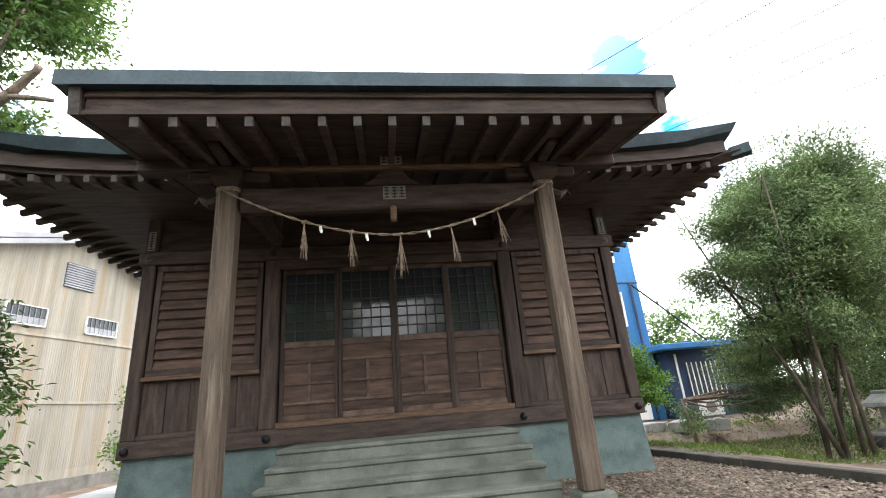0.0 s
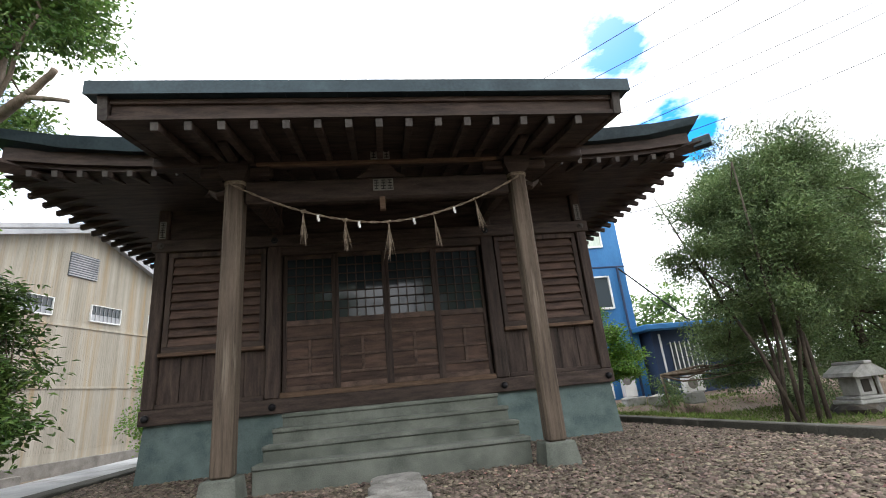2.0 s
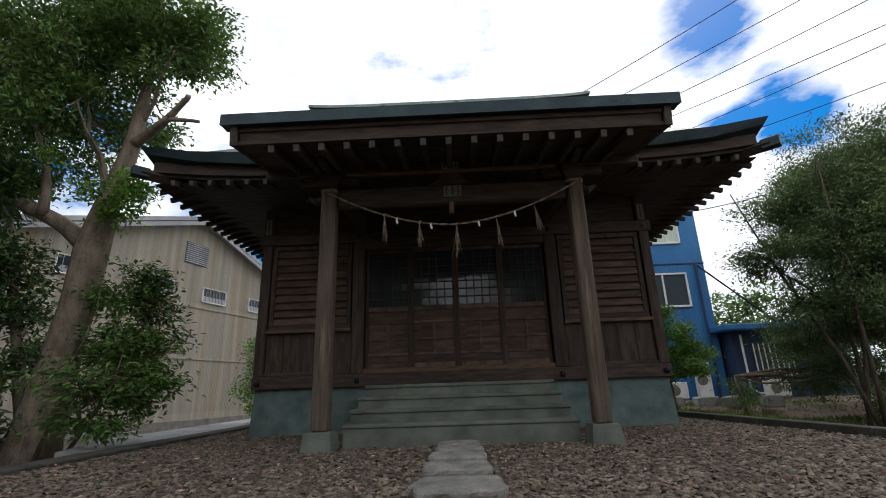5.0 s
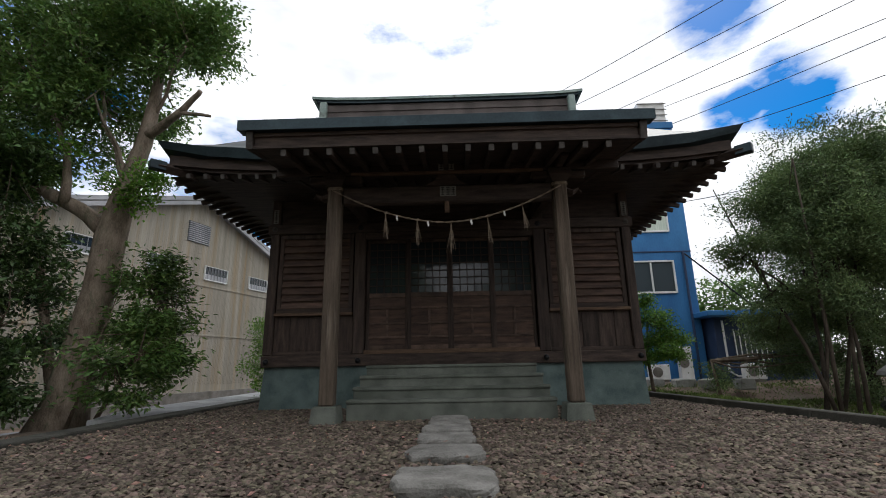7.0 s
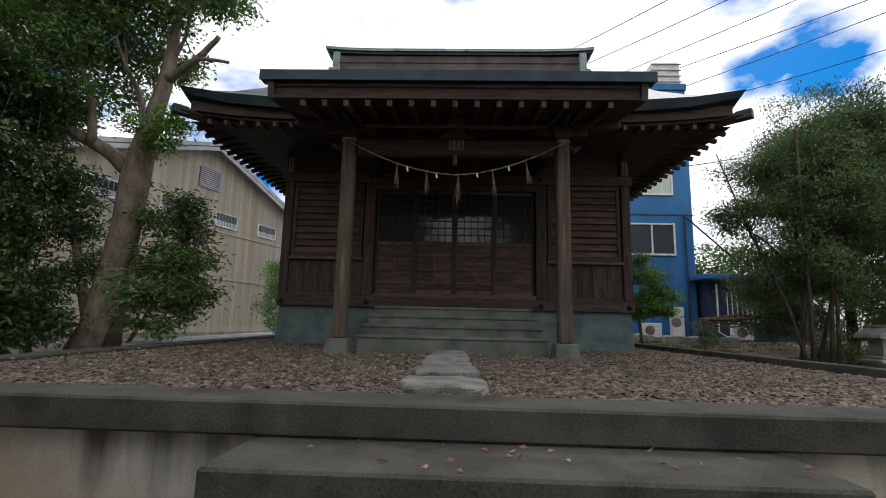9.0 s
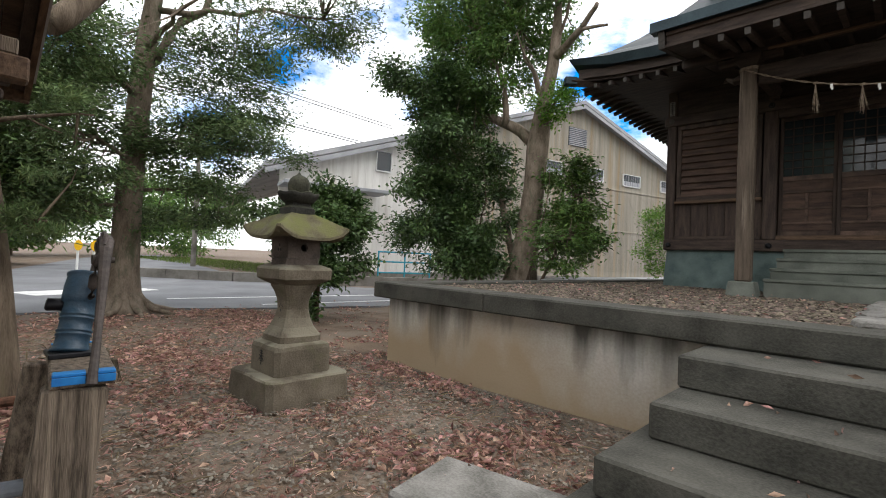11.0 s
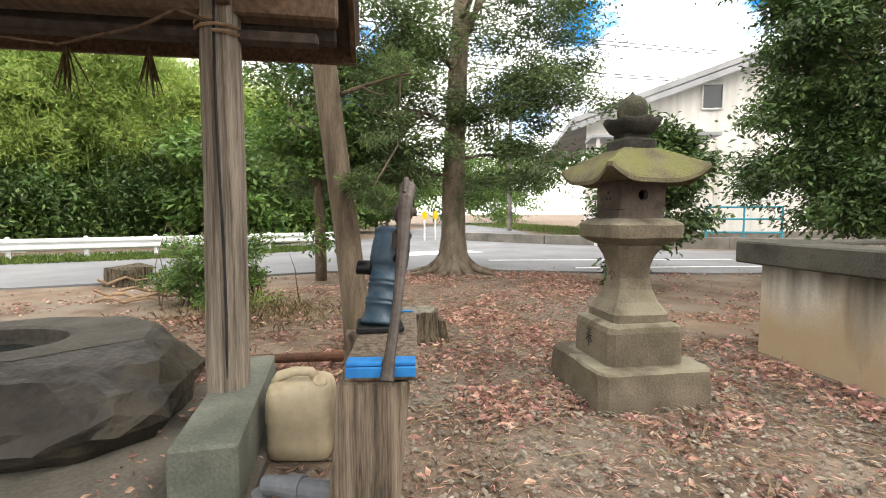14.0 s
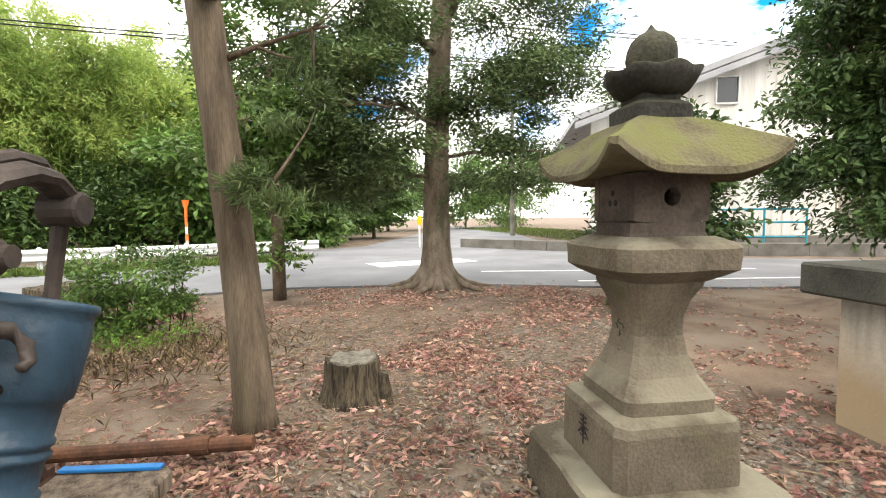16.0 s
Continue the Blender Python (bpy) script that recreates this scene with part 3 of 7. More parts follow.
def stones(name, rng, xs, ys, zs, size, material, label, flat=0.35):
    """Flat rounded stones strewn over an area, five-sided with a domed top."""
    n = len(xs)
    a = rng.uniform(0, 6.28, n)
    sx = size * rng.uniform(0.6, 1.5, n)
    sy = sx * rng.uniform(0.5, 0.9, n)
    sz = sx * flat * rng.uniform(0.6, 1.3, n)
    tilt = rng.normal(0, 0.2, (n, 2))
    k = 5
    V = np.zeros((n, 2 * k + 1, 3))
    for i in range(k):
        t = 2 * math.pi * i / k
        wob = rng.uniform(0.8, 1.15, n)
        lx, ly = sx * np.cos(t) * wob, sy * np.sin(t) * wob
        for ring, (f, h) in enumerate(((1.0, 0.0), (0.72, 0.85))):
            px, py = lx * f, ly * f
            V[:, ring * k + i, 0] = xs + px * np.cos(a) - py * np.sin(a)
            V[:, ring * k + i, 1] = ys + px * np.sin(a) + py * np.cos(a)
            V[:, ring * k + i, 2] = zs + sz * h + tilt[:, 0] * px + tilt[:, 1] * py
    V[:, 2 * k] = np.stack([xs, ys, zs + sz], axis=1)
    base = (np.arange(n) * (2 * k + 1))[:, None]
    F = []
    for i in range(k):
        j = (i + 1) % k
        F += [base + [i, j, k + j], base + [i, k + j, k + i], base + [k + i, k + j, 2 * k]]
    return tagged(sheet_mesh(name, V.reshape(-1, 3), np.concatenate(F), material), label, "gravel", kind="stuff")


n = 62000
gxs, gys = rng.uniform(-4.5, 5.0, n), -6.38 + 9.2 * rng.uniform(0, 1, n) ** 1.5
keep = ~((np.abs(gxs) < 3.68) & (gys > -0.05)) & ~((np.abs(gxs) < 1.55) & (gys > -2.1)) & (gxs < 4.3 + (3.2 - gys) * 0.089 - 0.08)
gxs, gys = gxs[keep], gys[keep]
stones("gravel", rng, gxs, gys, np.full(len(gxs), ZP - 0.03) + rng.uniform(0, 0.02, len(gxs)), 0.0215, GRAVEL, "flat brown and grey gravel covering the precinct")
n = 30000
pxs, pys = rng.uniform(-8.5, 0.8, n), -6.72 - 4.3 * rng.uniform(0, 1, n) ** 1.4
keep = ~((pxs > -1.15) & (pxs < 1.95) & (pys > -8.7)) & ~((pxs < -2.5) & (pys < -10.55))
pxs, pys = pxs[keep], pys[keep]
n = len(pxs)
stones("gravel", rng, pxs, pys, rng.uniform(-0.008, 0.004, n), 0.0145, PEBBLE, "loose grey pebbles trodden into the yard")

walkway = tagged(flat_strip("pavement", [(-4.91, -1.5), (-4.91, 9), (-6.5, 9), (-6.5, 0.4), (-5.75, -1.5)], 0.955, 0.9, WALKWAY), "pale worn concrete path between the precinct and the warehouse", "path", kind="structure")

# steps up to the precinct
yard_steps = thing("yard_steps", "dark mossy concrete steps up to the gravel precinct", "steps", kind="structure")
for i, (z, y) in enumerate(((0.80, -7.36), (0.60, -7.82), (0.40, -8.26), (0.19, -8.66))):
    part("step", cut(bx(-1.08 - 0.10 * max(0, i - 1), 1.9, y, FY + 0.15, -0.1 if i == 3 else z - 0.2, z, 0.015), 2), COPING, yard_steps)
foot_slab = tagged(put("stepping_slab", bx(-0.42, 0.42, -0.3, 0.3, -0.05, 0.045, 0.02, Matrix.Translation((-1.75, -8.42, 0)) @ Matrix.Rotation(radians(10), 4, "Z")), STONE_GREY), "flat grey paving slab at the foot of the steps", "paving slab")

# stepping stones on the gravel
for i, (x, y, w, d) in enumerate(((-0.01, -2.36, 0.26, 0.19), (-0.02, -2.86, 0.265, 0.19), (-0.03, -3.42, 0.285, 0.215), (-0.03, -4.08, 0.30, 0.24), (-0.02, -4.86, 0.32, 0.28), (0.0, -5.82, 0.335, 0.30))):
    bm = bmesh.new()
    rings = []
    for f, h in ((0.92, -0.08), (0.99, -0.02), (1.0, 0.01), (0.985, 0.032), (0.93, 0.046), (0.8, 0.051), (0.5, 0.053), (0.2, 0.053)):
        ring = []
        for k in range(44):
            a = 2 * math.pi * k / 44
            c, s = math.cos(a), math.sin(a)
            q = (abs(c) ** 6 + abs(s) ** 6) ** (-1 / 6)
            wob = 1 + 0.13 * noise.noise(Vector((c * 1.6 + i * 9, s * 1.6, 0))) + 0.05 * noise.noise(Vector((c * 6 + i * 9, s * 6, h * 20)))
            ring.append(Vector((x + w * f * c * q * wob, y + d * f * s * q * wob, ZP + h + 0.012 * noise.noise(Vector((c * f * 3, s * f * 3, i * 5))))))
        rings.append(ring)
    loft(bm, rings)
    roughen(bm, 0.006, 14, i)
    tagged(put("stepping_stone", bm, STONE_GREY), "rough grey granite stepping stone set in gravel", "stepping stone", "stepping stones")

# ---- shrine hall ----
hall = thing("shrine_hall", "weathered dark timber shrine hall on a concrete base", "shrine", at=(0, 0, 0))
bm = bmesh.new()
loft(bm, [[Vector((-a, y0, z)), Vector((a, y0, z)), Vector((a, 4.2, z)), Vector((-a, 4.2, z))] for a, y0, z in ((3.66, -0.01, 0.85), (3.61, 0.03, 1.72))])
part("foundation", bm, FOUNDATION, hall, "blue-green concrete base")
steps = thing("shrine_steps", "four grey-green concrete steps up to the shrine doors", "steps")
for w, y0, y1, z0, z1 in ((1.53, -2.08, -1.75, 0.9, 1.235), (1.50, -1.78, -1.46, 0.9, 1.40), (1.46, -1.49, -1.12, 0.9, 1.565), (1.42, -1.15, -0.015, 0.9, 1.725)):
    st_ = part("step", cut(bx(-w + 0.012, w - 0.012, y0 + 0.018, y1 + 0.02, z0, z1 - 0.052, 0.006), 1), STEP_STONE, steps)
    part("tread", roughen(cut(bx(-w, w, y0, y1 + 0.012, z1 - 0.05, z1, 0.014), 2), 0.004, 7, int(z1 * 10)), STEP_STONE, st_)
# sill, posts, rails
part("sill_beam", bx(-3.66, 3.66, -0.06, 0.14, 1.722, 1.94, 0.012), WOOD_DARK, hall)
for s in (-1, 1):
    part("sill_beam", bx(s * 3.58 - 0.09, s * 3.58 + 0.09, 0.145, 4.2, 1.722, 1.94, 0.01), WOOD_DARK, hall)
for x, w in ((-3.56, 0.09), (3.56, 0.09), (-1.80, 0.11), (1.80, 0.11)):
    part("post", bx(x - w, x + w, -0.045, 0.13, 1.942, 5.2, 0.015), WOOD_DARK_V, hall)
for s in (-1, 1):
    part("post", bx(s * 3.56 - 0.09, s * 3.56 + 0.09, 4.0, 4.2, 1.942, 5.2, 0.015), WOOD_DARK_V, hall)
part("head_beam", bx(-3.70, 3.70, -0.075, 0.10, 4.36, 4.56, 0.012), WOOD_DARK, hall)
part("upper_wall", bx(-3.47, 3.47, 0.04, 0.09, 4.562, 5.3, 0.004), WOOD_DARK, hall)
part("top_beam", bx(-3.9, 3.9, -0.09, 0.12, 5.205, 5.42, 0.012), WOOD_DARK, hall)
for s in (-1, 1):
    part("side_wall", bx(s * 3.56 - 0.04, s * 3.56 + 0.04, 0.135, 3.99, 1.942, 5.3, 0.004), WOOD_DARK_V, hall)
    part("top_beam", bx(s * 3.56 - 0.1, s * 3.56 + 0.1, 0.125, 4.3, 5.205, 5.42, 0.012), WOOD_DARK, hall)
part("back_wall", bx(-3.46, 3.46, 4.05, 4.15, 1.75, 5.3, 0.004), WOOD_DARK_V, hall)
# floor and ceiling coloured with the room's darkness
part("inner_floor", bx(-3.46, 3.46, 0.15, 4.04, 1.725, 1.90, 0.004), SHADE_BLACK, hall)
part("inner_ceiling", bx(-3.46, 3.46, 0.10, 4.04, 5.0, 5.08, 0.004), SHADE_BLACK, hall)
for x in (-3.56, -1.79, 1.79, 3.56):
    bm = bmesh.new()
    lathe(bm, [(0.055, 0), (0.055, 0.012), (0.05, 0.035), (0.035, 0.055), (0.012, 0.064)], 14, m=Matrix.Translation((x, -0.06, 1.825)) @ Matrix.Rotation(radians(90), 4, "X"))
    part("nail_cover", bm, IRON, hall, "black domed iron nail cover", True)
    bm = bmesh.new()
    lathe(bm, [(0.06, 0), (0.06, 0.012), (0.03, 0.02), (0.028, 0.035), (0.01, 0.04)], 6, m=Matrix.Translation((x, -0.076, 4.46)) @ Matrix.Rotation(radians(90), 4, "X"))
    part("nail_cover", bm, WOOD_ENDS if abs(x) > 2 else IRON, hall, "dull metal nail cover")


def side_bay(x0, x1):
    part("lower_rail", bx(x0, x1, -0.02, 0.10, 1.942, 2.01, 0.006), WOOD_DARK, hall)
    n = 5
    for i in range(n):
        a, b = x0 + (x1 - x0) * i / n, x0 + (x1 - x0) * (i + 1) / n
        part("board", bx(a + 0.003, b - 0.003, 0.03 + 0.006 * (i % 2), 0.075, 2.012, 2.69, 0.004), WOOD_DARK_V, hall)
    part("ledge", bx(x0, x1, -0.07, 0.10, 2.692, 2.75, 0.008), WOOD_EDGE, hall)
    part("backing_board", bx(x0, x1, 0.085, 0.10, 2.752, 4.355, 0.002), WOOD_DARK, hall)
    fr = part("louvre_frame", bx(x0 + 0.02, x1 - 0.02, -0.01, 0.08, 2.752, 2.84, 0.006), WOOD_DARK, hall)
    for a, b, c, d in ((x0 + 0.02, x1 - 0.02, 4.27, 4.355), (x0 + 0.02, x0 + 0.10, 2.842, 4.268), (x1 - 0.10, x1 - 0.02, 2.842, 4.268)):
        part("stile", bx(a, b, -0.01, 0.08, c, d, 0.006), WOOD_DARK_V, fr)
    n = 10
    for i in range(n):
        z = 2.845 + (4.265 - 2.845) * (i + 0.5) / n
        m = Matrix.Translation(((x0 + x1) / 2, 0.03, z)) @ Matrix.Rotation(radians(-21), 4, "X")
        part("slat", bx(-(x1 - x0) / 2 + 0.102, (x1 - x0) / 2 - 0.102, -0.012, 0.012, -0.080, 0.080, 0.005, m), WOOD_PANEL, fr)


side_bay(-3.47, -1.92)
side_bay(1.92, 3.47)

# doors
part("door_track", bx(-1.69, 1.69, -0.03, 0.12, 1.942, 2.02, 0.006), WOOD_EDGE, hall)
part("door_lintel", bx(-1.69, 1.69, -0.03, 0.10, 4.22, 4.358, 0.006), WOOD_DARK, hall)
DOORW = 3.34 / 4
for i in range(4):
    x0 = -1.67 + i * DOORW
    x1 = x0 + DOORW
    yo = 0.0 if i in (1, 2) else 0.045
    d = part("sliding_door", bx(x0 + 0.055, x1 - 0.055, yo + 0.034, yo + 0.040, 2.06, 3.10, 0.002), WOOD_DARK, hall, "lattice-glazed dark wooden sliding door")
    xm = (x0 + x1) / 2
    for a, b, c, e in ((x0 + 0.06, x1 - 0.06, 2.102, 2.233), (x0 + 0.06, xm - 0.024, 2.277, 2.498), (xm + 0.024, x1 - 0.06, 2.277, 2.498), (x0 + 0.06, xm - 0.024, 2.537, 2.798), (xm + 0.024, x1 - 0.06, 2.537, 2.798), (x0 + 0.06, x1 - 0.06, 2.842, 3.028)):
        part("panel", bx(a, b, yo + 0.028, yo + 0.033, c, e, 0.002), WOOD_PANEL, d)
    for a, b in ((x0 + 0.002, x0 + 0.058), (x1 - 0.058, x1 - 0.002)):
        part("stile", bx(a, b, yo, yo + 0.042, 2.022, 4.215, 0.004), WOOD_DARK_V, d)
    for z0, z1 in ((2.022, 2.10), (2.235, 2.275), (2.50, 2.535), (2.80, 2.84), (3.03, 3.12), (4.15, 4.215)):
        part("rail", bx(x0 + 0.058, x1 - 0.058, yo + 0.004, yo + 0.04, z0, z1, 0.004), WOOD_RAIL, d)
    xm = (x0 + x1) / 2
    part("muntin", bx(xm - 0.022, xm + 0.022, yo + 0.006, yo + 0.036, 2.276, 2.80, 0.004), WOOD_RAIL, d)
    nx_, nz_ = 5, 7
    for k in range(1, nx_):
        x = x0 + 0.058 + (DOORW - 0.116) * k / nx_
        part("glazing_bar", bx(x - 0.009, x + 0.009, yo + 0.008, yo + 0.030, 3.121, 4.149, 0.002), WOOD_DARK_V, d)
    for k in range(1, nz_):
        z = 3.12 + (4.15 - 3.12) * k / nz_
        part("glazing_bar", bx(x0 + 0.058, x1 - 0.058, yo + 0.010, yo + 0.032, z - 0.009, z + 0.009, 0.002), WOOD_DARK, d)
    for k in range(nx_):
        for q in range(nz_):
            gx0 = x0 + 0.058 + (DOORW - 0.116) * k / nx_ + 0.009
            gz0 = 3.12 + (4.15 - 3.12) * q / nz_ + 0.009
            m = Matrix.Translation((gx0 + (DOORW - 0.116) / nx_ / 2 - 0.009, yo + 0.036, gz0 + 0.0645)) @ Matrix.Rotation(radians(random.uniform(-0.8, 0.8)), 4, "X")
            w = (DOORW - 0.116) / nx_ / 2 - 0.001
            part("pane", bx(-w, w, -0.0015, 0.0015, -0.073, 0.073, 0.0005, m), GLASS_DARK, d)

# porch posts and beams
for s in (-1, 1):
    x = s * 1.74
    bm = loft(bmesh.new(), squares(((0.20, 0.90), (0.165, 1.165), (0.155, 1.18)), x, -2.28))
    tagged(put("post_base", bm, STEP_STONE), "grey concrete pedestal under a porch post", "post base", "porch post bases")
    part("porch_post", bx(x - 0.105, x + 0.105, -2.385, -2.175, 1.178, 4.42, 0.022), WOOD_POST, hall, "pale weathered porch post")
    part("bracket", loft(bmesh.new(), squares(((0.11, 4.42), (0.17, 4.52), (0.17, 4.62)), x, -2.28)), WOOD_DARK, hall)
    part("bracket_arm", bx(x - 0.42, x + 0.42, -2.35, -2.21, 4.50, 4.625, 0.03), WOOD_DARK, hall)
    part("bracket_nose", bx(x - 0.06, x + 0.06, -2.85, -2.39, 4.63, 4.80, 0.02), WOOD_DARK, hall)
    bm = bmesh.new()
    tube(bm, [(x, -2.17, 4.45), (x, -1.6, 4.58), (x, -0.9, 4.66), (x, -0.1, 4.70)], [0.10, 0.12, 0.12, 0.11], 6, 1.3)
    part("tie_beam", bm, WOOD_DARK, hall)
    bm = bmesh.new()
    tube(bm, [(x + s * 0.10, -2.25, 4.30), (x + s * 0.20, -2.25, 4.27), (x + s * 0.30, -2.25, 4.33), (x + s * 0.35, -2.25, 4.28)], [0.11, 0.10, 0.06, 0.02], 8, 0.5)
    part("carved_nose", bm, WOOD_DARK, hall)
part("rainbow_beam", cut(bx(-1.63, 1.63, -2.34, -2.20, 4.14, 4.43, 0.03), 1), WOOD_DARK, hall)
part("eave_beam", bx(-2.68, 2.68, -2.36, -2.20, 4.63, 4.80, 0.015), WOOD_DARK, hall)
part("beam_edge", bx(-1.5, 1.5, -2.372, -2.30, 4.615, 4.66, 0.01), WOOD_EDGE, hall)
part("strut", loft(bmesh.new(), [[Vector((a, y, z)) for a, y in ((-w, -2.33), (w, -2.33), (w, -2.23), (-w, -2.23))] for w, z in ((0.32, 4.43), (0.2, 4.5), (0.1, 4.63))]), WOOD_DARK, hall)
part("hanging_block", bx(-0.035, 0.035, -2.40, -2.33, 3.97, 4.14, 0.006), WOOD_EDGE, hall)

# porch roof
ROOFY0 = -3.5
nr = 15
for i in range(nr):
    x = -2.18 + 4.36 * i / (nr - 1)
    m = Matrix.Translation((x, -3.40, 4.52)) @ Matrix.Rotation(math.atan2(0.62, 3.4), 4, "X")
    r = part("rafter", bx(-0.036, 0.036, 0.012, 3.4, -0.045, 0.045, 0.004, m), WOOD_DARK, hall)
    part("rafter_end", bx(-0.036, 0.036, 0, 0.010, -0.045, 0.045, 0.002, m), WOOD_ENDS, r, "rafter end with catching light put in its pale colour")


def slab(pts_lo, pts_hi):
    bm = bmesh.new()
    return loft(bm, [[Vector(p) for p in pts_lo], [Vector(p) for p in pts_hi]])


part("roof_deck", slab([(-2.6, -3.43, 4.575), (2.6, -3.43, 4.575), (2.6, 0.0, 5.20), (-2.6, 0.0, 5.20)], [(-2.6, -3.43, 4.62), (2.6, -3.43, 4.62), (2.6, 0, 5.245), (-2.6, 0, 5.245)]), WOOD_DARK, hall)
part("eave_board", bx(-2.58, 2.58, -3.41, -3.32, 4.625, 4.80, 0.008), WOOD_DARK, hall)
part("eave_strip", bx(-2.58, 2.58, -3.445, -3.412, 4.745, 4.80, 0.006), WOOD_DARK, hall)
for s in (-1, 1):
    m = Matrix.Translation((s * 2.63, -3.47, 4.70)) @ Matrix.Rotation(math.atan2(0.62, 3.4), 4, "X")
    b = part("bargeboard", bx(-0.045, 0.045, 0.012, 3.4, -0.14, 0.14, 0.01, m), WOOD_DARK, hall)
    part("bargeboard_end", bx(-0.045, 0.045, 0, 0.010, -0.14, 0.14, 0.004, m), WOOD_ENDS, b, "worn bargeboard end in the lit pale tone")
nseg = 9
for i in range(nseg):
    a, b = -2.77 + 5.54 * i / nseg, -2.77 + 5.54 * (i + 1) / nseg
    part("roof_edge_sheet", slab([(a, -3.50, 4.805), (b - 0.004, -3.50, 4.805), (b - 0.004, -3.36, 4.805), (a, -3.36, 4.805)], [(a, -3.535, 4.945), (b - 0.004, -3.535, 4.945), (b - 0.004, -3.36, 4.995), (a, -3.36, 4.995)]), COPPER, hall)
bm = bmesh.new()
prof = [(-3.535, 4.948), (-2.6, 5.18), (-1.7, 5.47), (-1.0, 5.82), (-0.4, 6.25)]
loft(bm, [[Vector((x, y, z)) for y, z in prof] + [Vector((x, y, z - 0.15)) for y, z in prof[::-1]] for x in (-2.78, 2.78)])
part("porch_roof", bm, COPPER, hall, "dark green copper sheet roof")

# main roof: concave hipped sheet with raised corners
RX, RY0, RY1, RYC = 5.2, -1.63, 4.83, 1.6
def roof_z(u, v):
    """Height at the eave's edge for u, v in -1..1 along the two ways."""
    return 0.17 * (max(abs(u), abs(v)) ** 3) * (min(abs(u), abs(v)) ** 4)
bm = bmesh.new()
rings = []
for f in (0, 0.12, 0.3, 0.5, 0.72, 1.0):
    ring = []
    hx, hy = RX + (3.45 - RX) * f, (RY1 - RY0) / 2 * (1 - f) + 0.06 * f
    zz = 5.48 + 2.40 * f ** 1.3
    n = 12
    sides = [(-1 + 2 * i / n, -1) for i in range(n)] + [(1, -1 + 2 * i / n) for i in range(n)] + [(1 - 2 * i / n, 1) for i in range(n)] + [(-1, 1 - 2 * i / n) for i in range(n)]
    for u, v in sides:
        lift = 0.24 * (abs(u) * abs(v)) ** 5 * (1 - f) ** 2
        ring.append(Vector((u * hx, RYC + v * hy, zz + lift)))
    rings.append(ring)
under = [[Vector((p.x * 0.985, RYC + (p.y - RYC) * 0.985, p.z - 0.20 + 0.07 * (abs(p.x) / RX * abs(p.y - RYC) / 3.23) ** 5)) for p in rings[0]]]
loft(bm, under + rings)
part("main_roof", bm, COPPER, hall, "concave dark green copper hipped roof")


def ring_band(inset, z0, z1, thick):
    """A band that runs round the eave under the sheet and follows its raised corners."""
    bm = bmesh.new()
    n = 12
    sides = [(-1 + 2 * i / n, -1) for i in range(n)] + [(1, -1 + 2 * i / n) for i in range(n)] + [(1 - 2 * i / n, 1) for i in range(n)] + [(-1, 1 - 2 * i / n) for i in range(n)]
    prof = []
    for u, v in sides:
        lift = 0.19 * (abs(u) * abs(v)) ** 4
        hx, hy = RX - inset, (RY1 - RY0) / 2 - inset
        q = [(hx, z0), (hx, z1), (hx - thick, z1), (hx - thick, z0)]
        prof.append([Vector((u * (hx - (0 if k in (0, 1) else thick)), RYC + v * (hy - (0 if k in (0, 1) else thick)), (z0, z1, z1, z0)[k] + lift)) for k in range(4)])
    vs = [[bm.verts.new(p) for p in r] for r in prof]
    for i in range(len(vs)):
        a, b = vs[i], vs[(i + 1) % len(vs)]
        for k in range(4):
            bm.faces.new((a[k], b[k], b[(k + 1) % 4], a[(k + 1) % 4]))
    return bm


part("eave_board", ring_band(0.17, 5.12, 5.31, 0.08), WOOD_DARK, hall)
part("eave_board", ring_band(0.24, 5.06, 5.118, 0.08), WOOD_DARK, hall)
# rafters: front (either side of the porch) and both sides, rising to the wall
for s in (-1, 1):
    for i in range(7):
        x = s * (2.75 + i * 0.31)
        m = Matrix.Translation((x, RY0 + 0.10, 5.0 + 0.10 * (abs(x) / RX) ** 5)) @ Matrix.Rotation(radians(13), 4, "X")
        r = part("rafter", bx(-0.034, 0.034, 0.012, 1.7, -0.042, 0.042, 0.004, m), WOOD_DARK, hall)
        part("rafter_end", bx(-0.034, 0.034, 0, 0.010, -0.042, 0.042, 0.002, m), WOOD_ENDS, r, "rafter end with catching light put in its pale colour")
    for i in range(20):
        y = RY0 + 0.42 + i * 0.30
        v = abs((y - RYC) / 3.23)
        m = Matrix.Translation((s * (RX - 0.19), y, 4.985 + 0.10 * v ** 5)) @ Matrix.Rotation(radians(13) * s, 4, "Y")
        r = part("rafter", bx(-1.6 if s > 0 else 0.012, -0.012 if s > 0 else 1.6, -0.034, 0.034, -0.042, 0.042, 0.004, m), WOOD_DARK, hall)
        part("rafter_end", bx(-0.010 if s > 0 else 0, 0 if s > 0 else 0.010, -0.034, 0.034, -0.042, 0.042, 0.002, m), WOOD_ENDS, r, "rafter end with catching light put in its pale colour")
    # hip rafter at the corner
    bm = bmesh.new()
    tube(bm, [(s * 5.16, RY0 + 0.06, 5.24), (s * 4.4, RY0 + 0.75, 5.22), (s * 3.5, 0.0, 5.38)], [0.10, 0.11, 0.12], 4)
    part("hip_rafter", bm, WOOD_DARK, hall)
    part("hip_rafter_end", bx(-0.08, 0.08, -0.16, 0.10, -0.085, 0.085, 0.012, Matrix.Translation((s * 5.14, RY0 + 0.08, 5.25)) @ Matrix.Rotation(radians(45 * s), 4, "Z")), COPPER, hall, "copper-clad hip rafter end")
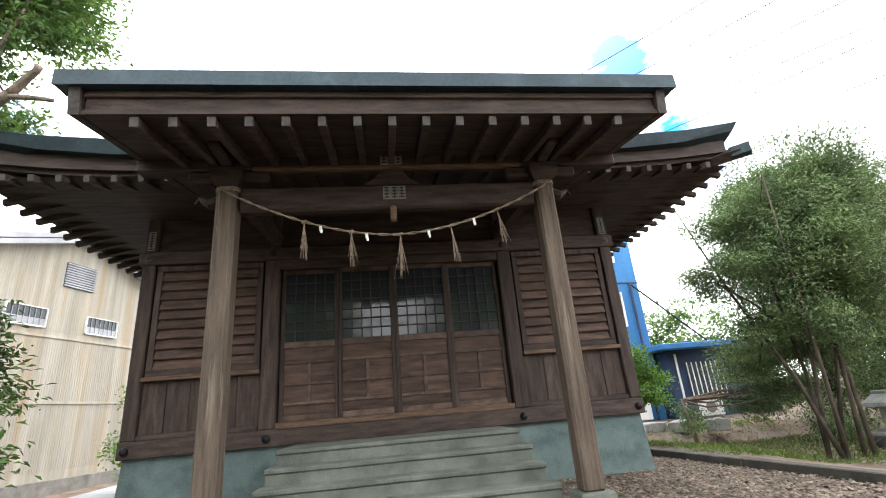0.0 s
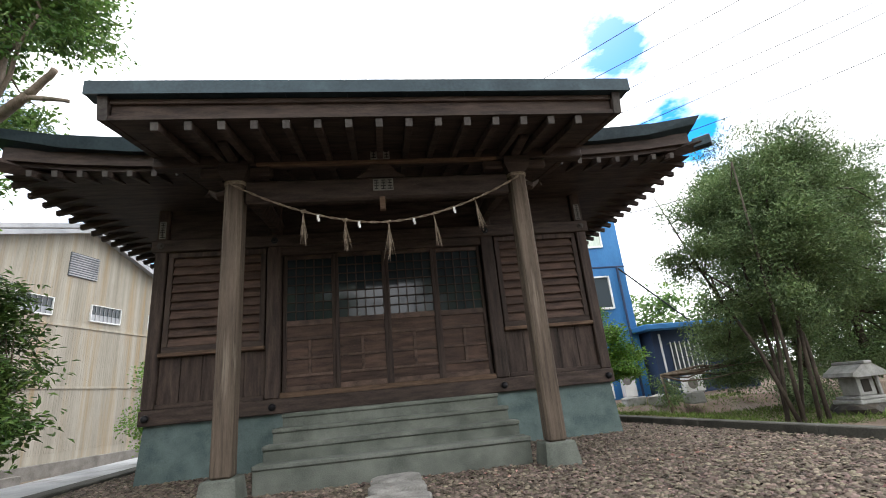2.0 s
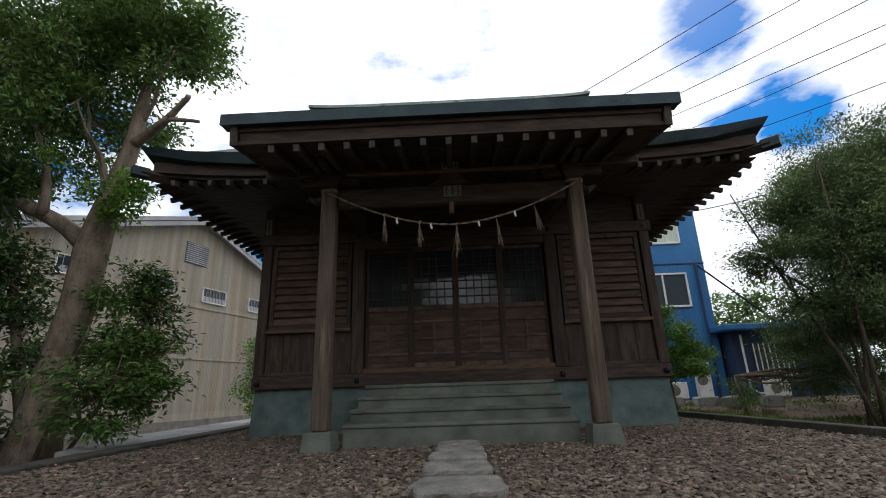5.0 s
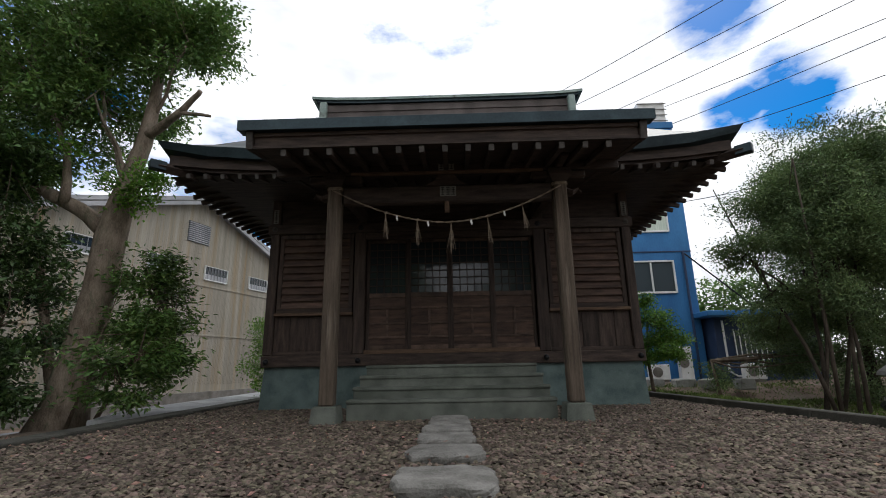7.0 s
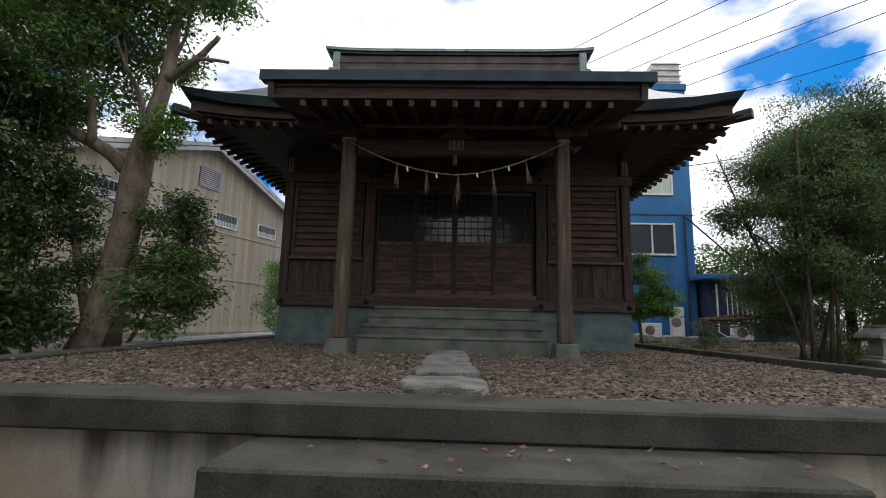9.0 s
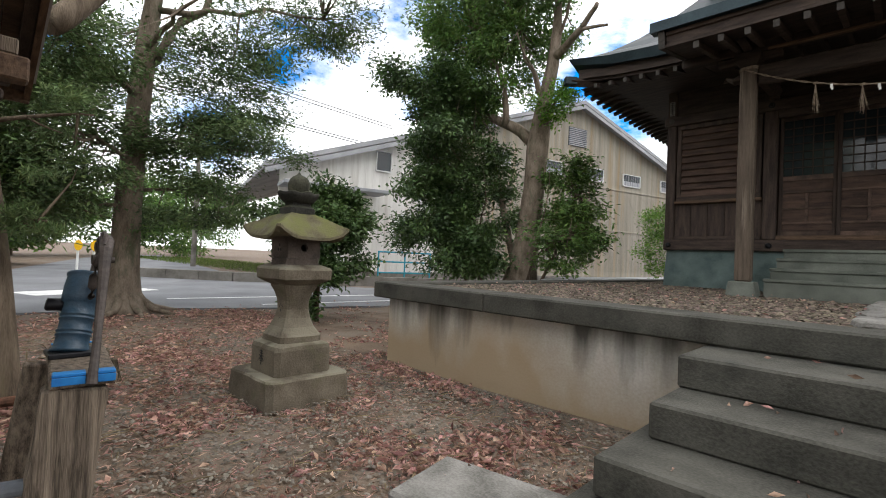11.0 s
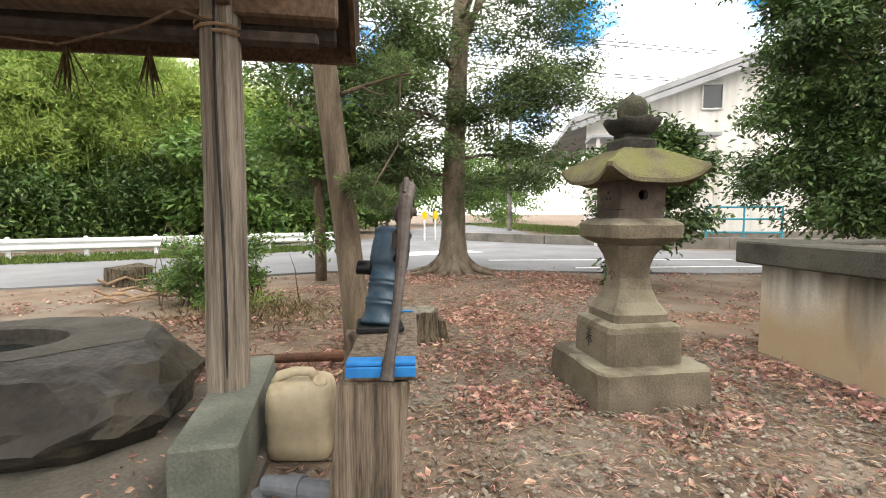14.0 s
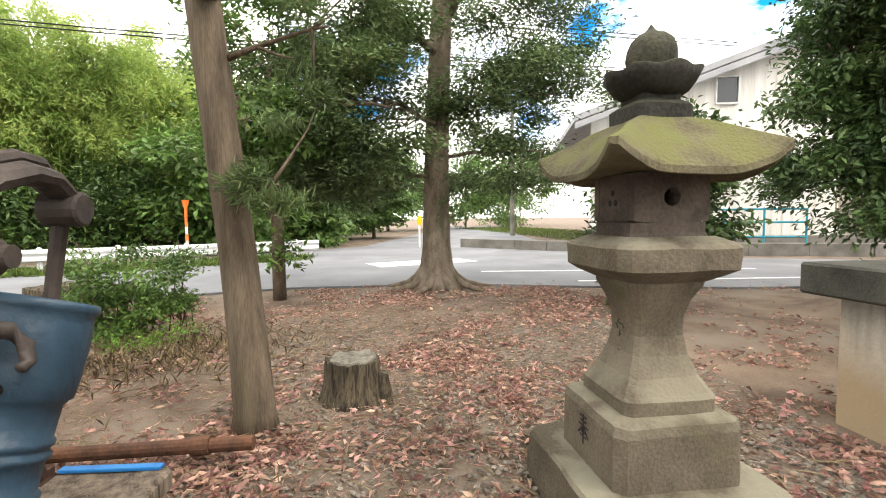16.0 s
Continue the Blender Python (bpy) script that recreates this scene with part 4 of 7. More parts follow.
# underside boards
bm = bmesh.new()
loft(bm, [[Vector((x, y, z)) for x, y, z in ((-RX + 0.2, RY0 + 0.2, 5.09), (RX - 0.2, RY0 + 0.2, 5.09), (RX - 0.2, RY1 - 0.2, 5.09), (-RX + 0.2, RY1 - 0.2, 5.09))],
          [Vector((x, y, z)) for x, y, z in ((-3.5, 0.0, 5.46), (3.5, 0.0, 5.46), (3.5, 4.2, 5.46), (-3.5, 4.2, 5.46))]])
part("soffit", bm, WOOD_DARK, hall)
# ridge: boarded wall between copper courses, its cap swept up at both ends
part("ridge_wall", bx(-3.05, 3.05, 1.4, 1.8, 7.80, 8.20, 0.01), RIDGE_WALL, hall, "weathered brown ridge board")
for z0, z1, w, h in ((7.76, 7.83, 3.15, 0.27), (7.99, 8.02, 3.08, 0.225)):
    part("ridge_course", bx(-w, w, 1.6 - h, 1.6 + h, z0, z1, 0.01), RIDGE_WALL, hall)
for z0, z1, w, h, m_ in ((8.20, 8.265, 3.32, 0.26, COPPER), (8.27, 8.34, 3.42, 0.30, COPPER_PALE)):
    bm = bmesh.new()
    loft(bm, [[Vector((w * u, y, z + 0.07 * abs(u) ** 6)) for y, z in ((1.6 - h, z0), (1.6 + h, z0), (1.6 + h, z1), (1.6 - h, z1))] for u in (-1, -0.93, -0.82, -0.6, -0.3, 0, 0.3, 0.6, 0.82, 0.93, 1)])
    part("ridge_cap", bm, m_, hall, "verdigris copper ridge capping")
for s in (-1, 1):
    part("ridge_end", bx(s * 3.13 - 0.09, s * 3.13 + 0.09, 1.28, 1.92, 7.72, 8.25, 0.03), COPPER_PALE, hall, "verdigris copper ridge end")
    part("ridge_end_foot", bx(s * 3.17 - 0.14, s * 3.17 + 0.14, 1.25, 1.95, 7.66, 7.80, 0.03), COPPER_PALE, hall)


def plaque(x, y, z, w, h, lines, upright=False):
    """A pasted name slip: pale paper with bars of black writing."""
    p = tagged(put("name_slip", bx(x - w / 2, x + w / 2, y - 0.008, y, z - h / 2, z + h / 2, 0.002), NAME_SLIP), "pale pasted name slip with black brushed writing", "name slip", "name slips")
    r = random.Random(int(1000 * (x + z)))
    for col in range(lines):
        cx = x - w / 2 + w * (col + 0.5) / lines
        n = 4 if not upright else 7
        for k in range(n):
            cz = z + h / 2 - h * (k + 0.6) / (n + 0.2)
            ww = w / lines * r.uniform(0.26, 0.38)
            part("writing", bx(cx - ww, cx + ww, y - 0.012, y - 0.0085, cz - h / n * 0.16, cz + h / n * 0.16, 0.001), INK, p)
        part("writing", bx(cx - w / lines * 0.06, cx + w / lines * 0.06, y - 0.0135, y - 0.0122, z - h * 0.42, z + h * 0.38, 0.001), INK, p)


plaque(0.0, -2.375, 4.74, 0.24, 0.17, 3)
plaque(0.02, -2.345, 4.32, 0.25, 0.16, 3)
plaque(-3.56, -0.048, 4.74, 0.10, 0.30, 1, True)
plaque(3.56, -0.048, 4.74, 0.10, 0.30, 1, True)

# straw rope between the porch posts
rope = thing("sacred_rope", "frayed straw rope with tassels and paper strips between the porch posts", "straw rope")
def rope_z(x):
    return 3.79 + 0.55 * (abs(x) / 1.74) ** 1.8
def rope_y(x):
    return -2.43
for phase in (0, math.pi):
    path = []
    for i in range(90):
        x = -1.76 + 3.50 * i / 89
        a = i * 0.8 + phase
        path.append((x, rope_y(x) + 0.009 * math.cos(a), rope_z(x) + 0.009 * math.sin(a)))
    part("strand", tube(bmesh.new(), path, 0.0065, 6), STRAW, rope)
for s in (-1, 1):
    path = [(s * 1.74 + 0.12 * 1.1 * math.cos(a), -2.28 + 0.125 * 1.1 * math.sin(a), 4.36 + 0.004 * a) for a in np.linspace(0, 12.5, 40)]
    path = [(max(s * 1.74 - 0.118, min(s * 1.74 + 0.118, x)), max(-2.398, min(-2.162, y)), z) for x, y, z in path]
    part("knot", tube(bmesh.new(), path, 0.012, 5), STRAW, rope)
r2 = random.Random(5)
for x, ln in ((-0.93, 0.40), (-0.45, 0.37), (0.06, 0.46), (0.60, 0.40), (1.13, 0.40)):
    bm = bmesh.new()
    for k in range(17):
        dx, dy = r2.gauss(0, 0.017), r2.gauss(0, 0.013)
        L = ln * r2.uniform(0.75, 1.1)
        z = rope_z(x)
        lean = 0.05 if x > 0.5 else 0.0
        tube(bm, [(x, rope_y(x), z + 0.01), (x + dx * 0.35 + lean * 0.4, rope_y(x) + dy * 0.4, z - L * 0.35), (x + dx * 1.4 + lean, rope_y(x) + dy * 1.4, z - L)], [0.003, 0.003, 0.0018], 4)
    tube(bm, [(x - 0.025, rope_y(x), rope_z(x) - 0.012), (x + 0.025, rope_y(x) - 0.004, rope_z(x) + 0.012)], 0.015, 8)
    part("tassel", bm, STRAW, rope, "loose straw tassel")
for x in (-0.76, -0.29, 0.36, 0.86):
    z = rope_z(x)
    bm = bmesh.new()
    box(bm, x - 0.014, x + 0.014, -2.447, -2.444, z - 0.06, z - 0.005, 0.001)
    box(bm, x - 0.004, x + 0.02, -2.4435, -2.441, z - 0.085, z - 0.045, 0.001)
    part("paper_strip", bm, PAPER, rope, "small white paper strip")


# ---- stone lantern ----
LX, LY = -4.20, -8.28


def ring4(levels, round_=0.0, n=1):
    return squares(levels, LX, LY)


def stone_ring(h, z, k=32, p=8.0):
    """A rounded square ring."""
    out = []
    for i in range(k):
        a = 2 * math.pi * (i + 0.5) / k
        c, s = math.cos(a), math.sin(a)
        q = (abs(c) ** p + abs(s) ** p) ** (-1 / p)
        out.append(Vector((LX + h * c * q, LY + h * s * q, z)))
    return out


lantern = thing("stone_lantern", "weathered stone lantern with a mossy curved roof", "stone lantern")
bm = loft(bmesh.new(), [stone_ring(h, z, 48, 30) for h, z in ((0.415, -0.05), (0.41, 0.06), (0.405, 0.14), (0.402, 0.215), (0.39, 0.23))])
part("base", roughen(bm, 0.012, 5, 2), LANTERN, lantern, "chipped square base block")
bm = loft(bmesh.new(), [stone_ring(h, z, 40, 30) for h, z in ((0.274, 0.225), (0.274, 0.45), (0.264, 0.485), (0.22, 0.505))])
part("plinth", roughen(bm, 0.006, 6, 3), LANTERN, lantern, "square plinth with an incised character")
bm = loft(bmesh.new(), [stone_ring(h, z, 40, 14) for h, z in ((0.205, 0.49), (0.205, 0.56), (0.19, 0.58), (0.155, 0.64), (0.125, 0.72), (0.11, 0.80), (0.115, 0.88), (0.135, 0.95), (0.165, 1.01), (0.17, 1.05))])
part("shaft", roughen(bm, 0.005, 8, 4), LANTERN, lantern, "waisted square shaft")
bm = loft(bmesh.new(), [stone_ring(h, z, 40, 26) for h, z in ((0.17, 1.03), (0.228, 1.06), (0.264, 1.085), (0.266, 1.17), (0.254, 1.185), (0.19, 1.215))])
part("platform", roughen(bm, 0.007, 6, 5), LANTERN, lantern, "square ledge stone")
# fire box with pierced round window: four walls round a hollow
fb = part("fire_box", loft(bmesh.new(), [stone_ring(h, z, 40, 26) for h, z in ((0.175, 1.20), (0.165, 1.23), (0.165, 1.27))]), LANTERN_BOX, lantern, "pierced fire box")


def pierced(axis, sign, hole_r):
    """One wall of the fire box with a round hole."""
    bm = bmesh.new()
    w, z0, z1, t = 0.163, 1.271, 1.47, 0.045
    cz = 1.37
    k = 24
    def pt(u, v, d):
        if axis == "x":
            return Vector((LX + sign * (w - d), LY + u, v))
        return Vector((LX + u, LY + sign * (w - d), v))
    rows = []
    lim = w if axis == "x" else w - t - 0.001
    for d in (0, t):
        inner, outer = [], []
        for i in range(k):
            a = 2 * math.pi * i / k
            c, s = math.cos(a), math.sin(a)
            inner.append(bm.verts.new(pt(hole_r * c, cz + hole_r * s, d)))
            q = min(lim / max(abs(c), 1e-6), (z1 - cz if s > 0 else cz - z0) / max(abs(s), 1e-6))
            outer.append(bm.verts.new(pt(c * q, cz + s * q, d)))
        rows.append((inner, outer))
    (i0, o0), (i1, o1) = rows
    for i in range(k):
        j = (i + 1) % k
        bm.faces.new((i0[i], i0[j], o0[j], o0[i]))
        bm.faces.new((i1[i], o1[i], o1[j], i1[j]))
        bm.faces.new((i0[i], i1[i], i1[j], i0[j]))
        bm.faces.new((o0[i], o0[j], o1[j], o1[i]))
    return bm


for ax, sg in (("x", 1), ("x", -1), ("y", 1)):
    part("box_wall", pierced(ax, sg, 0.036), LANTERN_BOX, fb)
part("box_wall", bx(LX - 0.117, LX + 0.117, LY - 0.163, LY - 0.118, 1.271, 1.47, 0.004), LANTERN_BOX, fb)
# this wall is solid; black discs paint the shade of three holes
for dx, dz in ((-0.022, 0.0), (0.022, 0.0), (0.0, 0.042)):
    bm = lathe(bmesh.new(), [(0.014, 0), (0.012, 0.003), (0.004, 0.004)], 10, m=Matrix.Translation((LX + dx, LY - 0.163, 1.35 + dz)) @ Matrix.Rotation(radians(90), 4, "X"))
    part("pierced_dot", bm, INK, fb, "small black disc painted as a hole's shade")
# roof: curved, with raised corners
bm = bmesh.new()
K = 96
def roof_ring(h, z, lift, p):
    out = []
    for i in range(K):
        a = 2 * math.pi * (i + 0.5) / K
        c, s = math.cos(a), math.sin(a)
        q = (abs(c) ** p + abs(s) ** p) ** (-1 / p)
        corner = (q - 1) / (2 ** 0.5 - 1)
        rr = h * (q if p > 2 else 1) * (1 + 0.05 * corner)
        out.append(Vector((LX + rr * c, LY + rr * s, z + lift * max(0, corner) ** 2.0)))
    return out
loft(bm, [roof_ring(0.16, 1.472, 0, 12), roof_ring(0.26, 1.474, 0.03, 22), roof_ring(0.322, 1.452, 0.085, 34), roof_ring(0.338, 1.440, 0.118, 40), roof_ring(0.347, 1.443, 0.124, 44), roof_ring(0.348, 1.470, 0.124, 44), roof_ring(0.338, 1.486, 0.116, 40), roof_ring(0.312, 1.518, 0.092, 34), roof_ring(0.27, 1.562, 0.062, 28), roof_ring(0.22, 1.610, 0.036, 24), roof_ring(0.17, 1.655, 0.015, 20), roof_ring(0.12, 1.69, 0, 14)])
part("roof", roughen(bm, 0.005, 8, 6), MOSS, lantern, "moss-covered curved stone roof")
bm = loft(bmesh.new(), [stone_ring(h, z, 32, 9) for h, z in ((0.128, 1.685), (0.128, 1.742), (0.118, 1.752), (0.092, 1.77), (0.092, 1.80))])
part("neck", roughen(bm, 0.005, 8, 7), LANTERN_DARK, lantern, "dark stepped neck stone")
bm = bmesh.new()
rings = []
for r, z, petal in ((0.085, 1.785, 0), (0.115, 1.79, 0.01), (0.150, 1.812, 0.015), (0.178, 1.852, 0.022), (0.194, 1.885, 0.028), (0.186, 1.889, 0.028), (0.14, 1.872, 0.01), (0.07, 1.87, 0.0)):
    rings.append([Vector((LX + r * (1 + petal * math.cos(8 * a)) * math.cos(a), LY + r * (1 + petal * math.cos(8 * a)) * math.sin(a), z + 0.22 * petal * math.cos(8 * a))) for a in [2 * math.pi * i / 64 for i in range(64)]])
loft(bm, rings)
part("lotus_bowl", bm, LANTERN_DARK, lantern, "dark petalled lotus bowl", True)
bm = lathe(bmesh.new(), [(0.05, 1.865), (0.078, 1.882), (0.096, 1.912), (0.103, 1.952), (0.099, 1.99), (0.084, 2.024), (0.058, 2.048), (0.028, 2.062), (0.014, 2.076), (0.004, 2.092)], 28, (LX, LY, 0))
part("jewel", roughen(bm, 0.004, 9, 8), JEWEL, lantern, "round mossy jewel finial", True)
# incised writing on the plinth and the shaft


def stroke(x, y, z, length, turn, wide=0.004):
    """One cut stroke on a face that looks along -y."""
    m = Matrix.Translation((x, y, z)) @ Matrix.Rotation(turn, 4, "Y")
    part("incised_stroke", bx(-length / 2, length / 2, -0.0015, 0.003, -wide, wide, 0.001, m), INK, lantern)


CX, CZ, CY = LX - 0.02, 0.375, LY - 0.2765
for dx, dz, ln, turn in ((0, 0.048, 0.062, 0), (0, 0.027, 0.05, 0), (0, 0.006, 0.085, 0), (0, 0.015, 0.085, math.pi / 2), (-0.027, -0.018, 0.055, -0.75), (0.027, -0.018, 0.055, 0.75), (0, -0.022, 0.044, 0), (0, -0.041, 0.056, 0), (0, -0.038, 0.075, math.pi / 2)):
    stroke(CX + dx, CY - 0.0004 * abs(turn), CZ + dz, ln, turn)
r3 = random.Random(2)
for z in (0.90, 0.83, 0.76, 0.69):
    for k in range(4):
        zz = z + r3.uniform(-0.025, 0.025)
        stroke(LX - 0.01 + r3.uniform(-0.03, 0.03), LY - 0.115 - 0.26 * max(0, 0.75 - zz) - 0.1 * max(0, zz - 0.88), zz, r3.uniform(0.02, 0.045), r3.choice((0.1, 0.8, 1.5, 2.4)), 0.0022)

# ---- hand-water pavilion ----
pav = thing("water_pavilion", "old timber water pavilion with a low board roof", "pavilion")
bm = bmesh.new()
rings = []
for z, w, dx, dy in ((0.30, 0.108, 0, 0), (0.8, 0.104, 0.0, 0.01), (1.4, 0.10, 0.0, 0.02), (2.0, 0.097, 0.0, 0.025), (2.75, 0.095, 0.0, 0.03)):
    rings.append([Vector((-3.70 + dx + w * (1 + 0.06 * noise.noise(Vector((k * 1.3, z, 1)))) * math.cos(2 * math.pi * k / 16 + 0.3), -10.85 + dy + w * (1 + 0.06 * noise.noise(Vector((k * 1.3, z, 5)))) * math.sin(2 * math.pi * k / 16 + 0.3), z)) for k in range(16)])
loft(bm, rings)
part("pillar", bm, PILLAR_WOOD, pav, "grey cracked round pillar")
for z0, z1, k0 in ((0.35, 2.6, 0.0),):
    bm = bmesh.new()
    pts = [(-3.592 + 0.004 * math.sin(5 * z), -10.835 + 0.012 * math.sin(2.3 * z) + 0.01 * z, z) for z in np.linspace(0.42, 2.4, 14)]
    tube(bm, pts, [0.002] + [0.007] * 12 + [0.002], 5)
    part("crack", bm, INK, pav, "long dark drying crack")
for x, y in ((-3.70, -13.3), (-1.6, -13.3)):
    part("pillar", lathe(bmesh.new(), [(0.105, 0.3), (0.10, 1.5), (0.096, 2.75)], 14, (x, y, 0)), PILLAR_WOOD, pav, "grey cracked round pillar")
# beams
part("beam", bx(-3.76, -3.64, -13.9, -10.25, 2.22, 2.36, 0.012), WOOD_EDGE, pav)
part("beam", bx(-3.74, -3.66, -13.9, -10.35, 2.10, 2.16, 0.01), WOOD_DARK, pav)
part("beam", bx(-3.73, -3.67, -10.70, -10.30, 2.365, 2.46, 0.01), WOOD_OLD, pav)
part("cross_beam", bx(-3.9, -1.2, -10.92, -10.80, 2.40, 2.54, 0.01), WOOD_DARK, pav)
part("beam", bx(-4.45, -4.35, -14.0, -10.3, 2.36, 2.45, 0.01), WOOD_DARK, pav)
part("brace", bx(-0.04, 0.04, -0.03, 0.03, 0, 0.75, 0.006, Matrix.Translation((-3.62, -10.78, 2.25)) @ Matrix.Rotation(radians(18), 4, "X")), WOOD_EDGE, pav)
# roof slopes: boards on rafters, low edge away from the yard, ridge over the basin
def roof_pt(x, up=0.0):
    return 2.38 + (x + 4.72) * 0.36 + up if x < -2.75 else 2.38 + 1.97 * 0.36 - (x + 2.75) * 0.36 + up
nb = 24
for i in range(nb):
    y0 = -14.2 + (4.0 / nb) * i
    y1 = y0 + 4.0 / nb - 0.006
    for xa, xb in ((-4.72, -2.752), (-2.748, -0.95)):
        z0, z1 = roof_pt(xa), roof_pt(xb)
        part("roof_board", slab([(xa, y0, z0 + 0.10), (xb, y0, z1 + 0.10), (xb, y1, z1 + 0.10), (xa, y1, z0 + 0.10)], [(xa, y0, z0 + 0.125), (xb, y0, z1 + 0.125), (xb, y1, z1 + 0.125), (xa, y1, z0 + 0.125)]), ROOF_UNDER, pav)
for y in np.arange(-14.0, -10.2, 0.62):
    for xa, xb in ((-4.70, -2.76), (-2.74, -1.0)):
        z0, z1 = roof_pt(xa), roof_pt(xb)
        part("rafter", slab([(xa, y, z0 + 0.03), (xb, y, z1 + 0.03), (xb, y + 0.06, z1 + 0.03), (xa, y + 0.06, z0 + 0.03)], [(xa, y, z0 + 0.098), (xb, y, z1 + 0.098), (xb, y + 0.06, z1 + 0.098), (xa, y + 0.06, z0 + 0.098)]), WOOD_DARK, pav)
for xa, xb in ((-4.74, -2.75), (-2.745, -0.93)):
    za, zb = roof_pt(xa), roof_pt(xb)
    part("verge_board", slab([(xa, -10.215, za - 0.02), (xb, -10.215, zb - 0.02), (xb, -10.18, zb - 0.02), (xa, -10.18, za - 0.02)], [(xa, -10.215, za + 0.13), (xb, -10.215, zb + 0.13), (xb, -10.18, zb + 0.13), (xa, -10.18, za + 0.13)]), WOOD_EDGE, pav)
    part("roof_sheet", slab([(xa - 0.03, -14.22, za + 0.132), (xb, -14.22, zb + 0.132), (xb, -10.15, zb + 0.132), (xa - 0.03, -10.15, za + 0.132)], [(xa - 0.03, -14.22, za + 0.155), (xb, -14.22, zb + 0.155), (xb, -10.15, zb + 0.155), (xa - 0.03, -10.15, za + 0.155)]), ROOF_GREY, pav, "grey sheet metal roof")
part("eave_board", bx(-4.76, -4.725, -14.2, -10.18, 2.34, 2.50, 0.006), WOOD_EDGE, pav)
# rope round the pillar head
bm = tube(bmesh.new(), [(-3.70 + 0.108 * math.cos(a), -10.83 + 0.108 * math.sin(a), 2.12 + 0.005 * a) for a in np.linspace(0, 12.6, 40)], 0.009, 5)
part("binding", bm, ROOTS, pav, "twisted vine round the pillar head")
bm = tube(bmesh.new(), [(-3.60, -10.84, 2.16), (-3.58, -10.98, 2.2), (-3.6, -11.15, 2.12), (-3.6, -11.5, 2.02), (-3.6, -11.9, 2.06)], [0.011, 0.011, 0.009, 0.007, 0.005], 5)
part("vine", bm, WOOD_EDGE, pav, "dry twisted vine")
# tufts hanging from the far eave
rf = random.Random(31)
for y, L in ((-12.75, 0.40), (-12.05, 0.34), (-11.55, 0.34)):
    frond = thing("dried_frond", "dried palm frond hanging from the pavilion eave", "dried frond", "hanging fronds")
    for k in range(16):
        dy, dx = rf.gauss(0, 0.05), rf.gauss(0, 0.03)
        part("blade", tube(bmesh.new(), [(-4.65, y, 2.38), (-4.65 + dx * 0.4, y + dy * 0.5, 2.38 - L * 0.5), (-4.65 + dx, y + dy, 2.38 - L * rf.uniform(0.7, 1.1))], [0.006, 0.006, 0.002], 4), DRY_GRASS, frond)
# rusty steel post and pipe
bm = tube(bmesh.new(), [(-4.82, -11.08, 0.0), (-4.40, -11.03, 1.0), (-3.86, -10.97, 2.30)], 0.032, 10)
lathe(bm, [(0.075, 0.0), (0.075, 0.02), (0.045, 0.05), (0.045, 0.09)], 12, (-4.82, -11.08, 0))
tagged(put("steel_post", bm, RUST_DARK, smooth=False), "dark rusty steel brace leaning against the pavilion pillar", "steel post")
bm = tube(bmesh.new(), [(-4.95, -12.2, 0.10), (-4.92, -11.5, 0.11), (-4.86, -10.1, 0.12)], 0.038, 12)
lathe(bm, [(0.05, 0), (0.05, 0.09)], 12, m=Matrix.Translation((-4.87, -10.32, 0.12)) @ Matrix.Rotation(radians(90), 4, "X"))
tagged(put("steel_pipe", bm, RUST), "rusty steel pipe lying on the ground", "pipe")
bm = tube(bmesh.new(), [(-4.6, -12.95, 0.0), (-4.9, -13.35, 1.3)], 0.028, 8)
tagged(put("leaning_pole", bm, RUST), "thin rust-brown pole leaning under the eave", "pole")
# slab and pillar block
slab_floor = tagged(put("pavilion_slab", cut(bx(-4.6, -2.55, -13.9, -10.62, -0.08, 0.055, 0.015), 1), SLAB), "worn concrete slab of the water pavilion", "slab", kind="structure")
bm = cut(bx(-0.60, 0.60, -0.13, 0.13, 0.056, 0.345, 0.012, Matrix.Translation((-3.62, -10.80, 0)) @ Matrix.Rotation(radians(4), 4, "Z")), 1)
tagged(put("pillar_block", bm, STEP_STONE), "grey-green concrete block under the pavilion pillar", "concrete block")

# rock basin: split faces, a flat top and a hollow
def rock_ring(pts, z, per=5):
    """A closed ring through the corners, with points between them."""
    out = []
    for (ax, ay), (bx_, by) in zip(pts, pts[1:] + pts[:1]):
        for k in range(per):
            f = k / per
            out.append(Vector((ax + (bx_ - ax) * f, ay + (by - ay) * f, z)))
    return out


FOOT = [(-3.40, -13.0), (-3.36, -12.05), (-3.45, -11.36), (-3.68, -11.10), (-4.55, -11.16), (-5.02, -11.5), (-5.06, -12.4), (-4.75, -13.05)]
TOP = [(-3.73, -12.95), (-3.72, -12.35), (-3.80, -11.9), (-4.16, -11.45), (-4.58, -11.55), (-4.85, -11.85), (-4.9, -12.4), (-4.7, -12.95)]
rings = []
rk = random.Random(12)
for f, out_, z in ((0.10, 0.88, 0.03), (0.06, 0.94, 0.10), (0.05, 0.99, 0.17), (0.12, 1.0, 0.25), (0.28, 1.0, 0.33), (0.58, 1.0, 0.42), (0.93, 1.0, 0.485), (1.0, 0.99, 0.50)):
    mix_ = [(a[0] + (b[0] - a[0]) * f, a[1] + (b[1] - a[1]) * f) for a, b in zip(FOOT, TOP)]
    ring = [Vector((-4.25 + (p.x + 4.25) * out_, -12.2 + (p.y + 12.2) * out_, z)) for p in rock_ring(mix_, z, 3)]
    for p in ring:
        if 0.05 < z < 0.46:
            p += Vector((p.x + 4.25, p.y + 12.2, 0)).normalized() * (rk.uniform(-0.055, 0.02) + 0.07 * noise.noise(p * 1.5))
            p.z += rk.uniform(-0.03, 0.03)
    rings.append(ring)
